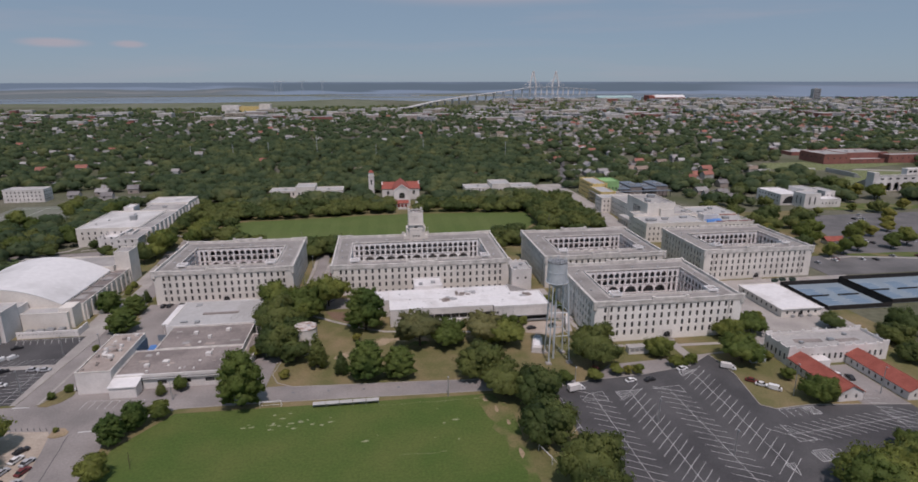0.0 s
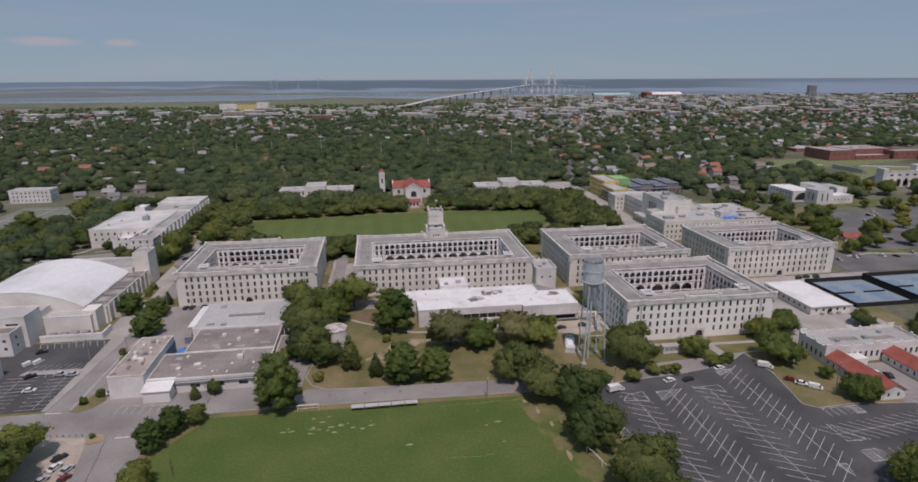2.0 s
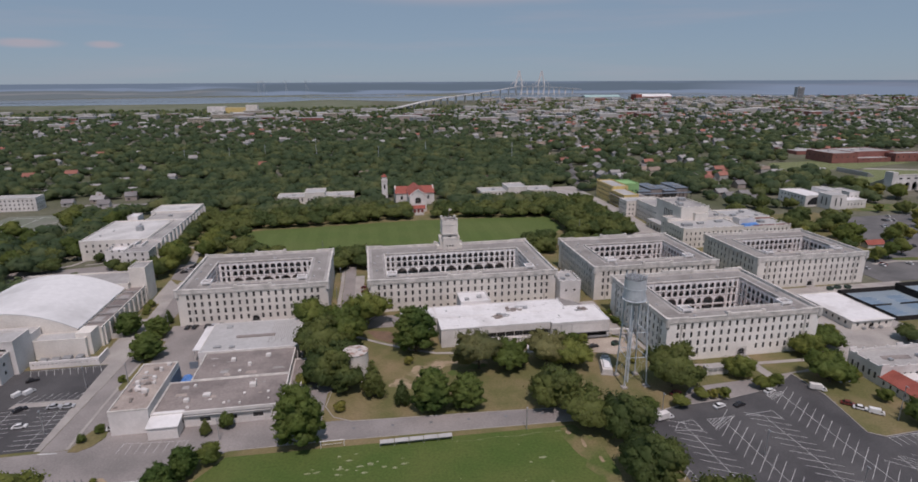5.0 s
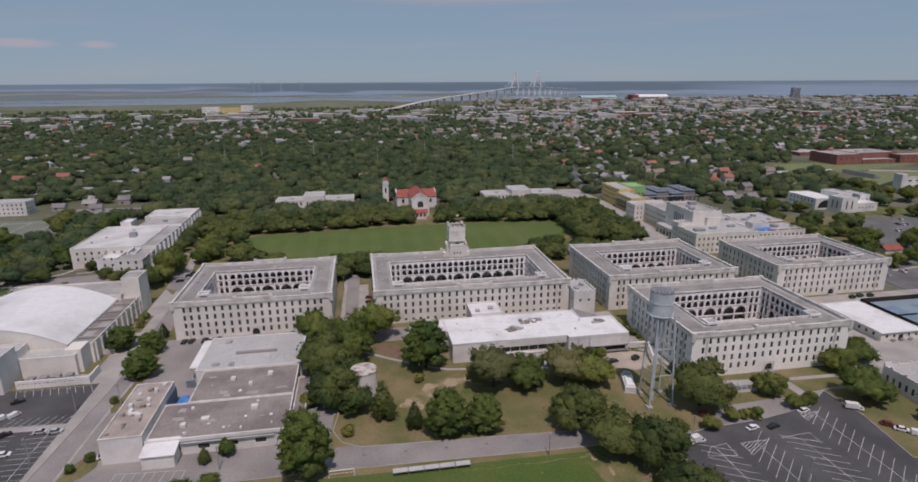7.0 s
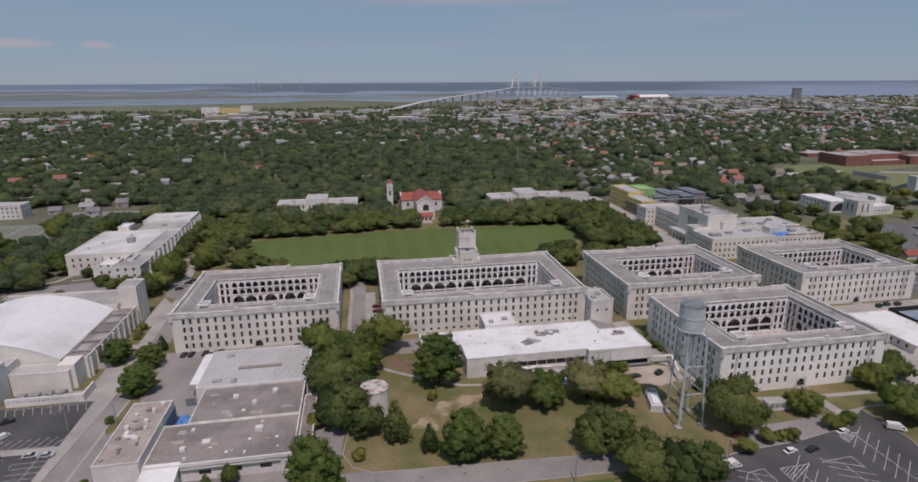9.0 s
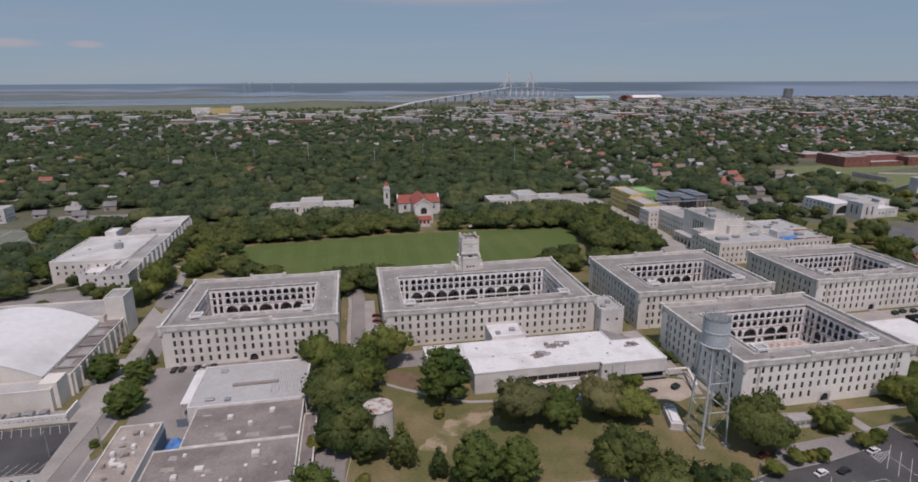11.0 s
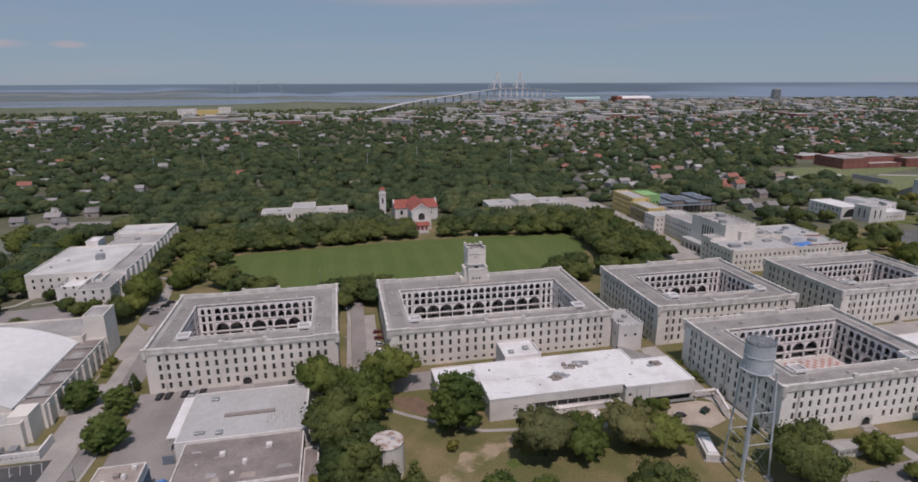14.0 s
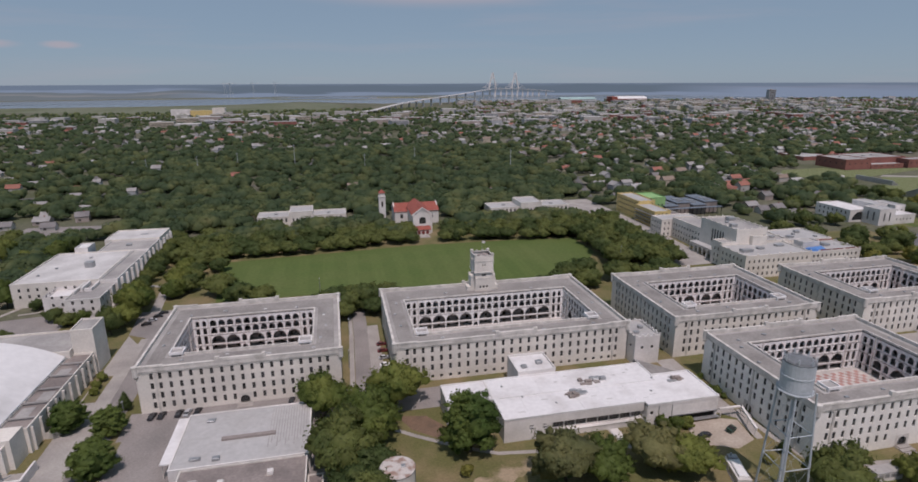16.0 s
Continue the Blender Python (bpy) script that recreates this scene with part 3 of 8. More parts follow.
PARADE_PALE = mat("paler mown stripe", (0.086, 0.127, 0.032), 0.95, 0.12, 0.03, 0.5, 0.3, (0.106, 0.136, 0.041))
for i in range(13):
    x = -74 + i * 15.0
    slab("mown_stripe", [(x, 103), (x + 7.0, 103), (x + 7.0, 170 - (8 if x < -60 else 0)), (x, 170 - (8 if x < -60 else 0))], 0.036, PARADE_PALE, "paler mown stripe across the parade ground", "field", 0.02)


def path(pts, w, z, label):
    m = M()
    L, R = [], []
    for i, p in enumerate(pts):
        a, b = Vector(pts[max(0, i - 1)]), Vector(pts[min(len(pts) - 1, i + 1)])
        d = (b - a).normalized()
        q = Vector(p)
        L.append((q.x - d.y * w / 2, q.y + d.x * w / 2))
        R.append((q.x + d.y * w / 2, q.y - d.x * w / 2))
    for i in range(len(pts) - 1):
        m.prism([R[i], R[i + 1], L[i + 1], L[i]], z - 0.1, z)
    return tagged(new("footpath", mesh("footpath", m, CONCRETE)), label, "path", "", "structure")


path([(-9, -31), (-4, -34.5), (3, -40), (11, -45.5), (20, -51), (27, -54.6), (48, -57.5), (69, -60.6), (90, -65)], 1.6, 0.05, "narrow curving concrete footpath")
path([(-111.5, 92), (-113.2, 107), (-115.2, 128), (-116, 162), (-117, 192)], 5.0, 0.08, "pale concrete walk between rows of trees")
path([(-133, 139), (-122, 134.3), (-115.5, 131)], 3.0, 0.07, "short concrete walk to the long hall")
path([(-196, 98), (-186, 104), (-178, 122)], 2.4, 0.05, "narrow concrete walk across the lawn")
path([(-178, 104), (-170, 105.5), (-164, 112)], 1.6, 0.06, "narrow concrete walk across the lawn")
slab("walk_plaza", [(-112.4, 174), (-105.5, 183), (-112.5, 222), (-125.5, 225), (-121, 196)], 0.06, CONCRETE, "pale concrete plaza at the corner of the parade ground", "pavement")
path([(312, 17), (332, 20.2), (369, 11.5), (430, 1)], 2.6, 0.09, "pale concrete walk along the car park")
path([(67, -48), (69, -60)], 3.2, 0.06, "short wide concrete walk to the dining hall")
path([(116, -52), (117, -66), (119.5, -82), (150, -86), (180, -87)], 2.2, 0.05, "concrete footpath round the barracks")
path([(153, -80), (154, -97)], 4.0, 0.06, "concrete walk to the barracks gate")
path([(182, -86), (192, -92)], 2.0, 0.06, "concrete footpath")
g = np.random.default_rng(15)
for pts, w, sm in (([(52, -63), (41, -62.5), (32, -63.5), (24, -66), (17, -70), (12, -76), (9, -82)], 4.6, WORN), ([(36, -61.5), (27, -62), (20, -64.5)], 2.6, WORN), ([(46, -68), (36, -70), (28, -75)], 2.6, TURF_EDGE)):
    L, R = [], []
    for (xa, ya), (xb, yb) in zip(pts, pts[1:]):
        for f in (0, 0.25, 0.5, 0.75):
            x, y = xa + (xb - xa) * f, ya + (yb - ya) * f
            n = Vector((yb - ya, xa - xb)).normalized()
            L.append((x + n.x * w * g.uniform(0.3, 1.1), y + n.y * w * g.uniform(0.3, 1.1)))
            R.append((x - n.x * w * g.uniform(0.3, 1.1), y - n.y * w * g.uniform(0.3, 1.1)))
    slab("bare_patch", (L + R[::-1])[::-1], 0.012 if w > 3 else (0.018 if sm is WORN else 0.024), sm, "bare sandy patch worn in the lawn", "soil", 0.05)
slab("mulch_bed", [(-2, -27), (8, -29), (13, -36), (16, -43), (9, -42), (2, -36)], 0.012, MULCH, "reddish brown mulch bed under the trees", "soil")


# ---------------------------------------------------------------- barracks
def barracks(x0, y0, W, D, H, label, tiles=False, tower=False, gate=("front",), court=(9.0, 8.0, 9.0, 9.0), wall=None):
    t = thing("barracks", label, "barracks", (x0, y0, 0), "cadet barracks")
    st = 3.75
    rows = [H - 3.95 - st * i for i in range(4)]
    roof = H - 1.3
    sizes = [(z + 0.1, 2.35) if z > 2.2 else (max(1.6, z), 1.2) for z in rows]
    for sd in ("front", "right", "back", "left"):
        o, u, n, L, rz = side_frame(sd, 0, 0, W, D)
        nc = int(round((L - 21.8) / 3.48)) + 1
        xs = [4.8, 7.6] + [10.9 + (L - 21.8) * i / (nc - 1) for i in range(nc)] + [L - 7.6, L - 4.8]
        ops = []
        for r, (z, h) in enumerate(sizes):
            for i, x in enumerate(xs):
                if r == 3 and sd in gate and abs(x - L / 2) < 3.4:
                    continue
                ww = 0.56 if h > 2 else 0.62
                ops.append((x - ww, x + ww, z - h / 2 - 0.1, z + h / 2))
        gates = []
        if sd in gate:
            g0 = max(0.35, rows[3] - 3.3)
            gates = [(L / 2 - 1.7, L / 2 + 1.7, g0, g0 + 2.9)]
        part("wall", M().panel(o, u, n, L, 0, roof, ops + gates, 0.4), wall or STUCCO, t)
        put_windows(t, o, u, n, rz, ops, 0.28, 1)
        k = int(L / 0.85)
        pr = [(0.0, roof - 0.6)]
        for i in range(k):
            c = L * (i + 0.5) / k
            pr += [(c - 0.2, roof - 0.72), (c - 0.2, roof - 1.2), (c + 0.2, roof - 1.2), (c + 0.2, roof - 0.72)]
        pr += [(L, roof - 0.6)]
        q = len(pr)
        m = M()
        for d in (0.0, 0.3):
            m.v += [tuple(o + u * x + n * d + Vector((0, 0, z))) for x, z in pr] + [tuple(o + u * x + n * d + Vector((0, 0, roof - 0.6))) for x, z in pr]
        for i in range(q - 1):
            if pr[i][0] < pr[i + 1][0] - 1e-6:
                m.f += [(2 * q + i, 2 * q + i + 1, 3 * q + i + 1, 3 * q + i)]
            m.f += [(i, i + 1, 2 * q + i + 1, 2 * q + i)]
        m.k = [0] * len(m.f)
        part("corbel_table", m, TRIM, t)
        for a0, a1, c0, c1 in gates:
            c = o + u * (L / 2)
            g = M().add([(-1.7, 0.38, 0), (1.7, 0.38, 0), (1.7, 0.38, 2.9), (-1.7, 0.38, 2.9)], [(0, 1, 2, 3)])
            gt = part("gate", g, DARK, t, "dark barred sally port gate", at=pose(c.x, c.y, c0, 0, 0, rz))
            for i in range(5):
                part("gate_bar", M().box(-1.3 + i * 0.62, 0.28, 0, -1.2 + i * 0.62, 0.36, 2.6), STEEL_DARK, gt)
            s = M()
            s.arch((0, 0, 0), (1, 0, 0), (0, -1, 0), -2.4, 2.4, 0, 3.6, -1.65, 1.65, 0, 2.9, 0.5)
            part("gate_surround", s, TRIM, t, at=pose(*(c + n * 0.16).to_tuple()[:2], c0, 0, 0, rz))
            part("gate_steps", M().box(-2.6, -3.2, 0, 2.6, 0, c0 * 0.5).box(-2.2, -1.8, c0 * 0.5, 2.2, 0, c0), CONCRETE, t, at=pose(c.x, c.y, 0, 0, 0, rz))
    # parapet with raised middles and corner turrets
    m = M()
    p, q = 0.35, 0.45
    m.box(-p, -p, roof - 0.6, W + p, q, H).box(-p, D - q, roof - 0.6, W + p, D + p, H)
    m.box(-p, q, roof - 0.6, q, D - q, H).box(W - q, q, roof - 0.6, W + p, D - q, H)
    c = W / 2
    for y in (-p - 0.05, D - q - 0.05):
        m.box(c - 8, y, H, c + 8, y + p + q + 0.1, H + 0.8)
        m.box(c - 8.6, y - 0.1, H - 0.4, c - 7.2, y + p + q + 0.2, H + 1.4).box(c + 7.2, y - 0.1, H - 0.4, c + 8.6, y + p + q + 0.2, H + 1.4)
    for cx, sx in ((0.0, 1), (W, -1)):
        for y in (-p - 0.04, D - q - 0.04):
            xa, xb = sorted((cx - sx * p, cx + sx * 9.0))
            m.box(xa, y, H, xb, y + p + q + 0.08, H + 0.35)
    part("parapet", m, TRIM, t)
    part("coping", M().box(-p - 0.12, -p - 0.12, H - 0.22, W + p + 0.12, -p + 0.0, H - 0.05).box(-p - 0.12, -p, H - 0.22, -p, D + p, H - 0.05), TRIM, t)
    for cx, cy in ((0, 0), (W, 0), (W, D), (0, D)):
        s = M().cyl(cx, cy, H - 4.4, H - 3.4, 0.3, 0.95, 10).cyl(cx, cy, H - 3.4, H + 0.25, 0.95, 0.95, 10).cyl(cx, cy, H + 0.25, H + 0.4, 1.05, 1.05, 10)
        part("corner_turret", s, TRIM, t)
    for x in (6.2, W - 6.2):
        for y in (-0.28, D - 0.1):
            part("pilaster", M().box(x - 0.35, y, 0, x + 0.35, y + 0.4, roof - 1.4), TRIM, t)
    for y in (6.0, D / 2, D - 6.0):
        part("pilaster", M().box(-0.28, y - 0.35, 0, 0.1, y + 0.35, roof - 1.4), TRIM, t)
    # roof ring
    ix, iy = court[0], court[1]
    x1, y1 = W - court[2], D - court[3]
    for r in ((q, q, W - q, iy), (q, y1, W - q, D - q), (q, iy, ix, y1), (x1, iy, W - q, y1)):
        part("roof", M().box(r[0], r[1], roof - 0.4, r[2], r[3], roof), ROOF_GREY, t, "flat grey membrane roof")
    for r in ((2.2, 2.0, W - 2.2, iy - 1.6), (2.2, y1 + 1.6, W - 2.2, D - 2.0), (2.2, iy - 1.4, ix - 1.7, y1 + 1.4), (x1 + 1.7, iy - 1.4, W - 2.2, y1 + 1.4)):
        part("roof_strip", M().chamfer_box(r[0], r[1], roof - 0.01, r[2], r[3], roof + 0.12, 0.05), ROOF_STRIP, t, "dark worn roofing felt")
    e = M()
    e.box(ix - 0.5, iy - 0.5, roof, x1 + 0.5, iy, roof + 1.0).box(ix - 0.5, y1, roof, x1 + 0.5, y1 + 0.5, roof + 0.6)
    e.box(ix - 0.5, iy, roof, ix, y1, roof + 0.8).box(x1, iy, roof, x1 + 0.5, y1, roof + 0.8)
    part("court_parapet", e, TRIM, t)
    roof_units(t, [(W * f, (iy - 3.5 - 1.3 * (k % 3)) if k % 2 else (y1 + 3 + 1.2 * (k % 3)), 1.0 + 0.3 * (k % 3), 0.9, 0.55) for k, f in enumerate((0.12, 0.2, 0.31, 0.42, 0.55, 0.63, 0.74, 0.86))], roof)
    roof_units(t, [((3.5 + k % 3) if k % 2 else (x1 + 3.2 + k % 3), iy + (y1 - iy) * (k + 0.6) / 6, 0.9, 1.1, 0.5) for k in range(6)], roof)
    # court: arcades on four sides, galleries behind them
    zb = max(0.15, roof - 4 * st - 0.6)
    cw, g, dz = 6.4, 3.2, 1.1
    for sd in ("front", "right", "back", "left"):
        o, u, n, L, rz = side_frame(sd, ix, iy, x1, y1)
        o, u, n = o + u * L, -u, -n
        a = M()
        fl = [roof - dz - 3.5, roof - dz - 7.0, zb + 2.9, zb]
        big = min(fl[1] - 0.3, zb + 7.0)
        a.add([tuple(o + u * d + Vector((0, 0, z))) for d, z in ((0, roof - dz), (L, roof - dz), (L, roof), (0, roof))], [(0, 1, 2, 3)])
        mid = L - 2 * cw
        nu = max(3, int(round(mid / 3.25)))
        for r2, z in enumerate(fl):
            top = roof - dz if r2 == 0 else fl[r2 - 1]
            for base in (0.0, L - cw):
                for j in range(2):
                    b0 = base + 0.5 + j * (cw - 1.0) / 2
                    b1 = b0 + (cw - 1.0) / 2
                    a.arch(o, u, n, b0, b1, z, top, b0 + 0.6, b1 - 0.6, z + 0.42, top - 0.3, 0.5, 6)
                a.add([tuple(o + u * (base + d) + Vector((0, 0, zz))) for d, zz in ((0, z), (0.5, z), (0.5, top), (0, top))], [(0, 1, 2, 3)])
                a.add([tuple(o + u * (base + d) + Vector((0, 0, zz))) for d, zz in ((cw - 0.5, z), (cw, z), (cw, top), (cw - 0.5, top))], [(0, 1, 2, 3)])
            if r2 < 2:
                for j in range(nu):
                    b0, b1 = cw + mid * j / nu, cw + mid * (j + 1) / nu
                    a.arch(o, u, n, b0, b1, z, top, b0 + 0.42, b1 - 0.42, z + 0.42, top - 0.3, 0.5, 8)
        # tall lower arches, with two narrow bays beside the middle one
        nb = max(1, int(round((mid - 13.0) / 2 / 6.4)))
        wide = (mid - 6.8 - 6.4) / (2 * nb)
        seq = ["b"] * nb + ["s", "m", "s"] + ["b"] * nb
        pos = cw
        for kind in seq:
            w = {"b": wide, "s": 3.2, "m": 6.8}[kind]
            if kind == "s":
                a.arch(o, u, n, pos, pos + w, fl[2], fl[1], pos + 0.6, pos + w - 0.6, fl[2] + 0.6, big - 0.2, 0.5, 6)
                a.arch(o, u, n, pos, pos + w, fl[3], fl[2], pos + 0.6, pos + w - 0.6, fl[3] + 0.1, fl[2] - 0.7, 0.5, 6)
            else:
                a.arch(o, u, n, pos, pos + w, fl[3], fl[1], pos + 0.26, pos + w - 0.26, fl[3] + 0.02, big, 0.6, 12)
            pos += w
        part("arcade", a, ARCADE, t, "white arcade of round arches")
        # gallery walls and floors carry their shade in the base colour
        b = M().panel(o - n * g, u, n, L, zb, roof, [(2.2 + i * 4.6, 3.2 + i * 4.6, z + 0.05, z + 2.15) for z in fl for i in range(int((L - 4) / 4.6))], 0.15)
        part("gallery_wall", b, GALLERY_SHADE, t)
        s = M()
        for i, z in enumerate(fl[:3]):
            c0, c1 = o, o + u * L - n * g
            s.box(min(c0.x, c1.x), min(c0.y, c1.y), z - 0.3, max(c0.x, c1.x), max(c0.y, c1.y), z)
        part("gallery_floor", s, GALLERY_SHADE, t)
        rl = o - n * 0.1
        re = o + u * L - n * 0.28
        part("gallery_rail", M().box(min(rl.x, re.x), min(rl.y, re.y), fl[2] - 0.1, max(rl.x, re.x), max(rl.y, re.y), fl[2] + 0.5), ARCADE, t)
        for d in (cw - 0.35, L - cw - 0.05):
            pp = o + u * d + n * 0.22
            pq = o + u * (d + 0.4) - n * 0.05
            part("pilaster", M().box(min(pp.x, pq.x), min(pp.y, pq.y), zb, max(pp.x, pq.x), max(pp.y, pq.y), roof + 0.5), TRIM, t)
    part("court_floor", M().box(ix - g, iy - g, zb - 0.3, x1 + g, y1 + g, zb), COURT_PALE, t, "pale concrete court floor")
    # checkered court
    ts = 1.75
    nx, ny = int((x1 - ix - 3) / ts), int((y1 - iy - 3) / ts)
    tx, ty = (ix + x1) / 2 - nx * ts / 2, (iy + y1) / 2 - ny * ts / 2
    if tiles:
        tm = mesh("tile", M().chamfer_box(0.02, 0.02, 0, ts - 0.02, ts - 0.02, 0.03, 0.01), COURT_RED)
        for i in range(nx):
            for j in range(ny):
                if (i + j) % 2 == 0:
                    part("tile", tm, None, t, at=pose(tx + i * ts, ty + j * ts, zb))
    elif not tower:
        tm = M()
        for i in range(nx):
            for j in range(ny):
                if (i + j) % 2 == 0:
                    tm.box(tx + i * ts, ty + j * ts, zb, tx + (i + 1) * ts - 0.04, ty + (j + 1) * ts - 0.04, zb + 0.03)
        tagged(part("court_squares", tm, COURT_RED, t, "red squares of the checkered court"), kind="stuff")
    # stair heads at the near corners of the court
    for sx in (ix + 2.4, x1 - 2.4):
        hx, y0, y1s = 2.3, iy - 1.2, iy + 3.2
        part("stair_roof", M().box(sx - hx, y0, roof + 1.0, sx + hx, y1s, roof + 1.25), ROOF_GREY, t)
        rim = M().box(sx - hx - 0.15, y0 - 0.15, roof + 0.9, sx + hx + 0.15, y0 + 0.25, roof + 1.8).box(sx - hx - 0.15, y1s - 0.25, roof + 0.9, sx + hx + 0.15, y1s + 0.15, roof + 1.8)
        rim.box(sx - hx - 0.15, y0 + 0.25, roof + 0.9, sx - hx + 0.25, y1s - 0.25, roof + 1.8).box(sx + hx - 0.25, y0 + 0.25, roof + 0.9, sx + hx + 0.15, y1s - 0.25, roof + 1.8)
        part("stair_parapet", rim, ARCADE, t)
        for px in (sx - hx, sx + hx - 0.5):
            for py in (y0, y1s - 0.5):
                part("stair_post", M().box(px, py, zb if py > iy else roof - 0.3, px + 0.5, py + 0.5, roof + 0.9), ARCADE, t)
        part("stair_wall", M().box(sx - hx + 0.5, iy + 0.4, roof - 3.4, sx + hx - 0.5, iy + 0.7, roof + 0.2), STUCCO, t)
    if tower:
        tower_on(t, W / 2, D - 5.4, roof)
    return t


def tower_on(t, cx, cy, z0):
    """The square clock tower over the rear wing, with flanking turrets and a battlemented top."""
    h, zs, zt = 4.1, 25.4, 33.0
    for sd in ("front", "right", "back", "left"):
        o, u, n, L, rz = side_frame(sd, cx - h, cy - h, cx + h, cy + h)
        ops = [(L / 2 - 2.0 + i * 1.6, L / 2 - 1.1 + i * 1.6, 17.3, 18.5) for i in range(3)] if sd == "front" else []
        ops += [(L / 2 - 1.0, L / 2 + 1.0, 23.2, 24.2)]
        part("tower_wall", M().panel(o, u, n, L, z0, zs, ops, 0.5), STUCCO, t)
        put_windows(t, o, u, n, rz, ops, 0.3, 2)
        o, u, n, L, rz = side_frame(sd, cx - h - 0.45, cy - h - 0.45, cx + h + 0.45, cy + h + 0.45)
        part("tower_head", M().panel(o, u, n, L, zs, zt, [(L / 2 - 0.9 + 1.2 * i, L / 2 - 0.6 + 1.2 * i, 28.2, 29.8) for i in range(2)], 0.5), STUCCO, t)
    for z, e, k in ((zs - 0.3, 0.75, 0.5), (22.0, 0.18, 0.3), (30.6, 0.62, 0.35)):
        part("tower_band", M().box(cx - h - e, cy - h - e, z, cx + h + e, cy + h + e, z + k), TRIM, t)
    b = h + 0.45
    m = M()
    m.box(cx - b, cy - b, zt, cx + b, cy - b + 0.5, zt + 0.4).box(cx - b, cy + b - 0.5, zt, cx + b, cy + b, zt + 0.4)
    m.box(cx - b, cy - b + 0.5, zt, cx - b + 0.5, cy + b - 0.5, zt + 0.4).box(cx + b - 0.5, cy - b + 0.5, zt, cx + b, cy + b - 0.5, zt + 0.4)
    for sx in (-1, 1):
        for sy in (-1, 1):
            m.box(cx + sx * (b - 0.55) - 0.65, cy + sy * (b - 0.55) - 0.65, zt + 0.4, cx + sx * (b - 0.55) + 0.65, cy + sy * (b - 0.55) + 0.65, zt + 1.5)
            m.box(cx + sx * 1.5 - 0.5, cy + sy * (b - 0.25) - 0.25, zt + 0.4, cx + sx * 1.5 + 0.5, cy + sy * (b - 0.25) + 0.25, zt + 0.9)
    part("battlement", m, TRIM, t)
    part("tower_roof", M().box(cx - h, cy - h, 31.6, cx + h, cy + h, 32.0).cyl(cx, cy, 32.0, 32.8, 2.4, 2.2, 16), ROOF_DARK, t)
    for sx in (-1, 1):
        x = cx + sx * (h + 0.9)
        m = M().box(x - 0.9, cy - 2.6, z0, x + 0.9, cy + 2.6, 22.6).box(x - 1.05, cy - 2.75, 22.6, x + 1.05, cy + 2.75, 23.0)
        m.box(x - 0.9, cy - 2.6, 23.0, x + 0.9, cy - 1.5, 23.7).box(x - 0.9, cy + 1.5, 23.0, x + 0.9, cy + 2.6, 23.7)
        m.prism([(x + sx * 0.9, cy - 2.2), (x + sx * 2.6, cy - 2.2), (x + sx * 2.6, cy + 2.2), (x + sx * 0.9, cy + 2.2)][::sx], z0, z0 + 2.0)
        part("side_turret", m, STUCCO, t)
    part("flagpole", M().cyl(cx, cy, 32.0, 40.0, 0.09, 0.05, 8), STEEL, t)
    part("flag", M().box(cx, cy - 0.02, 38.4, cx + 1.6, cy + 0.02, 39.5), STUCCO_WHITE, t)


COURT_RED = mat("red court squares", (0.43, 0.24, 0.215), 0.9, 0.12, 0.2, 1.5, 0.05, (0.36, 0.21, 0.19))
COURT_PALE = mat("pale court squares", (0.55, 0.52, 0.495), 0.9, 0.1, 0.2, 1.5, 0.05, (0.43, 0.405, 0.385))
barracks(-89.5, -6.0, 69.5, 56.5, 18.0, "pale stucco barracks with an open arcaded court", court=(9.0, 9.6, 10.5, 12.6))
barracks(0.0, -5.5, 96.5, 60.0, 17.0, "long pale stucco barracks with a square battlemented tower", tower=True, court=(9.5, 8.6, 9.5, 14.0))
barracks(116.5, -9.0, 69.5, 56.0, 18.3, "pale stucco barracks behind another barracks", court=(11.0, 10.5, 8.5, 13.0))
barracks(118.5, -79.0, 69.0, 53.5, 19.2, "pale stucco barracks with a red and white court", tiles=True, gate=("front", "left"), court=(10.5, 8.4, 7.5, 10.8), wall=STUCCO_FRESH)
barracks(210.0, -10.0, 67.5, 51.0, 18.3, "pale stucco barracks beside the tennis courts", court=(11.0, 9.5, 8.5, 12.0))


# ---------------------------------------------------------------- dining hall
RUST_PLANT = mat("weathered roof plant", (0.30, 0.27, 0.25), 0.8, 0.2, 0.6, 2, 0.1, (0.22, 0.18, 0.16))


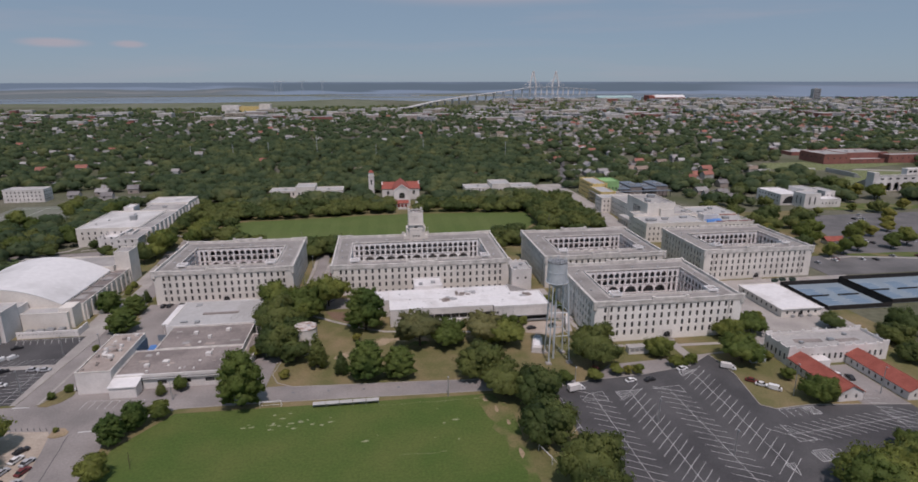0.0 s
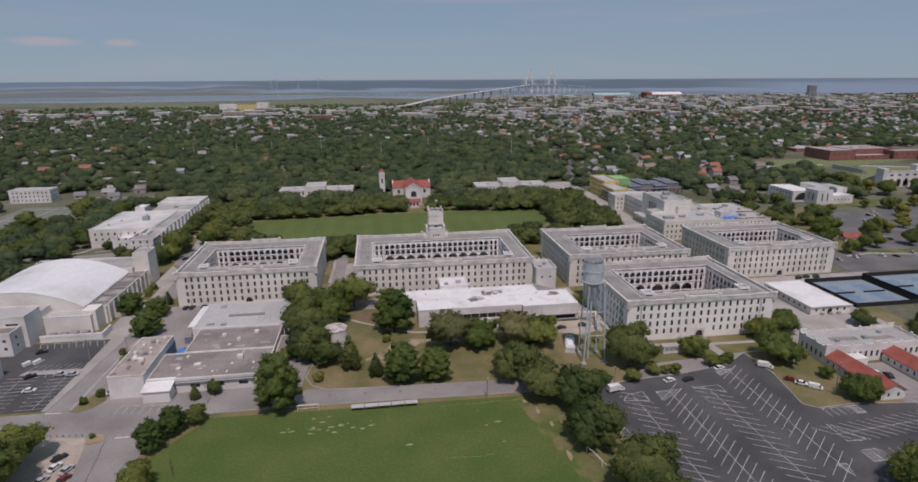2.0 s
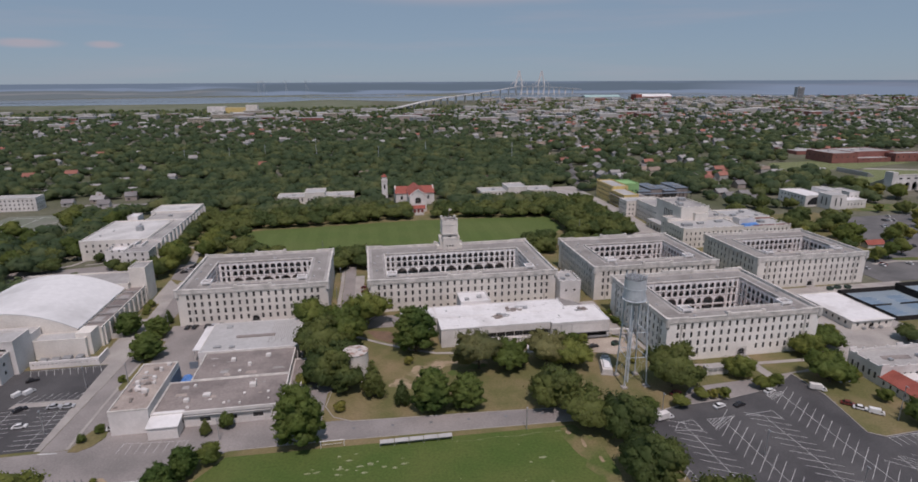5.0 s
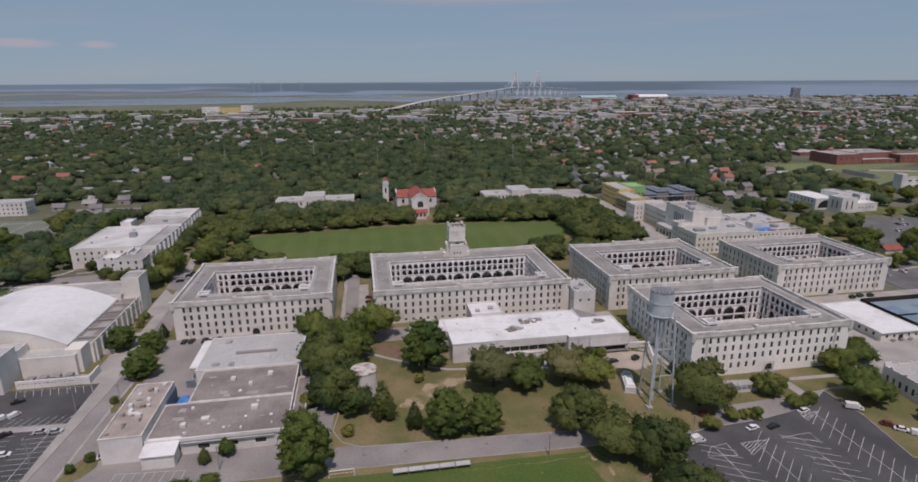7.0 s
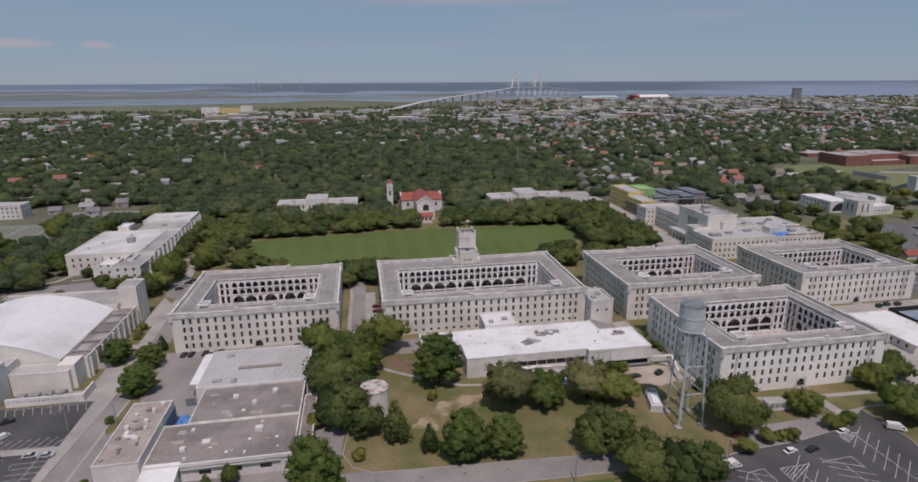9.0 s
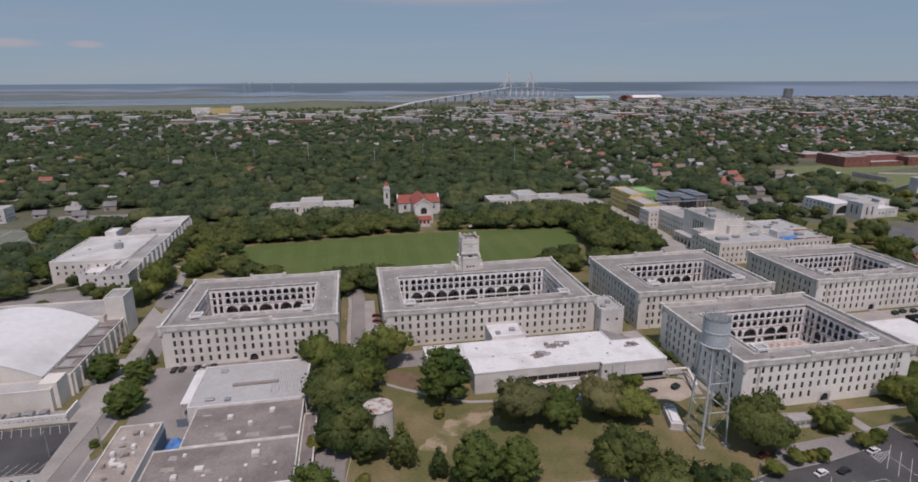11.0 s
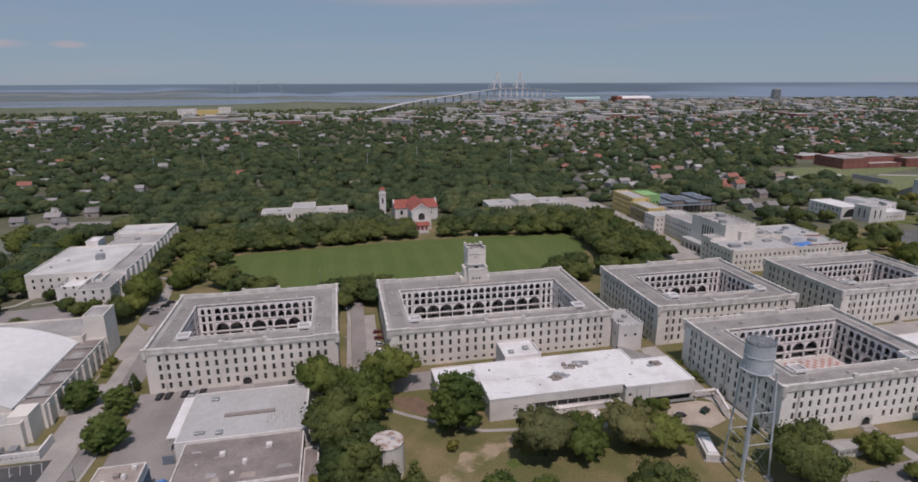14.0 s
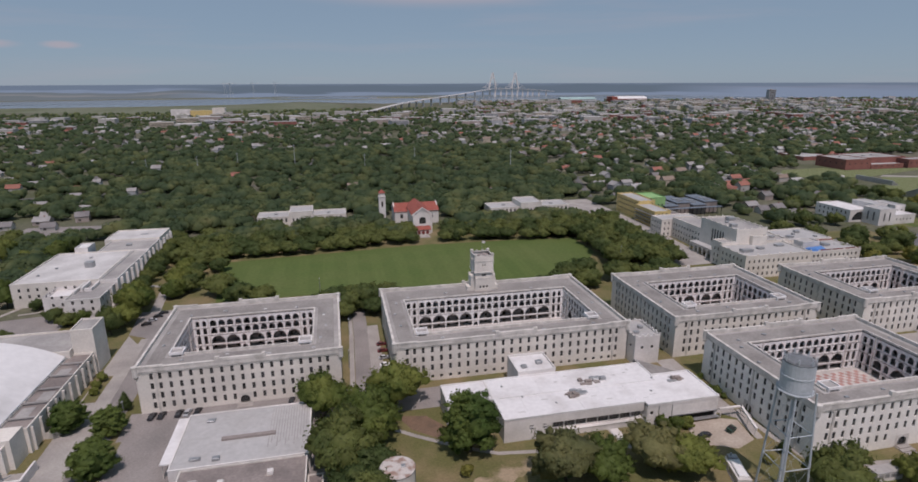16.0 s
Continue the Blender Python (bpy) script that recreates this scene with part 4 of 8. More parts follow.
def dining_hall():
    t = thing("dining_hall", "long low white-roofed dining hall of pale stucco", "hall", (30, -50, 0))
    W, D, H = 76.0, 25.5, 8.7
    # front: plain west part, long window band under a deep eave, plain east block standing proud
    o, u, n, L, rz = side_frame("front", 0, 0, 16.2, D)
    ops = [(8.6, 10.0, 3.6, 5.2), (13.2, 14.6, 3.6, 5.2)]
    part("wall", M().panel(o, u, n, L, 0, H - 0.5, ops, 0.5), STUCCO_WHITE, t)
    put_windows(t, o, u, n, rz, ops, 0.25)
    for i in range(2):
        part("window_shade", M().box(8.7 + 4.6 * i, -0.12, 4.3, 9.9 + 4.6 * i, -0.02, 4.9), ROOF_WHITE, t)
    o, u, n, L, rz = side_frame("front", 16.2, 0.9, 49.0, D)
    ops = [(0.8 + 4.0 * i, 4.55 + 4.0 * i, 2.5, 4.9) for i in range(8)]
    part("wall", M().panel(o, u, n, L, 0, H - 0.5, ops, 0.7), STUCCO_WHITE, t)
    put_windows(t, o, u, n, rz, ops, 0.5, 2)
    part("base_wall", M().box(16.2, -0.4, 0, 49.0, 0.88, 2.0).box(16.2, -0.6, 2.0, 49.0, 0.88, 2.2), STUCCO_WHITE, t)
    part("eave_band", M().box(16.2, -0.14, 5.3, 49.0, 0.88, H - 0.5).box(49.2, -2.12, H - 1.2, W, -2.0, H - 0.5), STUCCO_WHITE, t)
    o, u, n, L, rz = side_frame("front", 49.2, -2.0, W, D)
    ops = [(1.2, 2.4, 4.4, 5.8), (10.5, 26.0, 0.4, 2.9)]
    part("wall", M().panel(o, u, n, L, 0, H - 1.2, ops, 0.6), STUCCO_WHITE, t)
    put_windows(t, o, u, n, rz, ops[:1], 0.25)
    for x in (49.2, W - 0.4):
        part("wall_return", M().box(x, -1.98, 0, x + 0.4, 0.9 if x < 60 else -0.02, H - 1.2), STUCCO_WHITE, t)
    part("dock_recess", M().box(59.7, -1.4, 0.4, 75.2, -1.2, 2.9), DARK, t, "dark loading dock recess")
    part("dock_shelf", M().box(58.5, -3.4, 0.9, W + 0.2, -2.05, 1.2).box(59.0, -2.4, 3.0, W + 0.2, -2.02, 3.3), STEEL, t)
    for x in (53.5, 58.5):
        part("downpipe", M().cyl(x, -2.12, 0, H - 1.2, 0.1, n=8), STEEL, t)
    for o, u, n, L, rz in ((Vector((W, -2, 0)), Vector((0, 1, 0)), Vector((1, 0, 0)), 18.0, 90), (Vector((61, D, 0)), Vector((-1, 0, 0)), Vector((0, 1, 0)), 61.0, 180), (Vector((0, D, 0)), Vector((0, -1, 0)), Vector((-1, 0, 0)), D, 270)):
        op = grid_opens(L, [4.2], 1.4, 1.6, 6, 4) if rz != 90 else []
        part("wall", M().panel(o, u, n, L, 0, H - 0.5, op), STUCCO_WHITE, t)
        put_windows(t, o, u, n, rz, op)
    part("wall", M().box(60.6, 16.0, 0, 61.0, D - 0.02, H - 0.5).box(61.0, 15.6, 0, W - 0.02, 16.0, H - 0.5), STUCCO_WHITE, t)
    part("walk_ramp", M().box(36.5, -8.5, 0.02, 39.5, -0.65, 0.22), STUCCO_WHITE, t)
    part("roof", M().prism([(0.3, 0.3), (49.5, 0.3), (49.5, -1.7), (W - 0.3, -1.7), (W - 0.3, 15.7), (60.7, 15.7), (60.7, D - 0.3), (0.3, D - 0.3)], H - 0.9, H - 0.35), ROOF_WHITE, t, "bright white membrane roof")
    part("roof_edge", M().box(-0.15, -0.15, H - 0.5, 49.2, 0.3, H).box(49.2, -2.15, H - 0.5, W + 0.15, -1.7, H).box(49.2, -1.7, H - 0.5, 49.5, 0.3, H).box(-0.15, D - 0.3, H - 0.5, 61.15, D + 0.15, H).box(-0.15, 0.3, H - 0.5, 0.3, D - 0.3, H).box(W - 0.3, -1.7, H - 0.5, W + 0.15, 15.7, H).box(60.7, 15.7, H - 0.5, W + 0.15, 16.15, H).box(60.7, 16.15, H - 0.5, 61.15, D - 0.3, H), ROOF_WHITE, t)
    g = np.random.default_rng(5)
    for i in range(14):
        x, y = g.uniform(3, 57), g.uniform(2, 23)
        w, d = g.uniform(0.5, 3.0), g.uniform(0.3, 1.0)
        part("roof_patch", M().prism([(x, y), (x + w, y + g.uniform(-0.3, 0.3)), (x + w * g.uniform(0.8, 1), y + d), (x + g.uniform(0, 0.4), y + d)], H - 0.36, H - 0.338), ROOF_MILK, t, "greyish patch on the white roof")
    # a low ridge along the middle of the roof and a seam ahead of it
    part("roof_ridge", M().box(2, 12.6, H - 0.4, 60.5, 13.1, H - 0.12), ROOF_WHITE, t)
    # rear wings and raised block
    block(t, -16, D - 13, -0.2, D, H, STUCCO_WHITE, ROOF_WHITE, par=0.35)
    block(t, 13, D + 0.2, 27.5, D + 13.5, H + 1.6, STUCCO_WHITE, ROOF_WHITE)
    roof_units(t, [(16.5, D + 4, 2.0, 1.6, 1.1), (23, D + 6, 2.2, 1.8, 1.2)], H + 0.9)
    roof_units(t, [(66, 10.5, 3, 1.2, 0.5), (10, 12, 0.6, 0.6, 0.5), (20, 6, 0.5, 0.5, 0.4), (55, 6, 0.6, 0.6, 0.4), (60, 14, 0.6, 0.6, 0.5), (5, 20, 0.6, 0.6, 0.5)], H - 0.35)
    for ux, uy, k in ((26.5, 9.2, 1), (30.0, 10.4, 2), (36.5, 16.2, 3), (39.6, 17.0, 4), (67.5, 12.0, 5)):
        g = np.random.default_rng(k)
        q = M()
        for i in range(7):
            x, y = ux + g.uniform(-3.0, 3.0), uy + g.uniform(-1.4, 1.4)
            q.chamfer_box(x - g.uniform(0.4, 1.3), y - 0.6, H - 0.35, x + g.uniform(0.4, 1.3), y + 0.6, H - 0.35 + g.uniform(0.3, 1.3), 0.06)
        for i in range(4):
            x, y = ux + g.uniform(-2.5, 0), uy + g.uniform(-1.2, 1.2)
            q.beam((x, y, H + 0.1), (x + g.uniform(1.5, 3.0), y + g.uniform(-0.5, 0.5), H + 0.25), 0.12, 6)
        part("roof_plant", q, RUST_PLANT if k % 2 else STEEL, t, "weathered rooftop pipes and fans")
    for i in range(3):
        part("roof_seam", M().box(9 + i * 19, 1.2, H - 0.36, 9.1 + i * 19, 12.4, H - 0.33), ROOF_MILK, t)
    # dark triangular block at the back right and kitchen block
    part("lean_to", M().prism([(61.3, 16.3), (72, 16.3), (68, 22), (61.3, D + 4)], 0, H - 0.6), ROOF_STRIP, t, "dark triangular block behind the dining hall")
    block(t, 67, D + 13, 78, D + 29, 12.5, STUCCO_WHITE, ROOF_PALE, ([7.5], 1.2, 1.2, 4.5, 2.5), merlon=2.6)
    roof_units(t, [(70, D + 18, 2.2, 1.6, 1.0), (74, D + 22, 1.8, 1.8, 1.3)], 11.8)
    part("loading_canopy", M().box(W + 0.2, -3.2, 3.4, W + 9.4, -2.5, 4.0).add([(W + 9.4, -2.5, 4.0), (W + 8.6, -2.5, 4.0), (W + 4.2, -15.6, 4.0), (W + 5.0, -15.6, 4.0), (W + 9.4, -2.5, 3.4), (W + 8.6, -2.5, 3.4), (W + 4.2, -15.6, 3.4), (W + 5.0, -15.6, 3.4)], [(0, 1, 2, 3), (7, 6, 5, 4), (0, 4, 5, 1), (1, 5, 6, 2), (2, 6, 7, 3), (3, 7, 4, 0)]), STUCCO_WHITE, t, "white canopy rail round the loading yard")
    for x, y in ((W + 1, -2.8), (W + 5, -2.8), (W + 8.9, -2.8), (W + 6.9, -9), (W + 4.8, -15)):
        part("canopy_post", M().cyl(x, y, 0, 3.4, 0.13, n=8), TRIM, t)
    return t


dining_hall()


# ---------------------------------------------------------------- service building
def service_building():
    t = thing("service_building", "low white-walled service building with brown gravel roofs", "building", (-87, -94.5, 0))
    block(t, 1.2, 0, 13.5, 33, 9.0, STUCCO_WHITE, ROOF_TAN, par=0.4, trim=TRIM)
    block(t, 13.7, 1.0, 56, 22, 6.0, STUCCO_WHITE, ROOF_DARK, ([2.5], 3.4, 1.7, 8.6, 6), sides=("front",), par=0.35, bars=3, trim=TRIM)
    block(t, 20.8, 22.2, 56, 44, 6.2, STUCCO_WHITE, ROOF_DARK, par=0.35, trim=TRIM)
    block(t, 56.2, 6, 60.5, 38, 3.6, STUCCO_WHITE, ROOF_DARK, par=0.3, trim=TRIM)
    part("canopy", M().box(24, 0.2, 4.3, 52, 0.98, 4.5), ROOF_PALE, t)
    part("fascia", M().box(13.7, 0.6, 5.0, 58, 0.98, 6.15), STUCCO_WHITE, t)
    s = M().box(14.2, -4.8, 0, 23.5, 0.5, 4.4)
    part("shed", s, STUCCO_WHITE, t)
    part("shed_roof", M().add([(13.8, -5.2, 4.3), (23.9, -5.2, 4.3), (23.9, 2.5, 5.6), (13.8, 2.5, 5.6), (13.8, -5.2, 4.6), (23.9, -5.2, 4.6), (23.9, 2.5, 5.9), (13.8, 2.5, 5.9)], [(3, 2, 1, 0), (4, 5, 6, 7), (0, 1, 5, 4), (1, 2, 6, 5), (2, 3, 7, 6), (3, 0, 4, 7)]), ROOF_WHITE, t, "white sloping metal roof")
    block(t, 17.5, 44.2, 56.5, 73, 6.6, STUCCO_WHITE, ROOF_PALE, par=0.25)
    part("side_canopy", M().box(14.0, 49, 5.2, 17.4, 73, 5.6), ROOF_WHITE, t)
    for y in (50, 58, 66, 72):
        part("canopy_post", M().cyl(14.4, y, 0, 5.2, 0.12, n=8), TRIM, t)
    roof_units(t, [(23, 8, 1.6, 1.6, 1.2), (29, 11, 2.4, 1.8, 0.9), (44, 15, 2.2, 1.8, 1.5), (37, 27, 1.0, 1.0, 0.8), (40, 31, 1.2, 1.2, 1.6), (46, 38, 1.6, 1.6, 1.4), (33, 36, 1.6, 1.6, 1.4), (50, 10, 0.8, 0.8, 0.6), (36, 5, 0.7, 0.7, 0.5)], 5.6, STUCCO_WHITE)
    roof_units(t, [(7, 13, 3.2, 1.0, 1.0), (5.5, 14.5, 1.2, 2.2, 1.1), (9, 11.5, 1.8, 1.4, 1.3), (4.4, 18, 1.2, 1.2, 1.3), (9, 21, 1.1, 1.1, 1.2), (9.5, 27, 1.0, 1.0, 1.4), (11, 31, 1.2, 1.0, 1.0), (4.5, 26, 1.0, 1.0, 0.6), (10, 17.5, 0.8, 0.8, 1.0)], 8.6, STUCCO_WHITE)
    roof_units(t, [(24, 48, 3.0, 1.2, 0.7), (30, 47, 2.0, 1.5, 0.9), (25, 68, 2.4, 1.8, 0.6)], 6.4)
    g = np.random.default_rng(11)
    for i in range(26):
        x0, y0, z = ((g.uniform(15, 50), g.uniform(3, 19), 5.65), (g.uniform(22, 50), g.uniform(24, 41), 5.85), (g.uniform(2, 9), g.uniform(2, 29), 8.6))[i % 3]
        w, d = g.uniform(0.8, 5.0), g.uniform(0.6, 2.4)
        part("roof_patch", M().prism([(x0, y0), (x0 + w, y0 + g.uniform(-0.4, 0.4)), (x0 + w * g.uniform(0.7, 1), y0 + d), (x0 + g.uniform(0, 0.6), y0 + d)], z - 0.02, z + 0.02), (ROOF_GREY, ROOF_TAN, ROOF_STRIP)[(i // 3) % 3], t)
    roof_units(t, [(g.uniform(2.5, 12), g.uniform(2, 31), g.uniform(0.5, 1.6), g.uniform(0.5, 1.4), g.uniform(0.4, 1.2)) for i in range(10)], 8.6, RUST_PLANT)
    roof_units(t, [(g.uniform(15, 54), g.uniform(3, 20), g.uniform(0.4, 1.0), g.uniform(0.4, 1.0), g.uniform(0.4, 1.0)) for i in range(8)], 5.6, STUCCO_WHITE)
    part("skylight", M().box(30, 56, 6.35, 46, 57.5, 7.0), ROOF_DARK, t)
    m = M()
    for i in range(14):
        m.box(44 + i * 0.85, 50 + (i % 3) * 2, 6.35, 44.25 + i * 0.85, 72, 6.5)
    part("roof_rib", m, ROOF_GREY, t)
    part("yard_fence", M().box(13.6, 22.4, 0, 13.9, 33, 7.0), BLUE_ROOF, t)
    part("yard_fence", M().box(13.9, 43.4, 0, 17.2, 43.7, 3.0), BLUE_ROOF, t)
    return t


service_building()
tp = thing("tarpaulin", "crumpled blue tarpaulin over stacked goods", "tarpaulin", (-69.8, -65.0, 0.06))
m = M()
for i in range(9):
    for j in range(7):
        m.v.append((i * 0.95 - 3.8, j * 1.1 - 3.3, 0.05 + 4.8 * max(0, math.sin(i * 0.39) * math.sin(j * 0.5)) + 0.25 * math.sin(i * 2.7 + j * 1.9)))
m.f = [(i * 7 + j, (i + 1) * 7 + j, (i + 1) * 7 + j + 1, i * 7 + j + 1) for i in range(8) for j in range(6)]
m.k = [0] * len(m.f)
part("cover", m, BLUE_TARP, tp)


# ---------------------------------------------------------------- gymnasium
def gymnasium():
    t = thing("gymnasium", "large gymnasium with a white barrel-vaulted roof", "gymnasium", (-185, -24, 0))
    W, D = 60.0, 52.0
    m = M()
    n, rise, ze = 24, 9.0, 9.5
    arc = [(W * i / n, ze + rise * (1 - (2 * i / n - 1) ** 2)) for i in range(n + 1)]
    for y0, y1, dz in ((0.4, D - 0.4, 0.0),):
        v = [(x, y0, z) for x, z in arc] + [(x, y1, z) for x, z in arc] + [(x, y0, z - 0.4) for x, z in arc] + [(x, y1, z - 0.4) for x, z in arc]
        k = n + 1
        f = [(i, i + 1, k + i + 1, k + i) for i in range(n)] + [(2 * k + i + 1, 2 * k + i, 3 * k + i, 3 * k + i + 1) for i in range(n)]
        f += [(2 * k + i, 2 * k + i + 1, i + 1, i) for i in range(n)] + [(k + i, k + i + 1, 3 * k + i + 1, 3 * k + i) for i in range(n)]
        m.add(v, f)
    part("vault", m, VAULT, t, "smooth white barrel vault", smooth=False)
    for y in (0.5, D - 0.5):
        g = M().add([(x, y, 0 if j else z) for j in (1, 0) for x, z in arc], [(i, i + 1, n + 1 + i + 1, n + 1 + i) for i in range(n)])
        part("end_wall", g, STUCCO, t)
    # side wing with buttresses and windows
    block(t, W - 0.2, 2, W + 8.5, D + 2.8, 9.0, STUCCO, ROOF_DARK, ([6.2, 2.4], 1.3, 1.8, 4.6, 3), sides=("right", "front"))
    for i in range(10):
        y = 4 + i * 5.5
        part("buttress", M().box(W + 8.5, y - 0.4, 0, W + 9.3, y + 0.4, 8.2), TRIM, t)
    block(t, W + 1.5, D + 3, W + 9.5, D + 15, 19.0, STUCCO, ROOF_GREY, merlon=0)
    block(t, 4, D + 0.2, W + 1.3, D + 22, 11.5, STUCCO, ROOF_GREY)
    # front block and yard wall
    block(t, 46, -8, W + 6, -0.2, 8.6, STUCCO, ROOF_PALE, par=0.4)
    part("front_pier", M().box(W + 1.5, -6, 0, W + 7.5, 1.8, 10.0), STUCCO, t)
    n = 18
    for i in range(n):
        x = W - 12 + i * 26.0 / n
        part("yard_wall", M().box(x, -16.6, 0, x + 26.0 / n, -16.0, 1.5).box(x, -16.6, 2.1, x + 26.0 / n, -16.0, 3.2).box(x, -16.6, 1.5, x + 0.75, -16.0, 2.1), STUCCO_WHITE, t)
    part("yard_wall", M().box(W + 13.4, -15.9, 0, W + 14.0, -7.4, 3.2), STUCCO_WHITE, t)
    part("yard_floor", M().box(W - 12, -15.9, 0.05, W + 13.3, -8.3, 0.12), CONCRETE, t)
    part("entrance_stair", M().box(W + 9.4, 9.0, 0, W + 13.2, 13.5, 1.5).box(W + 9.4, 13.5, 0, W + 13.2, 14.4, 1.0).box(W + 9.4, 14.4, 0, W + 13.2, 15.3, 0.5).box(W + 12.9, 9.0, 1.5, W + 13.2, 13.5, 2.4).box(W + 9.4, 9.0, 1.5, W + 12.9, 9.3, 2.4), TRIM, t)
    for i in range(5):
        part("roof_curb", M().box(W + 0.2, 8 + i * 9.4, 8.9, W + 8.1, 8.5 + i * 9.4, 9.35), ROOF_GREY, t)
    for x, yy in ((W + 3, 13), (W + 5, 23), (W + 3.5, 40)):
        part("roof_patch", M().box(x - 2, yy - 3, 8.3, x + 2, yy + 3, 8.42), ROOF_GREY, t)
    block(t, -10, -20, 45.8, -8.2, 14.5, STUCCO_WHITE, ROOF_PALE, ([10.5], 5.0, 1.6, 9.0, 4.0), sides=("front",), bars=4)
    block(t, -6, -8.0, 45.8, -0.3, 12.0, STUCCO_WHITE, ROOF_PALE)
    q = M()
    for i in range(8):
        q.cyl(W - 10 + i * 2.4, -14.2, 0.07, 2.0 + 0.4 * (i % 3), 0.6, n=10).beam((W - 10 + i * 2.4, -14.2, 1.6), (W - 8 + i * 2.4, -11, 1.6), 0.18, 6)
    part("cooling_plant", q, STEEL, t, "grey tanks and pipes in the yard")
    roof_units(t, [(W - 9, -12, 3, 2.6, 2.2), (W - 5, -11, 3, 2.6, 1.8), (W, -12, 3.2, 2.8, 2.6), (W + 5, -12.2, 2.6, 2.6, 2.8)], 0.07)
    return t


gymnasium()
for x0, y0, x1, y1, h in ((-200, -52.5, -141, -44.4, 10.5), (-190, -84, -135, -70, 8.5)):
    an = thing("annex_building", "plain white flat-roofed annex beside the car park", "building", (x0, y0, 0), "car park annexes")
    block(an, 0, 0, x1 - x0, y1 - y0, h, STUCCO_WHITE, ROOF_DARK, ([h - 3.5, h - 7.0], 1.4, 1.4, 6.0, 2.5), sides=("front", "right"))


# ---------------------------------------------------------------- water tower and tank
def water_tower():
    t = thing("water_tower", "pale blue-grey water tower on four braced legs", "water tower", (96.9, -90.6, 0))
    legs = [(-3.3, -4.3), (5.4, -4.6), (5.4, 4.8), (-2.2, 5.6)]
    zb = 34.2
    for x, y in legs:
        part("leg", M().beam((x, y, 0.5), (x * 0.7, y * 0.7, zb), 0.28, 8), STEEL_PAINT, t)
        part("footing", M().chamfer_box(x - 1.1, y - 1.1, 0, x + 1.1, y + 1.1, 0.7, 0.25), CONCRETE, t)
    at = lambda i, z: Vector((legs[i % 4][0], legs[i % 4][1], 0)) * (1 - 0.3 * z / zb) + Vector((0, 0, z))
    for z in (12.0, 22.0):
        for i in range(4):
            part("strut", M().beam(at(i, z), at(i + 1, z), 0.14, 6), STEEL_PAINT, t)
    for z0, z1 in ((0.8, 12.0), (12.0, 22.0), (22.0, 30.5)):
        for i in range(4):
            part("brace", M().beam(at(i, z0), at(i + 1, z1), 0.03, 4).beam(at(i + 1, z0), at(i, z1), 0.03, 4), STEEL_PAINT, t)
    part("riser", M().cyl(0, 0, 0, zb, 0.4, n=14), STEEL_PAINT, t)
    part("tank", M().cyl(0, 0, zb - 2.4, zb, 1.8, 3.9, 28, cap=False).cyl(0, 0, zb, zb + 8.4, 3.95, n=28, cap=False), STEEL_PAINT, t, smooth=False)
    part("tank_roof", M().cyl(0, 0, zb + 8.1, zb + 8.4, 3.95, n=28).cyl(0, 0, zb + 8.4, zb + 8.7, 3.9, 0.6, 28), STEEL_DARK, t, "dark flat tank roof")
    part("tank_band", M().cyl(0, 0, zb + 4.2, zb + 4.6, 4.07, n=28), STEEL_PAINT, t)
    part("balcony", M().cyl(0, 0, zb - 0.1, zb + 0.15, 4.5, n=28), STEEL_PAINT, t)
    r = M()
    for i in range(28):
        a = 2 * math.pi * i / 28
        p, q = Vector((4.4 * math.cos(a), 4.4 * math.sin(a), zb + 0.15)), Vector((4.4 * math.cos(a + 0.2244), 4.4 * math.sin(a + 0.2244), zb + 1.2))
        r.beam(p, (p.x, p.y, zb + 1.2), 0.04, 4).beam((p.x, p.y, zb + 1.2), q, 0.04, 4)
    part("railing", r, STEEL_PAINT, t)
    for i in range(7):
        a = 2 * math.pi * i / 7 + 0.3
        x, y = 3.8 * math.cos(a), 3.8 * math.sin(a)
        part("antenna", M().box(x - 0.12, y - 0.12, zb + 8.5, x + 0.12, y + 0.12, zb + 9.9), STEEL_PAINT, t)
    for i in range(9):
        d = -3.4 + i * 0.85
        w = math.sqrt(15 - d * d)
        part("grid_bar", M().beam((d, -w, zb + 8.9), (d, w, zb + 8.9), 0.035, 4), STEEL_PAINT, t)
        part("grid_bar", M().beam((-w, d, zb + 8.95), (w, d, zb + 8.95), 0.035, 4), STEEL_PAINT, t)
    return t


water_tower()
tk = thing("storage_tank", "squat round concrete storage tank with a stained top", "tank", (-6.2, -69.0, 0))
part("shell", M().cyl(0, 0, 0, 11.0, 4.7, n=32), STUCCO, tk)
part("lid", M().cyl(0, 0, 11.0, 11.25, 4.9, n=32).cyl(0, 0, 11.25, 11.5, 4.8, 0.5, 32), RUST, tk, "stained and peeling lid")
part("hatch", M().chamfer_box(1.0, -0.6, 11.3, 2.2, 0.6, 11.8, 0.05), STEEL, tk)
part("ladder", M().box(4.75, -0.3, 0.2, 4.9, -0.22, 11.8).box(4.75, 0.22, 0.2, 4.9, 0.3, 11.8), STEEL, tk)


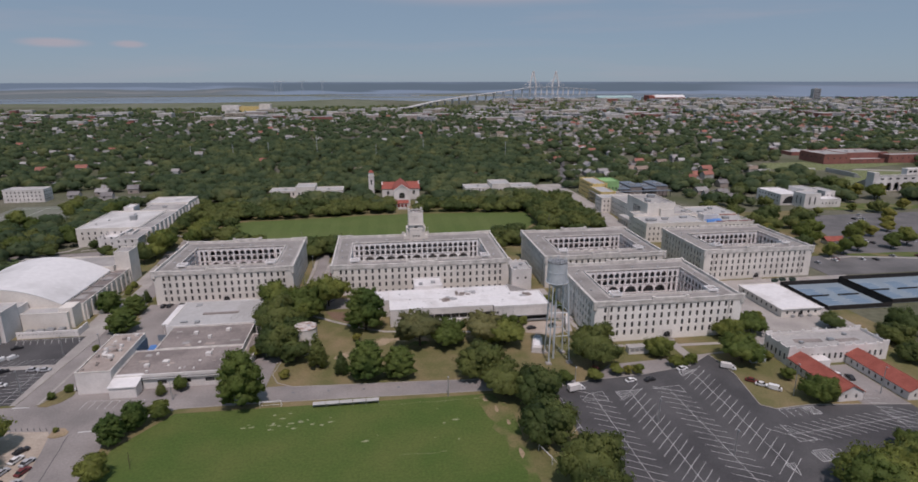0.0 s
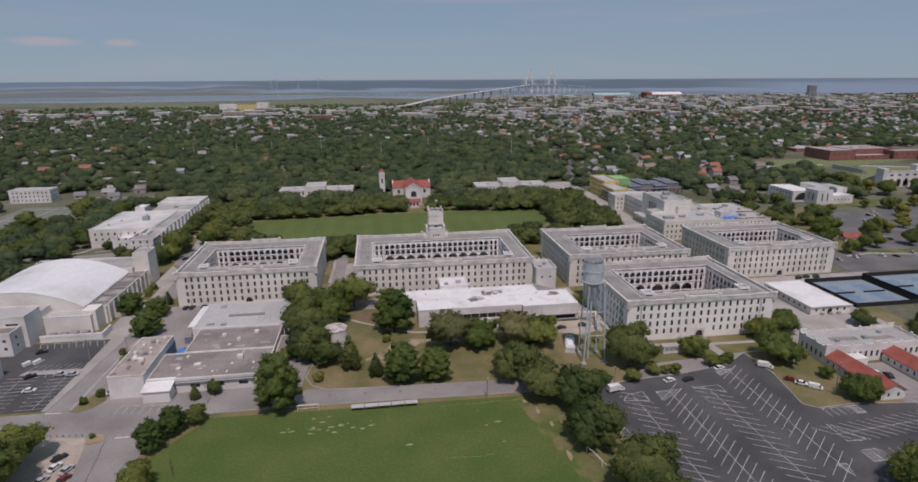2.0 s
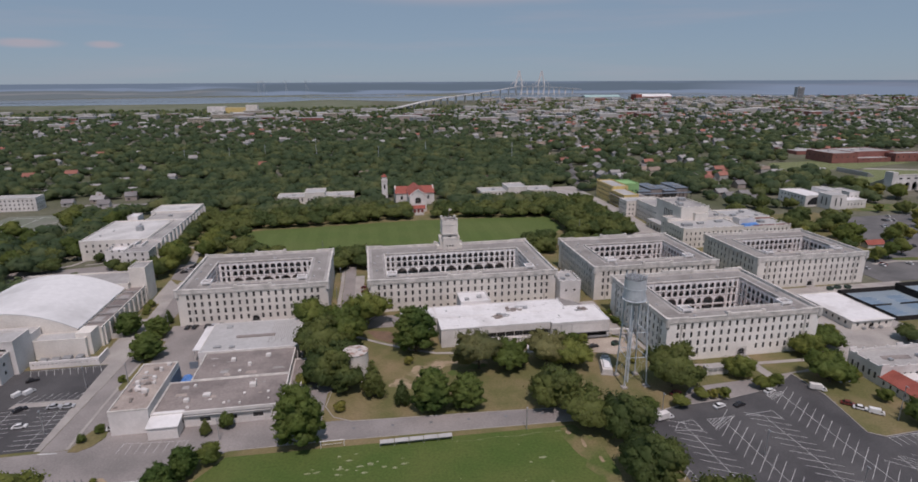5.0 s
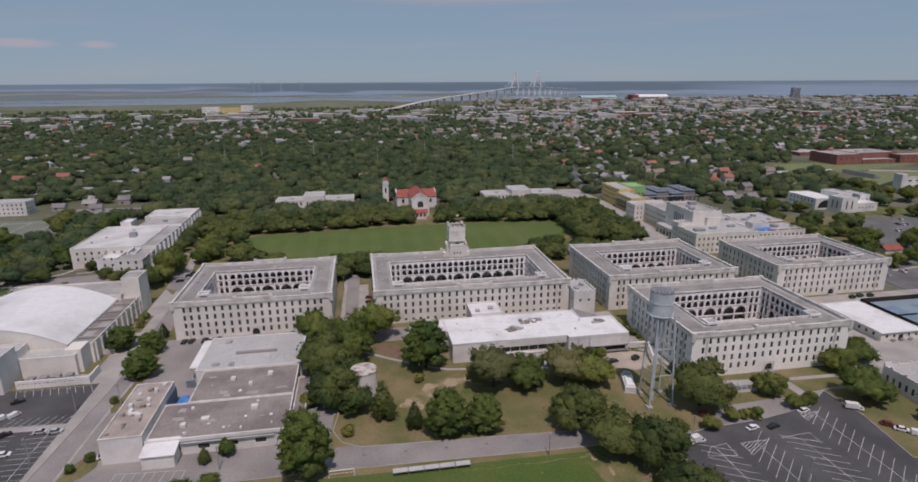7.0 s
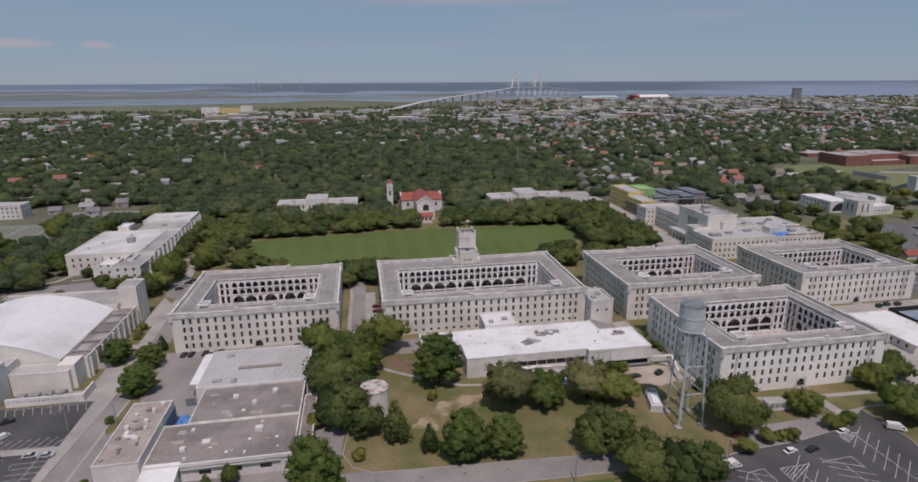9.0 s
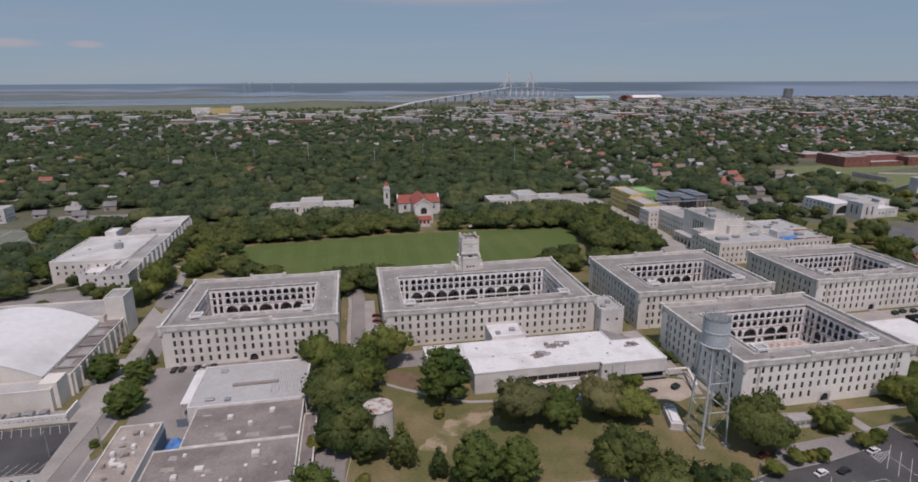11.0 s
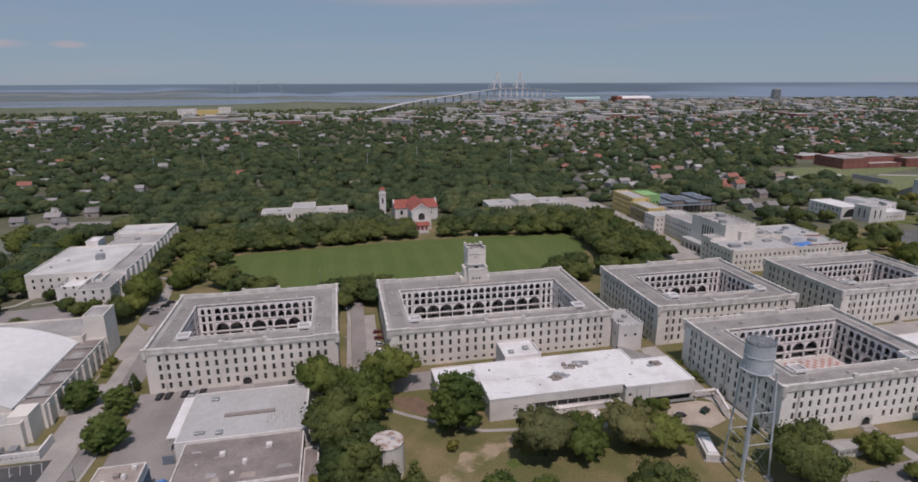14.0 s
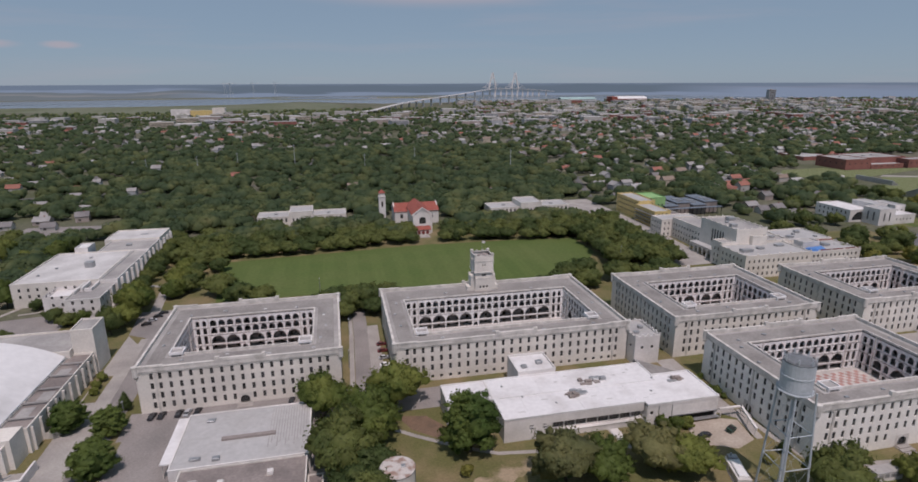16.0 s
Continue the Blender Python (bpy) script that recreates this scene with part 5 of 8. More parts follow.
# ---------------------------------------------------------------- other campus buildings
def hall_long():
    t = thing("long_hall", "long pale academic hall with stepped flat roofs", "hall", (-187, 78, 0))
    w = ([9.6, 6.0], 1.2, 1.8, 4.2, 3)
    block(t, 3, 36, 44, 92, 13.2, STUCCO, ROOF_MILK, w)
    block(t, 44.2, 36.2, 53, 92, 12.6, STUCCO_WHITE, ROOF_GREY, w)
    block(t, 37.2, 11, 53, 36.0, 11.4, STUCCO_WHITE, ROOF_GREY, w)
    block(t, 24, 20, 37.0, 35.8, 9.2, STUCCO_WHITE, ROOF_WHITE, w)
    block(t, 24, 92.2, 53, 116, 13.0, STUCCO_WHITE, ROOF_GREY, w)
    block(t, 20, 116.2, 53, 142, 14.0, STUCCO, ROOF_MILK, w)
    block(t, 12, 92.2, 19, 104, 16.0, STUCCO_WHITE, ROOF_WHITE)
    roof_units(t, [(31, 62, 4.0, 4.0, 3.2), (10, 50, 1, 1, 0.8), (25, 80, 1.4, 1.4, 0.8), (38, 105, 3, 2, 1.2), (40, 130, 4, 2, 1.2), (14, 62, 1.2, 1.2, 0.8)], 12.5)
    for x0, y0, x1, y1, h in ((37.6, 20, 38.6, 35, 1.6), (39.8, 24, 41.0, 35, 2.2), (41.6, 24, 45.0, 25, 1.6), (44.0, 25.2, 45.0, 35, 1.6)):
        part("roof_upstand", M().chamfer_box(x0, y0, 10.7, x1, y1, 10.7 + h, 0.08), STUCCO_WHITE, t)
    for i in range(15):
        y = 40 + i * 8.2
        part("pier", M().box(53.0, y - 16, 0, 54.4, y - 14.8, 12.0), STUCCO_WHITE, t)
    return t


def chapel():
    t = thing("chapel", "white chapel with a red tile roof and a bell tower", "church", (27.5, 248, 0))
    W, D = 36.0, 26.0
    for sd in ("front", "right", "back", "left"):
        o, u, n, L, rz = side_frame(sd, 0, 0, W, D)
        op = [(4.5, 6.7, 5.0, 8.6), (L - 6.7, L - 4.5, 5.0, 8.6)] if sd == "front" else grid_opens(L, [5.5], 1.6, 4, 6, 3)
        part("wall", M().panel(o, u, n, L, 0, 11.0, op), STUCCO_WHITE, t)
        put_windows(t, o, u, n, rz, op)
    part("roof", M().gable(0, 0, W, D, 10.6, 15.2, "x", 0.5, 0.3), RED_ROOF, t, "red clay tile roof")
    for x in (-0.4, W - 0.5):
        part("gable_wall", M().add([(x, 0, 10), (x, D, 10), (x, D / 2, 16.2), (x + 0.9, 0, 10), (x + 0.9, D, 10), (x + 0.9, D / 2, 16.2)], [(0, 2, 1), (3, 4, 5), (0, 3, 5, 2), (1, 2, 5, 4)]), STUCCO_WHITE, t)
    # nave front
    f, w0, w1, ze, zr = -31.0, 10.5, 25.5, 13.5, 18.6
    m = M().panel(Vector((w0, f, 0)), Vector((1, 0, 0)), Vector((0, -1, 0)), w1 - w0, 0, ze, [(4.8, 10.2, 7.4, 12.6)], 0.5)
    m.add([(w0, f, ze), (w1, f, ze), (18, f, zr + 0.6)], [(0, 1, 2)])
    m.add([(w0, f, 0), (w0, 0, 0), (w0, 0, ze), (w0, f, ze)], [(3, 2, 1, 0)]).add([(w1, f, 0), (w1, 0, 0), (w1, 0, ze), (w1, f, ze)], [(0, 1, 2, 3)])
    part("nave_front", m, STUCCO_WHITE, t)
    part("nave_roof", M().gable(w0, f + 0.6, w1, 13, ze - 0.3, zr, "y", 0.2, 0.3), RED_ROOF, t)
    part("rose_window", window_mesh(5.4, 5.2, 4), None, t, at=pose(18, f + 0.3, 7.4))
    for x in (w0 + 0.2, w1 - 1.4):
        part("front_pier", M().box(x, f - 0.8, 0, x + 1.2, f, ze + 1.0), STUCCO_WHITE, t)
    part("porch", M().box(12.5, f - 3.6, 0, 23.5, f - 0.1, 3.6), STUCCO_WHITE, t)
    part("porch_roof", M().add([(12, f - 4.1, 3.6), (24, f - 4.1, 3.6), (24, f - 0.1, 5.8), (12, f - 0.1, 5.8), (12, f - 4.1, 3.4), (24, f - 4.1, 3.4)], [(0, 1, 2, 3), (4, 5, 1, 0)]), RED_ROOF, t)
    for i in range(3):
        part("door", M().box(13.6 + i * 3.2, f - 3.72, 0, 15.8 + i * 3.2, f - 3.6, 2.9), DOOR_RED, t)
    part("walk", M().box(14, f - 14, 0.04, 22, f - 4.2, 0.14), CONCRETE, t)
    b = M().box(-12.6, -3, 0, -7.4, 2.2, 24.0).box(-12.9, -3.3, 24.0, -7.1, 2.5, 24.5).box(-12.2, -2.6, 24.5, -7.8, 1.8, 27.2)
    part("bell_tower", b, STUCCO_WHITE, t)
    part("tower_cap", M().add([(-12.6, -3, 27.2), (-7.4, -3, 27.2), (-7.4, 2.2, 27.2), (-12.6, 2.2, 27.2), (-10, -0.4, 30.0)], [(0, 1, 4), (1, 2, 4), (2, 3, 4), (3, 0, 4), (3, 2, 1, 0)]), RED_ROOF, t, "small red tiled tower cap")
    for z, e in ((8.0, 2.0), (16.0, 4.4)):
        part("belfry_opening", M().box(-10.7, -3.08, z, -9.3, -2.9, z + e), DARK, t)
    # white parapet along the nave gable and an arched hood over the great window
    for sx in (-1, 1):
        part("gable_coping", M().add([(18, f - 0.35, zr + 0.5), (18 + sx * 8.4, f - 0.35, ze - 0.1), (18 + sx * 8.4, f - 0.35, ze + 1.0), (18, f - 0.35, zr + 1.7), (18, f + 0.7, zr + 0.5), (18 + sx * 8.4, f + 0.7, ze - 0.1), (18 + sx * 8.4, f + 0.7, ze + 1.0), (18, f + 0.7, zr + 1.7)], [(0, 1, 2, 3), (7, 6, 5, 4), (3, 2, 6, 7), (1, 5, 6, 2), (0, 4, 5, 1)]), STUCCO_WHITE, t)
    hood = M().arch((0, f - 0.02, 0), (1, 0, 0), (0, -1, 0), 14.6, 21.4, 7.0, 13.4, 15.5, 20.5, 7.4, 12.9, 0.4, 10)
    part("window_hood", hood, STUCCO_WHITE, t)
    return t


def low_hall(x, y, W, D, label, name="library"):
    t = thing(name, label, "hall", (x, y, 0))
    w = ([5.4], 1.4, 3.2, 3.6, 3)
    block(t, 0, 4, W, D, 8.6, STUCCO, ROOF_PALE, w)
    block(t, W * 0.36, 1, W * 0.62, D, 12.6, STUCCO, ROOF_PALE, ([5.0], 1.3, 4.6, 3.0, 3))
    roof_units(t, [(W * 0.2, D * 0.6, 3, 2, 1.2), (W * 0.8, D * 0.5, 3, 2, 1.2)], 7.9)
    return t


def admin_hall():
    t = thing("admin_hall", "battlemented administration hall with stepped pale wings", "hall", (203, 74, 0))
    w = ([10.2, 6.2, 2.4], 1.1, 1.9, 3.3, 2.2)
    block(t, 10, -4, 55, 20, 14.0, STUCCO, ROOF_PALE, w, merlon=7.4)
    block(t, 12, 20.2, 21.3, 30, 15.2, STUCCO, ROOF_GREY, w)
    block(t, 21.5, 20.2, 43, 56, 23.0, STUCCO, ROOF_GREY, ([14], 1.4, 8.5, 2.6, 12.0), sides=("left",), merlon=5.2)
    block(t, 31, 17, 41, 21.0, 19.0, STUCCO, ROOF_PALE, z0=13.3)
    block(t, 22.5, 56.2, 40, 91, 15.0, STUCCO, ROOF_GREY, w)
    block(t, 14, 91.2, 46, 106, 13.4, STUCCO, ROOF_PALE, w)
    block(t, 55.2, 0, 95, 22, 12.2, STUCCO, ROOF_PALE, ([9.2, 5.6, 2.2], 1.2, 1.8, 3.1, 2.0), merlon=9.0)
    block(t, 43.2, 22.2, 62, 50, 14.2, STUCCO, ROOF_GREY, ([9], 1.3, 1.8, 3.6, 3), merlon=8)
    block(t, 62.2, 22.2, 95, 48, 13.2, STUCCO, ROOF_PALE, ([9], 1.3, 1.8, 3.6, 3))
    block(t, 60, 8, 72, 16, 16.0, STUCCO_WHITE, ROOF_PALE, z0=11.5)
    for x, y, ww, dd, h in ((18, 6, 7, 4, 1.8), (30, 9, 4, 3, 1.4), (46, 12, 5, 3, 1.2), (80, 12, 4, 4, 1.6)):
        roof_units(t, [(x, y, ww, dd, h), (x + 4, y + 3, 1.2, 1.0, 0.9)], 13.3 if x < 55 else 11.5)
    roof_units(t, [(26, 30, 4, 3, 2.0), (36, 46, 5, 4, 2.2), (29, 40, 2, 2, 1.2)], 22.3)
    roof_units(t, [(50, 40, 6, 4, 2.0), (56, 30, 3, 2, 1.2)], 13.5)
    roof_units(t, [(70, 30, 4, 3, 1.4), (84, 40, 3, 3, 1.6), (88, 28, 2, 2, 1.0), (78, 36, 2, 1.5, 1.0)], 12.5)
    part("roof_rail", M().box(66, 0.6, 12.2, 94, 0.7, 13.0).box(66, 20, 12.2, 94, 20.1, 13.0), BRICK, t)
    a = M()
    for i in range(7):
        a.arch((15.5, 30 + i * 4.6, 0), (0, -1, 0), (-1, 0, 0), 0, 4.6, 0, 6.0, 0.6, 4.0, 0, 5.0, 1.0)
    part("portico", a, STUCCO, t)
    part("portico_roof", M().box(15.3, 25.4, 6.0, 21.4, 57.8, 6.4), ROOF_PALE, t)
    part("tarp", M().add([(60, 2.2, 11.55), (73, 2.0, 11.55), (73.5, 7.5, 11.6), (60.2, 7.6, 11.6), (61, 3.0, 13.2), (71, 2.8, 12.6), (72, 6.6, 13.4), (61.5, 6.8, 12.8)], [(4, 5, 6, 7), (0, 1, 5, 4), (1, 2, 6, 5), (2, 3, 7, 6), (3, 0, 4, 7)]), BLUE_TARP, t, "blue roof tarpaulin")
    return t


def site_building():
    t = thing("unfinished_building", "half-built block sheathed in yellow and green panels", "building", (226, 190, 0))
    block(t, 0, 0, 14, 30, 13.5, YELLOW, ROOF_PALE, ([10.6, 7.0, 3.4], 1.6, 1.8, 3.4, 2.0))
    block(t, 3, 30.2, 18, 68, 15.5, YELLOW, ROOF_PALE, ([12.6, 8.6, 4.6], 1.6, 1.8, 3.4, 2.0), merlon=4)
    block(t, 18.2, 40, 34, 62, 16.0, GREEN_SHEET, GREEN_SHEET, ([9.0, 5.4], 1.6, 1.8, 3.4, 2.0))
    block(t, 14.2, 4, 30, 30, 8.0, STUCCO, ROOF_DARK, ([5.0], 1.6, 1.8, 3.4, 2.0))
    sc = M()
    for i in range(12):
        sc.beam((-1.2, i * 2.6, 0), (-1.2, i * 2.6, 11.5), 0.06, 4)
    for z in (2.5, 5.0, 7.5, 10.0):
        sc.box(-1.5, 0, z, -0.1, 29, z + 0.08)
    part("scaffold", sc, STEEL, t, "steel scaffold with planks")
    b = thing("blue_roofed_block", "dark framed block with a blue-grey roof", "building", (258, 226, 0))
    for i in range(4):
        x, h = i * 13.5, 8.0 + 1.6 * (i % 2)
        part("wall", M().box(x + 0.5, 0.5 + 4 * (i % 2), 0, x + 13.2, 30 + 4 * (i % 2), h), ROOF_DARK, b)
        part("roof_deck", M().chamfer_box(x, 4 * (i % 2), h, x + 13.4, 30.5 + 4 * (i % 2), h + 0.6, 0.2), BLUE_ROOF, b, "blue-grey roof deck")
        part("roof_frame", M().box(x + 2, 8, h + 0.6, x + 8, 9, h + 1.8), STEEL, b)
        part("roof_frame", M().box(x + 4, 16, h + 0.6, x + 11, 20, h + 1.4), STEEL, b)
    for i in range(14):
        part("post", M().box(1 + i * 4, -3.0, 0, 1.4 + i * 4, -2.6, 6.2), DARK, b)
    part("porch_roof", M().box(0, -3.4, 6.2, 54, 0.2, 6.6), BLUE_ROOF, b)
    return t


def modern_hall():
    t = thing("modern_hall", "angular white modern hall with a great arched window", "hall", (392, 149, 0))
    t.scale = (0.86, 0.86, 0.86)
    w = ([8.5, 4.0], 1.6, 2.4, 5.0, 3)
    block(t, 0, 26, 26, 66, 12.0, STUCCO_WHITE, ROOF_WHITE, w, sides=("left",))
    block(t, 14, 8, 32, 25.8, 15.5, STUCCO_WHITE, ROOF_PALE, ([8.0], 1.6, 8.0, 6.0, 4))
    block(t, 26.2, 26, 42, 50, 16.5, STUCCO_WHITE, ROOF_PALE, ([9], 1.6, 5.0, 5.0, 3))
    block(t, 32.2, 10, 58, 25.8, 9.0, STUCCO_WHITE, ROOF_WHITE, ([4.5], 1.2, 2.0, 4.0, 3))
    block(t, 52, 26, 64, 50, 14.0, STUCCO_WHITE, ROOF_PALE, w)
    part("great_window", M().add([(6 + 9 * math.cos(math.pi * (1 - i / 12)) + 6, 25.8, 2 + 8 * math.sin(math.pi * i / 12)) for i in range(13)], [tuple(range(13))]), GLASS, t)
    return t


def stadium():
    t = thing("stadium_stand", "pale concrete stadium stand with a row of arches", "stadium", (537, 220, 0))
    for i in range(11):
        part("arch", M().arch((i * 9.0, 0, 0), (1, 0, 0), (0, -1, 0), 0, 9, 0, 16, 1.6, 7.4, 0, 9.0, 1.5), STUCCO_WHITE, t)
        part("slot", M().box(i * 9.0 + 2.6, -0.06, 12.0, i * 9.0 + 6.4, 0.0, 13.6), GLASS, t)
    part("coping", M().box(0, -0.3, 16.0, 99, 1.6, 16.8), TRIM, t)
    part("stand", M().add([(0, 1.6, 15), (99, 1.6, 15), (99, 30, 2), (0, 30, 2), (0, 1.6, 0), (99, 1.6, 0), (99, 30, 0), (0, 30, 0)], [(0, 1, 2, 3), (4, 7, 6, 5), (0, 3, 7, 4), (1, 5, 6, 2), (3, 2, 6, 7)]), CONCRETE, t)
    part("end_tower", M().box(-6, -0.5, 0, -0.2, 9, 19.5), STUCCO_WHITE, t)
    part("end_wall", M().add([(-0.9, 9.2, 0), (-0.9, 30, 0), (-0.9, 30, 3), (-0.9, 9.2, 13), (-0.2, 9.2, 0), (-0.2, 30, 0), (-0.2, 30, 3), (-0.2, 9.2, 13)], [(3, 2, 1, 0), (4, 5, 6, 7), (2, 3, 7, 6), (0, 3, 7, 4), (1, 2, 6, 5)]), STEEL, t, "grey end wall")
    part("press_box", M().chamfer_box(34, 2, 15.5, 78, 9, 22.5, 0.15), STUCCO_WHITE, t)
    for i in range(8):
        part("window", M().box(36 + i * 5.2, 1.9, 18.5, 39.6 + i * 5.2, 2.05, 20.6), GLASS, t)
    slab("stadium_field", [(520, 234), (604, 234), (700, 326), (668, 354), (627, 352), (556, 288)], 0.05, THIN_TURF, "pale green stadium field", "field")
    slab("school_lawn", [(512, 386), (551, 358), (622, 358), (740, 392), (740, 402), (630, 404), (618, 430), (552, 426)], 0.05, THIN_TURF, "broad pale lawn before the brick school", "lawn")
    slab("running_track", [(626, 353.5), (700, 328), (708, 332), (640, 362)], 0.06, CONCRETE, "pale running track beside the field", "road")
    bl = thing("bleachers", "grey stepped bleachers beside the stadium field", "bleachers", (592, 300, 0), "", 90)
    for i in range(6):
        part("tier", M().box(0, i * 1.6, 0, 46, i * 1.6 + 1.55, 0.8 + 0.9 * i), STEEL, bl)
    lw = thing("low_stand", "low cream wall beside the school lawn", "wall", (548, 354, 0))
    part("wall", M().chamfer_box(0, 0, 0, 27, 3, 3.2, 0.1), STUCCO_WHITE, lw)
    return t


def brick_works():
    t = thing("brick_school", "broad red brick school with flat roofs", "school", (630, 407, 0))
    block(t, 0, 0, 40, 48, 13.5, BRICK, ROOF_GREY, ([7.5], 1.8, 2, 9, 4))
    block(t, 40.2, -1, 92, 14, 6.0, BRICK, ROOF_PALE, ([3.5], 1.8, 2, 9, 4))
    block(t, 40.2, 14.2, 110, 60, 13.0, BRICK, ROOF_GREY)
    block(t, 96, -4, 230, 14, 11.5, BRICK, ROOF_GREY, ([6.5], 1.8, 2, 9, 4))
    block(t, 20, 90, 70, 140, 5.5, BRICK, ROOF_PALE)
    roof_units(t, [(20, 30, 3, 3, 1.5), (62, 34, 4, 3, 1.6), (82, 40, 3, 3, 1.4)], 12.2)
    return t


hall_long()
chapel()
low_hall(-81, 258, 70, 24, "pale library half hidden by trees")
low_hall(110, 250, 72, 26, "pale low academic hall beyond the parade ground", "academic_hall")
admin_hall()
site_building()
modern_hall()
stadium()
brick_works()


# ---------------------------------------------------------------- right-hand cottages, sheds, courts
def workshop():
    t = thing("workshop", "white battlemented workshop with tall windows", "building", (189, -110, 0))
    block(t, 0, 0, 45, 15, 7.6, STUCCO_WHITE, ROOF_GREY, ([3.2], 1.1, 2.6, 2.6, 2), merlon=5.6, par=1.1)
    for x in (0, 21.5, 42):
        part("parapet_step", M().box(x, -0.12, 7.6, x + 3.0, 0.36, 8.7).box(x, 14.7, 7.6, x + 3.0, 15.1, 8.7), STUCCO_WHITE, t)
    part("roof_stain_sheet", M().prism([(8, 7), (20, 6), (21, 9), (9, 10)], 6.49, 6.54).prism([(27, 5), (37, 5.5), (36, 8), (26, 8)], 6.49, 6.54), ROOF_DARK, t, "dark patched roofing")
    roof_units(t, [(10, 6, 1.4, 1.4, 1.0), (24, 7, 2.4, 1.8, 1.1), (34, 11, 1.4, 1.4, 0.9)], 6.5)
    part("portico", M().box(9, -5, 0, 15, -0.2, 4.2), STUCCO_WHITE, t)


def cottage(x, y, L, label):
    t = thing("cottage", label, "cottage", (x, y, 0), "red-roofed cottages")
    W, h, r = 9.6, 3.6, 6.1
    for sd in ("front", "right", "back", "left"):
        o, u, n, Ls, rz = side_frame(sd, 0, 0, W, L)
        op = grid_opens(Ls, [1.9], 0.9, 1.5, 2.9 if sd in ("left", "right") else 4.0, 1.6)
        part("wall", M().panel(o, u, n, Ls, 0, h, op, 0.25), STUCCO_WHITE, t)
        put_windows(t, o, u, n, rz, op, 0.15)
    for y in (0, L):
        part("gable", M().add([(0, y, h), (W, y, h), (W / 2, y, r)], [(0, 1, 2)]), STUCCO_WHITE, t)
    part("roof", M().gable(0, 0, W, L, h, r, "y", 0.45, 0.22), RED_ROOF, t, "red clay tile roof")
    rt = M()
    sl = (r - h) / (W / 2)
    for i in range(int(L / 0.9)):
        for sx in (-1, 1):
            yy = i * 0.9
            rt.beam((W / 2, yy, r + 0.24), (W / 2 + sx * (W / 2 + 0.4), yy, h - 0.4 * sl + 0.24), 0.07, 4)
    part("tile_rib", rt, RED_ROOF, t)


workshop()
cottage(189.2, -137.0, 27.5, "white cottage with a red tile roof beside the car park")
cottage(214.8, -139.5, 29.0, "white cottage with a red tile roof beside a paved yard")
sh = thing("equipment_shed", "long shed with a bright white flat roof", "shed", (219.6, -64.8, 0))
block(sh, 0, 0, 21.4, 34.5, 4.5, STUCCO, ROOF_WHITE, ([2.3], 1.3, 1.5, 3.8, 2.2), sides=("front", "left"), par=0.25)
part("eave", M().box(-0.7, -0.7, 4.1, 22.1, -0.1, 4.5).box(-0.7, -0.1, 4.1, -0.1, 34.6, 4.5), ROOF_WHITE, sh)
part("door", M().box(9.2, -0.12, 0, 11.4, -0.02, 2.5), DARK, sh)
for k in range(3):
    part("wall_unit", M().chamfer_box(5.0 + 4.5 * k, -1.4, 0, 6.6 + 4.5 * k, -0.3, 1.2, 0.08), STEEL, sh)


def tennis(x0, y0, nx, ny):
    t = thing("tennis_court", "blue hard tennis courts behind a dark mesh fence", "tennis court", (x0, y0, 0))
    cw, cl = 18.0, 36.0
    part("apron", M().box(0, 0, -0.05, nx * cw, ny * cl, 0.06), TENNIS_OUT, t)
    for i in range(nx):
        for j in range(ny):
            ox, oy = i * cw + 3.5, j * cl + 6
            part("court", M().box(ox, oy, 0.06, ox + 10.97, oy + 23.77, 0.075), TENNIS, t)
            ln = M()
            for a in (0, 1.37, 9.55, 10.92):
                ln.box(ox + a, oy, 0.075, ox + a + 0.1, oy + 23.77, 0.085)
            for b in (0, 5.5, 18.2, 23.67):
                ln.box(ox, oy + b, 0.076, ox + 10.97, oy + b + 0.1, 0.086)
            part("court_line", ln, PAINT, t)
            part("net", M().box(ox - 0.9, oy + 11.8, 0.1, ox + 11.9, oy + 11.86, 1.0), DARK, t)
    for a, b, c, d in ((0, 0, nx * cw, 0.08), (0, ny * cl, nx * cw, ny * cl + 0.08), (0, 0, 0.08, ny * cl), (nx * cw, 0, nx * cw + 0.08, ny * cl)):
        part("fence_screen", M().box(a, b, 0.1, c, d, 2.5), DARK, t)


tennis(249, -60, 2, 1)
tennis(289, -56, 3, 1)


# ---------------------------------------------------------------- trees
rng = np.random.default_rng(7)


def lobe(c, r, sub, seed, rough=0.22):
    """A lumpy closed clump of foliage round c with radii r."""
    bm = bmesh.new()
    bmesh.ops.create_icosphere(bm, subdivisions=sub, radius=1.0)
    out, fs = [], [tuple(v.index for v in f.verts) for f in bm.faces]
    for v in bm.verts:
        p = v.co.copy()
        k = 1 + rough * noise.noise(p * 2.1 + Vector((seed * 3.7, seed * 1.3, 0))) + rough * 0.7 * noise.noise(p * 5.0 + Vector((0, seed, 0)))
        out.append((c[0] + p.x * r[0] * k, c[1] + p.y * r[1] * k, c[2] + p.z * r[2] * k))
    bm.free()
    return out, fs


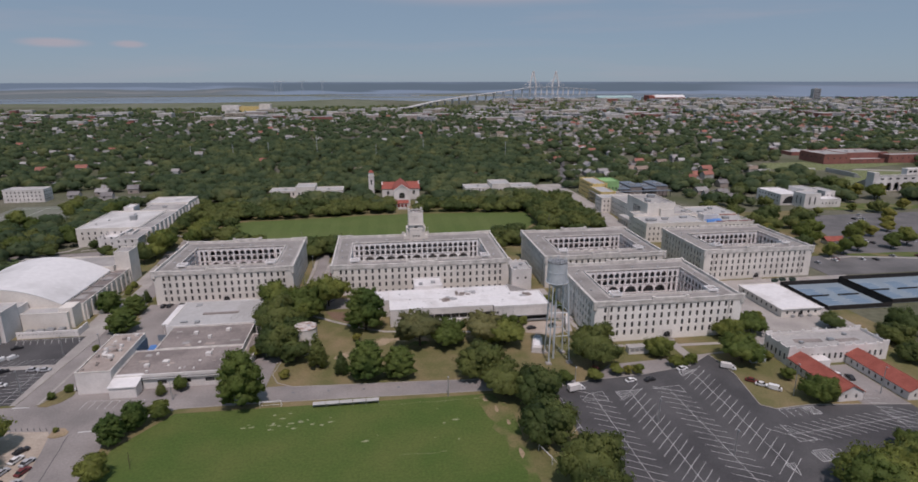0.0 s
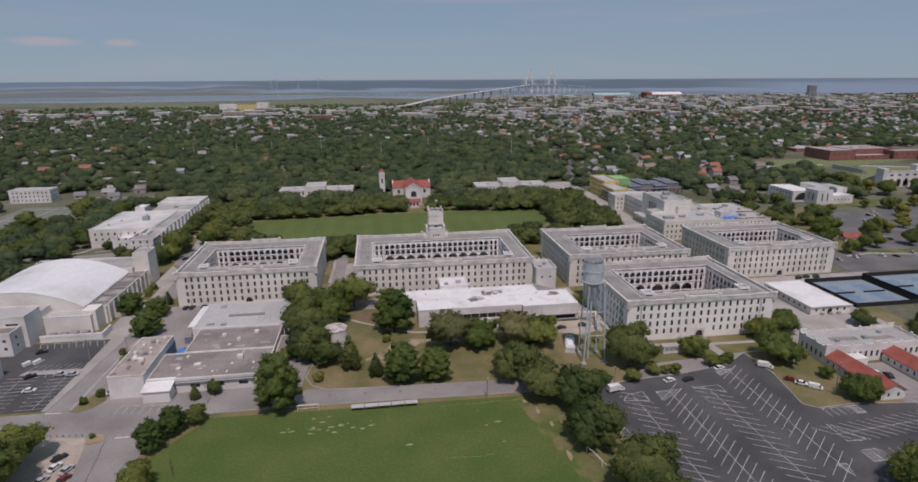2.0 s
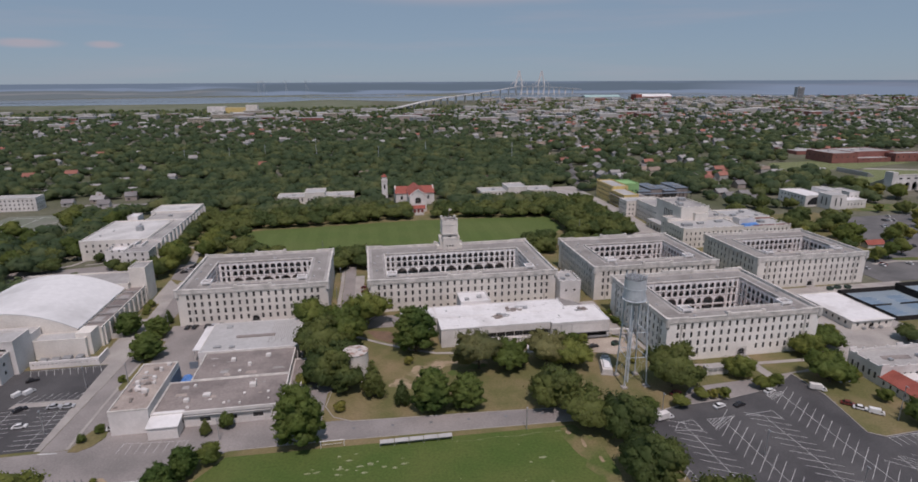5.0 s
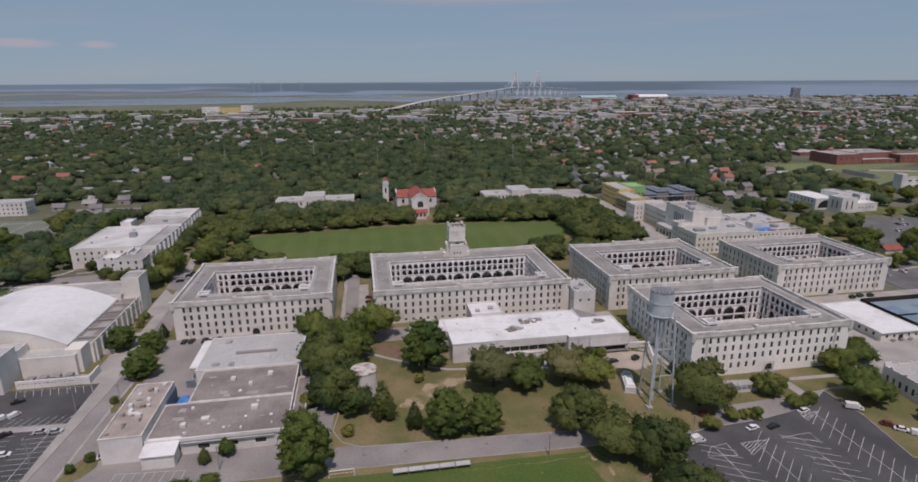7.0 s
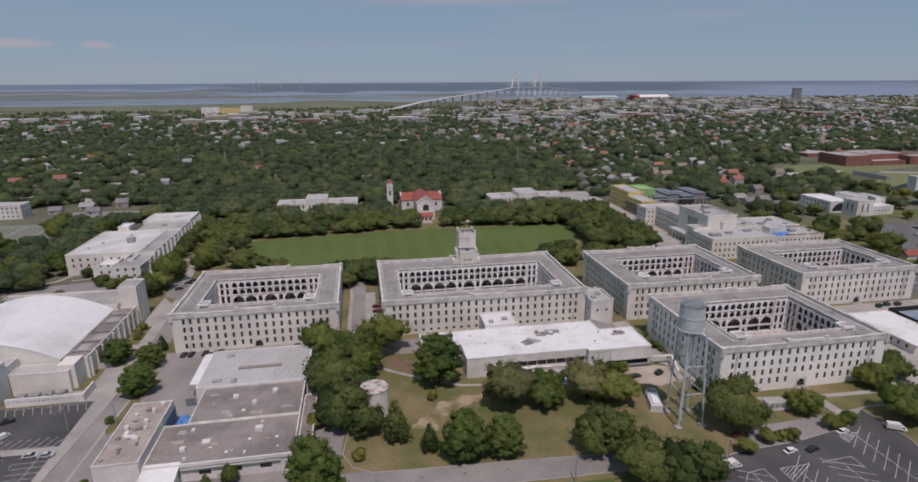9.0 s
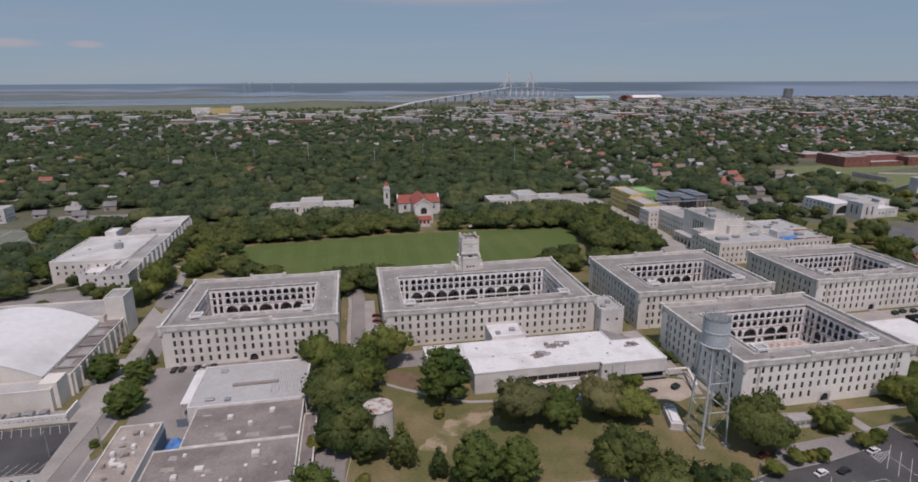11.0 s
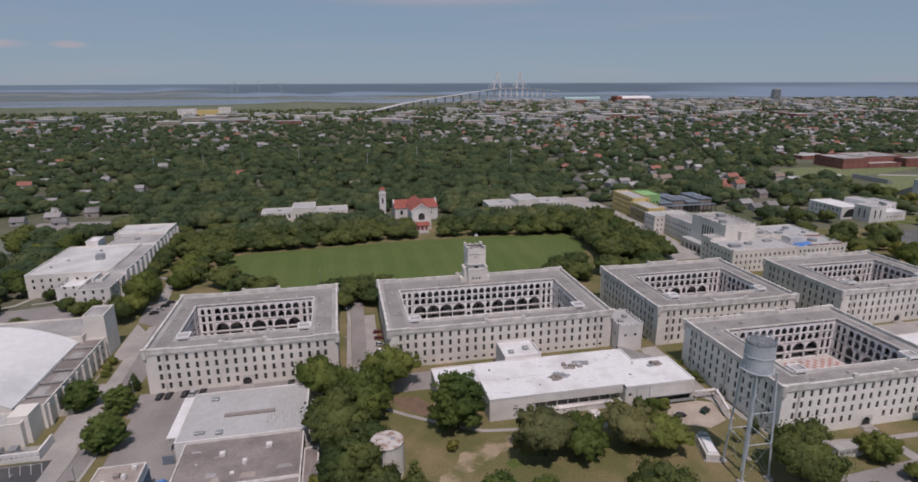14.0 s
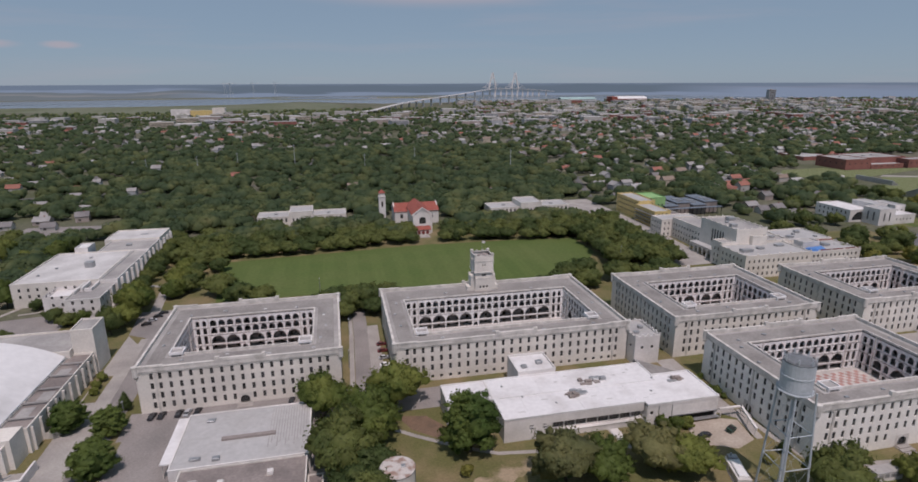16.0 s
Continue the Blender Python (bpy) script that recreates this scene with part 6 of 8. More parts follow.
def crown(h0, h1, R, form, leaves, size, seed):
    """Limbs that each carry a head of small leafy clumps, with gaps between the heads; form: round, tall, flat or cone. Gives the mesh and soft normals."""
    g = np.random.default_rng(seed)
    m = M()
    H = h1 - h0
    lobes, heads, dense = [], [], []
    if form == "cone":
        hd = np.array((0, 0, h0 + H * 0.4))
        for i in range(38):
            f = (i + 0.5) / 38
            a = i * 2.4 + g.uniform(-0.3, 0.3)
            rr = R * (0.98 - 0.82 * f) * g.uniform(0.88, 1.08)
            q = rr * g.uniform(0.34, 0.5)
            lobes.append((np.array(((rr - q) * math.cos(a), (rr - q) * math.sin(a), h0 + H * (0.06 + 0.87 * f))), np.array((q, q, q * 0.9))))
            heads.append((hd, R))
        dense.append((np.array((0, 0, h0 + H * 0.40)), np.array((R * 0.46, R * 0.46, H * 0.44))))
    else:
        nh, spread, low, high = {"round": (9, 0.47, 0.18, 0.60), "tall": (22, 0.60, 0.08, 0.82), "flat": (12, 0.55, 0.22, 0.58)}[form]
        tops = [(np.array((R * 0.1, 0, h0 + H * 0.66)), R * 0.44)]
        for i in range(nh):
            a = 2 * math.pi * (i * 0.618 + g.uniform(-0.07, 0.07))
            k = (i + 0.5) / nh if form == "tall" else (i * 0.37) % 1.0
            egg = math.sin(math.pi * (0.22 + 0.70 * k)) ** 0.8 if form == "tall" else 1.0
            d = R * spread * egg * g.uniform(0.82, 1.18)
            z = h0 + H * (low + (high - low) * k)
            tops.append((np.array((d * math.cos(a), d * math.sin(a), z)), R * (g.uniform(0.30, 0.40) if form == "tall" else g.uniform(0.42, 0.54))))
        for c, rs in tops:
            dense.append((c, np.array((rs * 0.72, rs * 0.72, rs * 0.6))))
            for k in range(7):
                a = 2 * math.pi * (k * 0.618 + g.uniform(-0.1, 0.1))
                up = -0.35 + 1.25 * (k + g.uniform(0.2, 0.8)) / 7
                sd = math.sqrt(max(0.05, 1 - up * up))
                rr = rs * g.uniform(0.28, 0.5)
                q = (rs - rr * 0.5) * g.uniform(0.85, 1.12)
                lobes.append((c + np.array((q * sd * math.cos(a), q * sd * math.sin(a), q * 0.8 * up)), np.array((rr, rr, rr * g.uniform(0.65, 0.85)))))
                heads.append((c, rs))
        dense.append((np.array((0, 0, h0 + H * 0.45)), np.array((R * 0.7, R * 0.7, H * 0.36))))
    nr = []
    mid = np.array((0, 0, h0 + H * 0.3))
    box = np.array((R, R, H * 0.7))
    for i, (c, r) in enumerate(lobes + dense):
        v, f = lobe(c, r * (0.74 if i < len(lobes) else 1.0), 1, seed * 17 + i, 0.5)
        m.add(v, f)
        hc, hr = heads[i] if i < len(lobes) else (c, r[0])
        v = np.array(v)
        nr.append((v - c) / r * 0.5 + (v - hc) / hr * 0.5 + (v - mid) / box * 0.4)
    w = np.array([r[0] * r[2] for c, r in lobes])
    pick = g.choice(len(lobes), leaves, p=w / w.sum())
    d = g.normal(size=(leaves, 3))
    d[:, 2] = np.abs(d[:, 2]) * 0.8 + d[:, 2] * 0.3
    d /= np.linalg.norm(d, axis=1)[:, None]
    C = np.array([l[0] for l in lobes])[pick]
    Rr = np.array([l[1] for l in lobes])[pick]
    HC, HR = np.array([h[0] for h in heads])[pick], np.array([h[1] for h in heads])[pick][:, None]
    p = C + d * Rr * (0.70 + 0.72 * g.uniform(0, 1, (leaves, 1)) ** 1.5)
    out = (p - C) / Rr * 0.5 + (p - HC) / HR * 0.5 + (p - mid) / box * 0.4
    out /= np.linalg.norm(out, axis=1)[:, None]
    nrm = out + g.normal(0, 0.55, (leaves, 3))
    nrm *= np.where((nrm * out).sum(1) < 0, -1, 1)[:, None]
    nrm /= np.linalg.norm(nrm, axis=1)[:, None]
    a = np.cross(nrm, g.normal(size=(leaves, 3)))
    a /= np.linalg.norm(a, axis=1)[:, None]
    b = np.cross(nrm, a)
    s = size * g.uniform(0.55, 1.2, (leaves, 1))
    q = g.uniform(0.5, 1.0, (leaves, 4, 1))
    base = len(m.v)
    quad = np.stack([p + a * s * q[:, 0], p + b * s * q[:, 1] * 0.7, p - a * s * q[:, 2], p - b * s * q[:, 3] * 0.7], 1)
    m.v += [tuple(x) for x in quad.reshape(-1, 3)]
    m.f += [(base + 4 * i, base + 4 * i + 1, base + 4 * i + 2, base + 4 * i + 3) for i in range(leaves)]
    m.k += [0] * leaves
    nr.append(np.repeat(out * 0.7 + nrm * 0.5, 4, axis=0))
    return m, np.concatenate(nr)


def soft_normals(me, nr):
    """Shade a crown by the rounded form of its clumps."""
    nr = nr / np.linalg.norm(nr, axis=1)[:, None]
    me.polygons.foreach_set("use_smooth", [True] * len(me.polygons))
    me.normals_split_custom_set_from_vertices(nr.tolist())
    return me


def make_tree(name, label, form, h, R, leaf, seed, leaves=1500, size=0.62, clear=0.22):
    t = thing(name, label, "tree", (0, 0, -50), "campus trees")
    tr = M()
    k = h * 0.035
    tr.beam((0, 0, -0.3), (0.1, 0, h * clear), k, 8, r1=k * 0.7).beam((0.1, 0, h * clear), (0, 0.1, h * 0.7), k * 0.7, 8, r1=k * 0.25)
    for i in range(6):
        a = i * 1.05 + seed
        z = h * (clear * 0.8 + 0.05 * i)
        tr.beam((0.05, 0, z), (R * 0.6 * math.cos(a), R * 0.6 * math.sin(a), z + h * 0.2), k * 0.4, 6, r1=k * 0.12)
    part("trunk", tr, BARK, t)
    m, nr = crown(h * clear, h, R, form, leaves, size, seed)
    part("crown", soft_normals(mesh("crown", m, leaf), nr), None, t)
    return t


# templates of unit-like size: height and crown radius in metres
TREES = {
    "oak": make_tree("oak_tree", "broad dark green live oak", "flat", 11.5, 8.0, LEAF_DARK, 1, 3900, 0.44, 0.1),
    "oak2": make_tree("oak_tree", "broad green live oak", "flat", 10.8, 8.0, LEAF_MID, 2, 3900, 0.44, 0.1),
    "belt": make_tree("oak_tree", "dark green live oak beside the parade ground", "flat", 11.5, 8.0, LEAF_DARK, 11, 1300, 0.66, 0.1),
    "belt2": make_tree("oak_tree", "green live oak beside the parade ground", "flat", 10.8, 8.0, LEAF_DARK, 12, 1300, 0.66, 0.1),
    "round": make_tree("shade_tree", "round-headed green shade tree", "round", 10.5, 5.6, LEAF_MID, 3, 2600, 0.38, 0.12),
    "tall": make_tree("shade_tree", "tall dense green tree", "tall", 15.0, 7.0, LEAF_RICH, 4, 5600, 0.40, 0.04),
    "cone": make_tree("magnolia_tree", "dark green conical magnolia tree", "cone", 10.0, 3.8, LEAF_DARK, 5, 2300, 0.34, 0.06),
    "bush": make_tree("small_tree", "small rounded yellow-green tree", "round", 5.0, 3.0, LEAF_PALE, 6, 1200, 0.27, 0.15),
    "dry": make_tree("oak_tree", "thin brownish oak with bare twigs", "flat", 11.0, 7.5, LEAF_DRY, 7, 2600, 0.42),
    "shrub": make_tree("shrub", "low clipped green shrub", "round", 2.6, 1.7, LEAF_MID, 8, 380, 0.26, 0.05),
}
BASE_R = {"oak": 8.0, "oak2": 8.0, "belt": 8.0, "belt2": 8.0, "round": 5.6, "tall": 7.0, "cone": 3.8, "bush": 3.0, "dry": 7.5, "shrub": 1.7}


PLANTED = set()


def plant(kind, x, y, r, squash=1.0, z=0.0):
    s = r / BASE_R[kind]
    q = Matrix.LocRotScale((x, y, z), Euler((0, 0, rng.uniform(0, 6.28))), (s * rng.uniform(0.92, 1.08), s * rng.uniform(0.92, 1.08), s * squash * 1.1))
    if kind not in PLANTED:
        PLANTED.add(kind)
        TREES[kind].matrix_basis = q
        return TREES[kind]
    t = copy_thing(TREES[kind], q)
    t.matrix_basis = q
    return t


def grove(kind, spots, squash=1.0):
    for x, y, r in spots:
        plant(kind, x, y, r, squash * rng.uniform(0.92, 1.1))


# lawn in front of the dining hall
grove("cone", [(0, -85, 5.2), (10.1, -92.2, 3.7)], 1.05)
grove("tall", [(20.5, -97.5, 7.8), (33.0, -97.6, 6.8)], 0.88)
grove("oak", [(64.2, -100.5, 8.8)], 1.05)
grove("oak2", [(54.5, -72.5, 8.6), (80, -74, 8.6)], 1.0)
grove("dry", [(42.5, -71.0, 10.2), (70.5, -72.0, 9.4)], 1.0)
grove("tall", [(18.5, -51.5, 9.2)], 1.04)
grove("bush", [(-11.8, -92.4, 2.4), (14.8, -62.5, 2.2), (105.8, -77.1, 1.8), (-26.6, -73, 3.4)])
# round the tank and behind the service building
grove("oak2", [(-25.7, -19.7, 8.6), (-1.0, -19.3, 10.4), (-11.4, -38.1, 10.8)], 1.15)
grove("oak", [(-20.4, -52.2, 11.0), (-9.5, -79.0, 6.4), (-17.5, -72.0, 9.2), (-14, -60, 8.5)], 1.05)
grove("tall", [(-110.1, -10.7, 6.2), (-96.2, -16.4, 6.0), (-92.9, -37.9, 7.2)], 0.72)
grove("cone", [(-96.0, -1.5, 3.2)], 0.9)
grove("oak2", [(-119.5, 92, 8.4), (-122.0, 105, 7.2), (-120.5, 79, 6.2), (-107.5, 113, 6.6), (-107.8, 126, 6.6), (-108.6, 140, 6.4), (-109, 154, 5.8)], 1.25)
grove("oak", [(-123.5, 68, 5.8)], 1.7)
grove("cone", [(-55.2, -98.6, 2.5)], 0.85)
grove("shrub", [(-48.8, -96.6, 2.8), (-93.5, -97, 1.6), (-90, -91.8, 1.8), (-96, -57.5, 1.6), (-81.2, -118.6, 1.0), (-111.5, 22, 2.2), (-110.8, 12, 1.8), (-111.5, 16, 2.0)], 1.3)
# sports field edge
grove("tall", [(-24.0, -110.3, 8.3)], 1.2)
grove("oak", [(70.5, -116.5, 9.0), (81, -122.0, 9.4), (79, -143.6, 9.2), (85, -168.0, 10.5), (83, -190, 11), (84, -214, 11)], 1.0)
grove("tall", [(-60.4, -127.2, 5.0), (-56.0, -119.8, 4.5)], 0.95)
grove("round", [(-50.5, -114.4, 3.9)], 0.9)
grove("round", [(-57.5, -145.9, 5.0), (-97.2, -129.3, 9.0), (-96.2, -143, 9.8), (-104, -136, 8)], 0.9)
# by the water tower and the car park
grove("oak", [(111.9, -97.0, 9.8)], 1.15)
grove("oak2", [(141.5, -93.8, 5.8), (179.5, -83.5, 6.8), (173.1, -104.5, 8.4), (194.1, -78.7, 7.0)], 1.0)
grove("round", [(107.6, -110.8, 3.6), (95.8, -111.1, 3.4), (117.7, -107.2, 3.2)], 0.8)
grove("bush", [(126.4, -107.6, 2.8), (122.6, -107.0, 2.4), (144, -104.2, 3.2), (151.8, -102.6, 2.8), (148.0, -104.0, 2.2)], 1.0)
grove("bush", [(182.4, -119.4, 3.1), (185, -104, 2.2), (201.3, -71.9, 4.2)])
grove("oak2", [(182.7, -134.5, 6.8), (162.1, -181.1, 10), (178.3, -178, 8.6), (189.6, -165.7, 4.6), (201, -176, 7)], 0.95)
grove("oak", [(250.8, -96.1, 7.0), (243, -113, 6), (262, -90, 8), (272, -105, 9), (262, -122, 9), (234.7, -79.4, 5.4)], 1.0)
grove("cone", [(119.6, -52, 1.8), (120.2, -58, 2.0), (114, -74, 2.4)], 0.9)
grove("shrub", [(112.2 + 0.7 * i, -24 - 3.0 * i, 1.3 + 0.4 * (i % 3)) for i in range(7)] + [(117, -27, 1.4), (119.5, -36, 1.5), (121.5, -40, 1.8)], 1.1)
grove("shrub", [(124 + 3.5 * (i % 2), -30 - 5.5 * i, 1.7 + 0.5 * (i % 3)) for i in range(9) if i not in (4,)], 1.2)
grove("shrub", [(84, -54, 2.6), (88, -55.5, 3.0), (92.5, -55, 2.6)], 1.2)

# trees half hiding the library
for x, y, r in ((-77, 247, 6.5), (-66, 250, 6.0), (-34, 248, 5.5), (-22, 249, 6.5), (-12, 246, 6.0), (-60, 240, 5.0), (-40, 238, 5.0)):
    plant("belt" if int(x) % 2 else "belt2", x, y, r, 1.1)
# rows and belts round the parade ground
for i in range(24):
    x = -122 + i * 12.0 + rng.uniform(-2, 2)
    edge = 172 + 12 * math.exp(-((x - 45) / 70) ** 2)
    if not 43 < x < 54:
        plant("belt" if i % 6 else "belt2", x, edge + 9 + rng.uniform(-1.5, 1.5), rng.uniform(6.6, 8.2), 0.88)
    if not 34 < x + 6 < 60:
        plant("belt", x + 6, edge + 22 + rng.uniform(-3, 3), rng.uniform(6.6, 8.4), 0.88)
    if not 34 < x < 62:
        plant("belt2" if i % 4 == 1 else "belt", x, edge + 36 + rng.uniform(-4, 4), rng.uniform(6.8, 8.8), 0.92)
for i in range(9):
    for j in range(4):
        plant("belt" if (i + j) % 5 else "belt2", 155 + j * 12 + rng.uniform(-3, 3), 108 + i * 13 + rng.uniform(-3, 3), rng.uniform(7.5, 10), 1.0)
for i in range(14):
    y = 64 + i * 13
    if y > 96:
        plant("belt2" if i % 3 else "belt", -124.8 - 0.06 * (y - 104) + rng.uniform(-1.0, 0.8), y, rng.uniform(5.0, 6.2), 1.2)
    if y > 104:
        plant("belt2" if i % 2 else "belt", -101.0 - 0.08 * (y - 108) + rng.uniform(-1, 1.5), y + 6, rng.uniform(5.6, 7.2), 0.95)
    if y > 150:
        plant("belt", -90 - 0.04 * (y - 108) + rng.uniform(-2, 2), y, rng.uniform(5.8, 7.0), 0.95)
for x, y, r in [(-84, 112, 9), (-72, 100, 8), (-32, 76, 7), (-14, 84, 7.5), (4, 82, 7.5), (14, 76, 5.5), (-18, 64, 6.5), (84, 74, 6), (93, 78, 6.5), (103, 82, 7), (112, 92, 8), (124, 98, 8.5), (-60, 95, 7), (118, 80, 8), (104, 68, 7), (-16, 74, 8), (-6, 80, 9), (-22, 82, 8), (-2, 66, 6.5), (140, 84, 9), (154, 76, 9), (170, 84, 9), (-8, 72, 5)]:
    plant("belt" if int(x) % 2 else "belt2", x, y, r, 0.95)


# beside the far car park and the stadium
for k, spots in (("belt", [(334, 112, 9.5), (347, 124, 8.5), (316, 100, 8), (303, 62, 7.5), (457, 134, 7.5), (560, 206, 8), (577, 206, 8.5), (372, 122, 7), (296, 84, 8), (312, 40, 7), (346, 170, 8), (331, 186, 8), (374, 166, 7), (308, 150, 8), (322, 132, 8), (360, 184, 7), (388, 226, 8)]),
                 ("belt2", [(358, 101, 9.5), (318, 82, 9), (299, 46, 7), (503, 231, 9), (504, 247, 9), (496, 262, 8), (516, 254, 8), (343, 92, 7), (305, 118, 8)]),
                 ("round", [(318, 22, 5.4), (331, 25.5, 6), (346, 30.5, 6), (375, 63, 7), (364, 57, 6), (374, 33, 6.2), (391, 38, 7), (470, 95, 6), (480, 60, 7), (455, 58, 6), (500, 110, 7), (430, 40, 7), (460, 20, 8)]),
                 ("bush", [(325, 52, 10.5), (338, 72, 7.0), (310, 74, 6.0), (501, 184, 9), (494, 199, 8), (511, 191, 8), (443, 108, 6), (438, 140, 4.5), (425, 90, 5), (410, 74, 5), (386, 63, 5), (488, 140, 6), (395, 128, 4.5)])):
    for x, y, r in spots:
        plant(k, x, y, r, 1.05)


# ---------------------------------------------------------------- woods and town
TOWN = np.random.default_rng(21)
KEEP = [(-175, -240, 300, 214), (-128, 60, -92, 256), (36, 180, 62, 250), (-192, 60, -128, 245), (15, 232, 72, 282), (-86, 250, -8, 285), (100, 246, 180, 280), (200, 70, 320, 275), (381, 142, 447, 212), (524, 198, 645, 292), (616, 398, 870, 520), (548, 250, 705, 372), (515, 350, 740, 432), (286, -70, 545, 168), (486, 160, 530, 275), (-310, 156, -238, 262), (-334, 262, -196, 322), (338, 190, 376, 246), (186, 180, 222, 300)]


def clear_at(x, y, r):
    return all(not (a - r < x < c + r and b - r < y < d + r) for a, b, c, d in KEEP)


def woods_template(seed, leaves, sub, nl):
    """A simpler tree of unit size: clumps, a few leaf sprays and soft normals."""
    g = np.random.default_rng(seed)
    m = M()
    nr = []
    mid = np.array((0, 0, 0.3))
    for i in range(nl):
        a = 2 * math.pi * i / nl + g.uniform(0, 1)
        d = (0.46 if i % 3 else 0.2) if nl > 1 else 0
        c = (d * math.cos(a), d * math.sin(a), 0.62 + 0.16 * g.uniform(-1, 1))
        r = g.uniform(0.36, 0.56) if nl > 1 else 0.9
        v, f = lobe(c, (r, r, r * 0.74), sub, seed * 5 + i, 0.35)
        m.add(v, f)
        nr.append((np.array(v) - np.array(c)) / r * 0.5 + (np.array(v) - mid) * 0.9)
    for i in range(leaves):
        d = g.normal(size=3)
        d[2] = abs(d[2])
        d /= np.linalg.norm(d)
        p = np.array((0, 0, 0.56)) + d * np.array((0.86, 0.86, 0.52)) * g.uniform(0.8, 1.1)
        a = np.cross(d, g.normal(size=3))
        a /= np.linalg.norm(a)
        b = np.cross(d, a) + d * g.uniform(-0.5, 0.5)
        s = g.uniform(0.07, 0.15)
        m.add([p + a * s, p + b * s, p - a * s * 0.9], [(0, 1, 2)])
        nr += [(d + g.normal(0, 0.2, 3))[None]] * 3
    return np.array(m.v), m.f, np.concatenate(nr)


def woods(name, label, spots, temps, material):
    """Many trees as one sheet of woodland."""
    V, F, N, base = [], [], [], 0
    for i, (x, y, r, z) in enumerate(spots):
        v, f, nr = temps[i % len(temps)]
        a = TOWN.uniform(0, 6.28)
        c, s = math.cos(a), math.sin(a)
        w, q = np.empty_like(v), nr.copy()
        w[:, 0] = x + r * (v[:, 0] * c - v[:, 1] * s)
        w[:, 1] = y + r * (v[:, 0] * s + v[:, 1] * c)
        w[:, 2] = z + r * TOWN.uniform(0.85, 1.25) * v[:, 2]
        q[:, 0], q[:, 1] = nr[:, 0] * c - nr[:, 1] * s, nr[:, 0] * s + nr[:, 1] * c
        V.append(w)
        N.append(q)
        F += [tuple(base + k for k in q2) for q2 in f]
        base += len(v)
    me = bpy.data.meshes.new(name)
    me.from_pydata(np.concatenate(V).tolist(), [], F)
    me.materials.append(material)
    return tagged(new(name, soft_normals(me, np.concatenate(N))), label, "woods", "", "stuff")


HOUSES = []
STREETS = [((-78, 330), (-20, 980)), ((232, 320), (430, 960)), ((-420, 430), (-60, 470)), ((240, 430), (760, 560)), ((-500, 620), (700, 740)), ((420, 300), (640, 900)), ((-640, 900), (1100, 1040))]


def on_street(x, y, r):
    for (x0, y0), (x1, y1) in STREETS:
        dx, dy = x1 - x0, y1 - y0
        f = ((x - x0) * dx + (y - y0) * dy) / (dx * dx + dy * dy)
        if 0 <= f <= 1 and math.hypot(x - x0 - f * dx, y - y0 - f * dy) < r:
            return True
    return False


for (x0, y0), (x1, y1) in STREETS:
    d = Vector((y0 - y1, x1 - x0)).normalized() * 3.2
    slab("town_street", [(x0 + d.x, y0 + d.y), (x0 - d.x, y0 - d.y), (x1 - d.x, y1 - d.y), (x1 + d.x, y1 + d.y)], -0.02, ASPHALT_MID, "grey asphalt street between town trees", "road")


def near_house(x, y, r):
    if not HOUSES:
        return False
    q = np.array(HOUSES)
    dx, dy = x - q[:, 0], y - q[:, 1]
    return bool(np.any((np.abs(dx) < 0.85 * r) & (dy > -1.1 * r) & (dy < 0.8 * r)))


def town_house(seed, W, D, h, r, wall, roof, label):
    t = thing("town_house", label, "house", (0, 0, -60), "town houses")
    part("wall", M().box(0, 0, 0, W, D, h).add([(0, 0, h), (0, D, h), (0, D / 2, r)], [(0, 2, 1)]).add([(W, 0, h), (W, D, h), (W, D / 2, r)], [(0, 1, 2)]), wall, t)
    part("roof", M().gable(0, 0, W, D, h, r, "x", 0.5, 0.2), roof, t)
    part("window", window_mesh(2.2, 1.6), None, t, at=pose(W * 0.32, -0.1, 1.2))
    if seed % 2:
        part("chimney", M().box(W * 0.6, D / 2 - 0.4, h, W * 0.6 + 0.8, D / 2 + 0.4, r + 0.9), BRICK, t)
    return t


SIDING = [mat("siding %d" % i, c, 0.85, 0.06, 0.1, 1.0, 0) for i, c in enumerate([(0.43, 0.42, 0.40), (0.38, 0.40, 0.42), (0.50, 0.45, 0.37), (0.36, 0.31, 0.285)])]
SHINGLE = [mat("shingle %d" % i, c, 0.9, 0.12, 0.1, 1.0, 0.1) for i, c in enumerate([(0.22, 0.21, 0.21), (0.33, 0.32, 0.315), (0.42, 0.415, 0.41), (0.34, 0.15, 0.115), (0.28, 0.22, 0.18)])]
HT = []
for i in range(9):
    W, D = 10 + (i * 3) % 7, 8 + (i * 2) % 4
    HT.append(town_house(i, W, D, 3.4 + (i % 3) * 1.6, 6.4 + (i % 3) * 1.8, SIDING[i % 4], SHINGLE[(i * 2 + i // 4) % 5], ["white clapboard", "grey", "cream", "brown"][i % 4] + " town house with a shingled gable roof"))
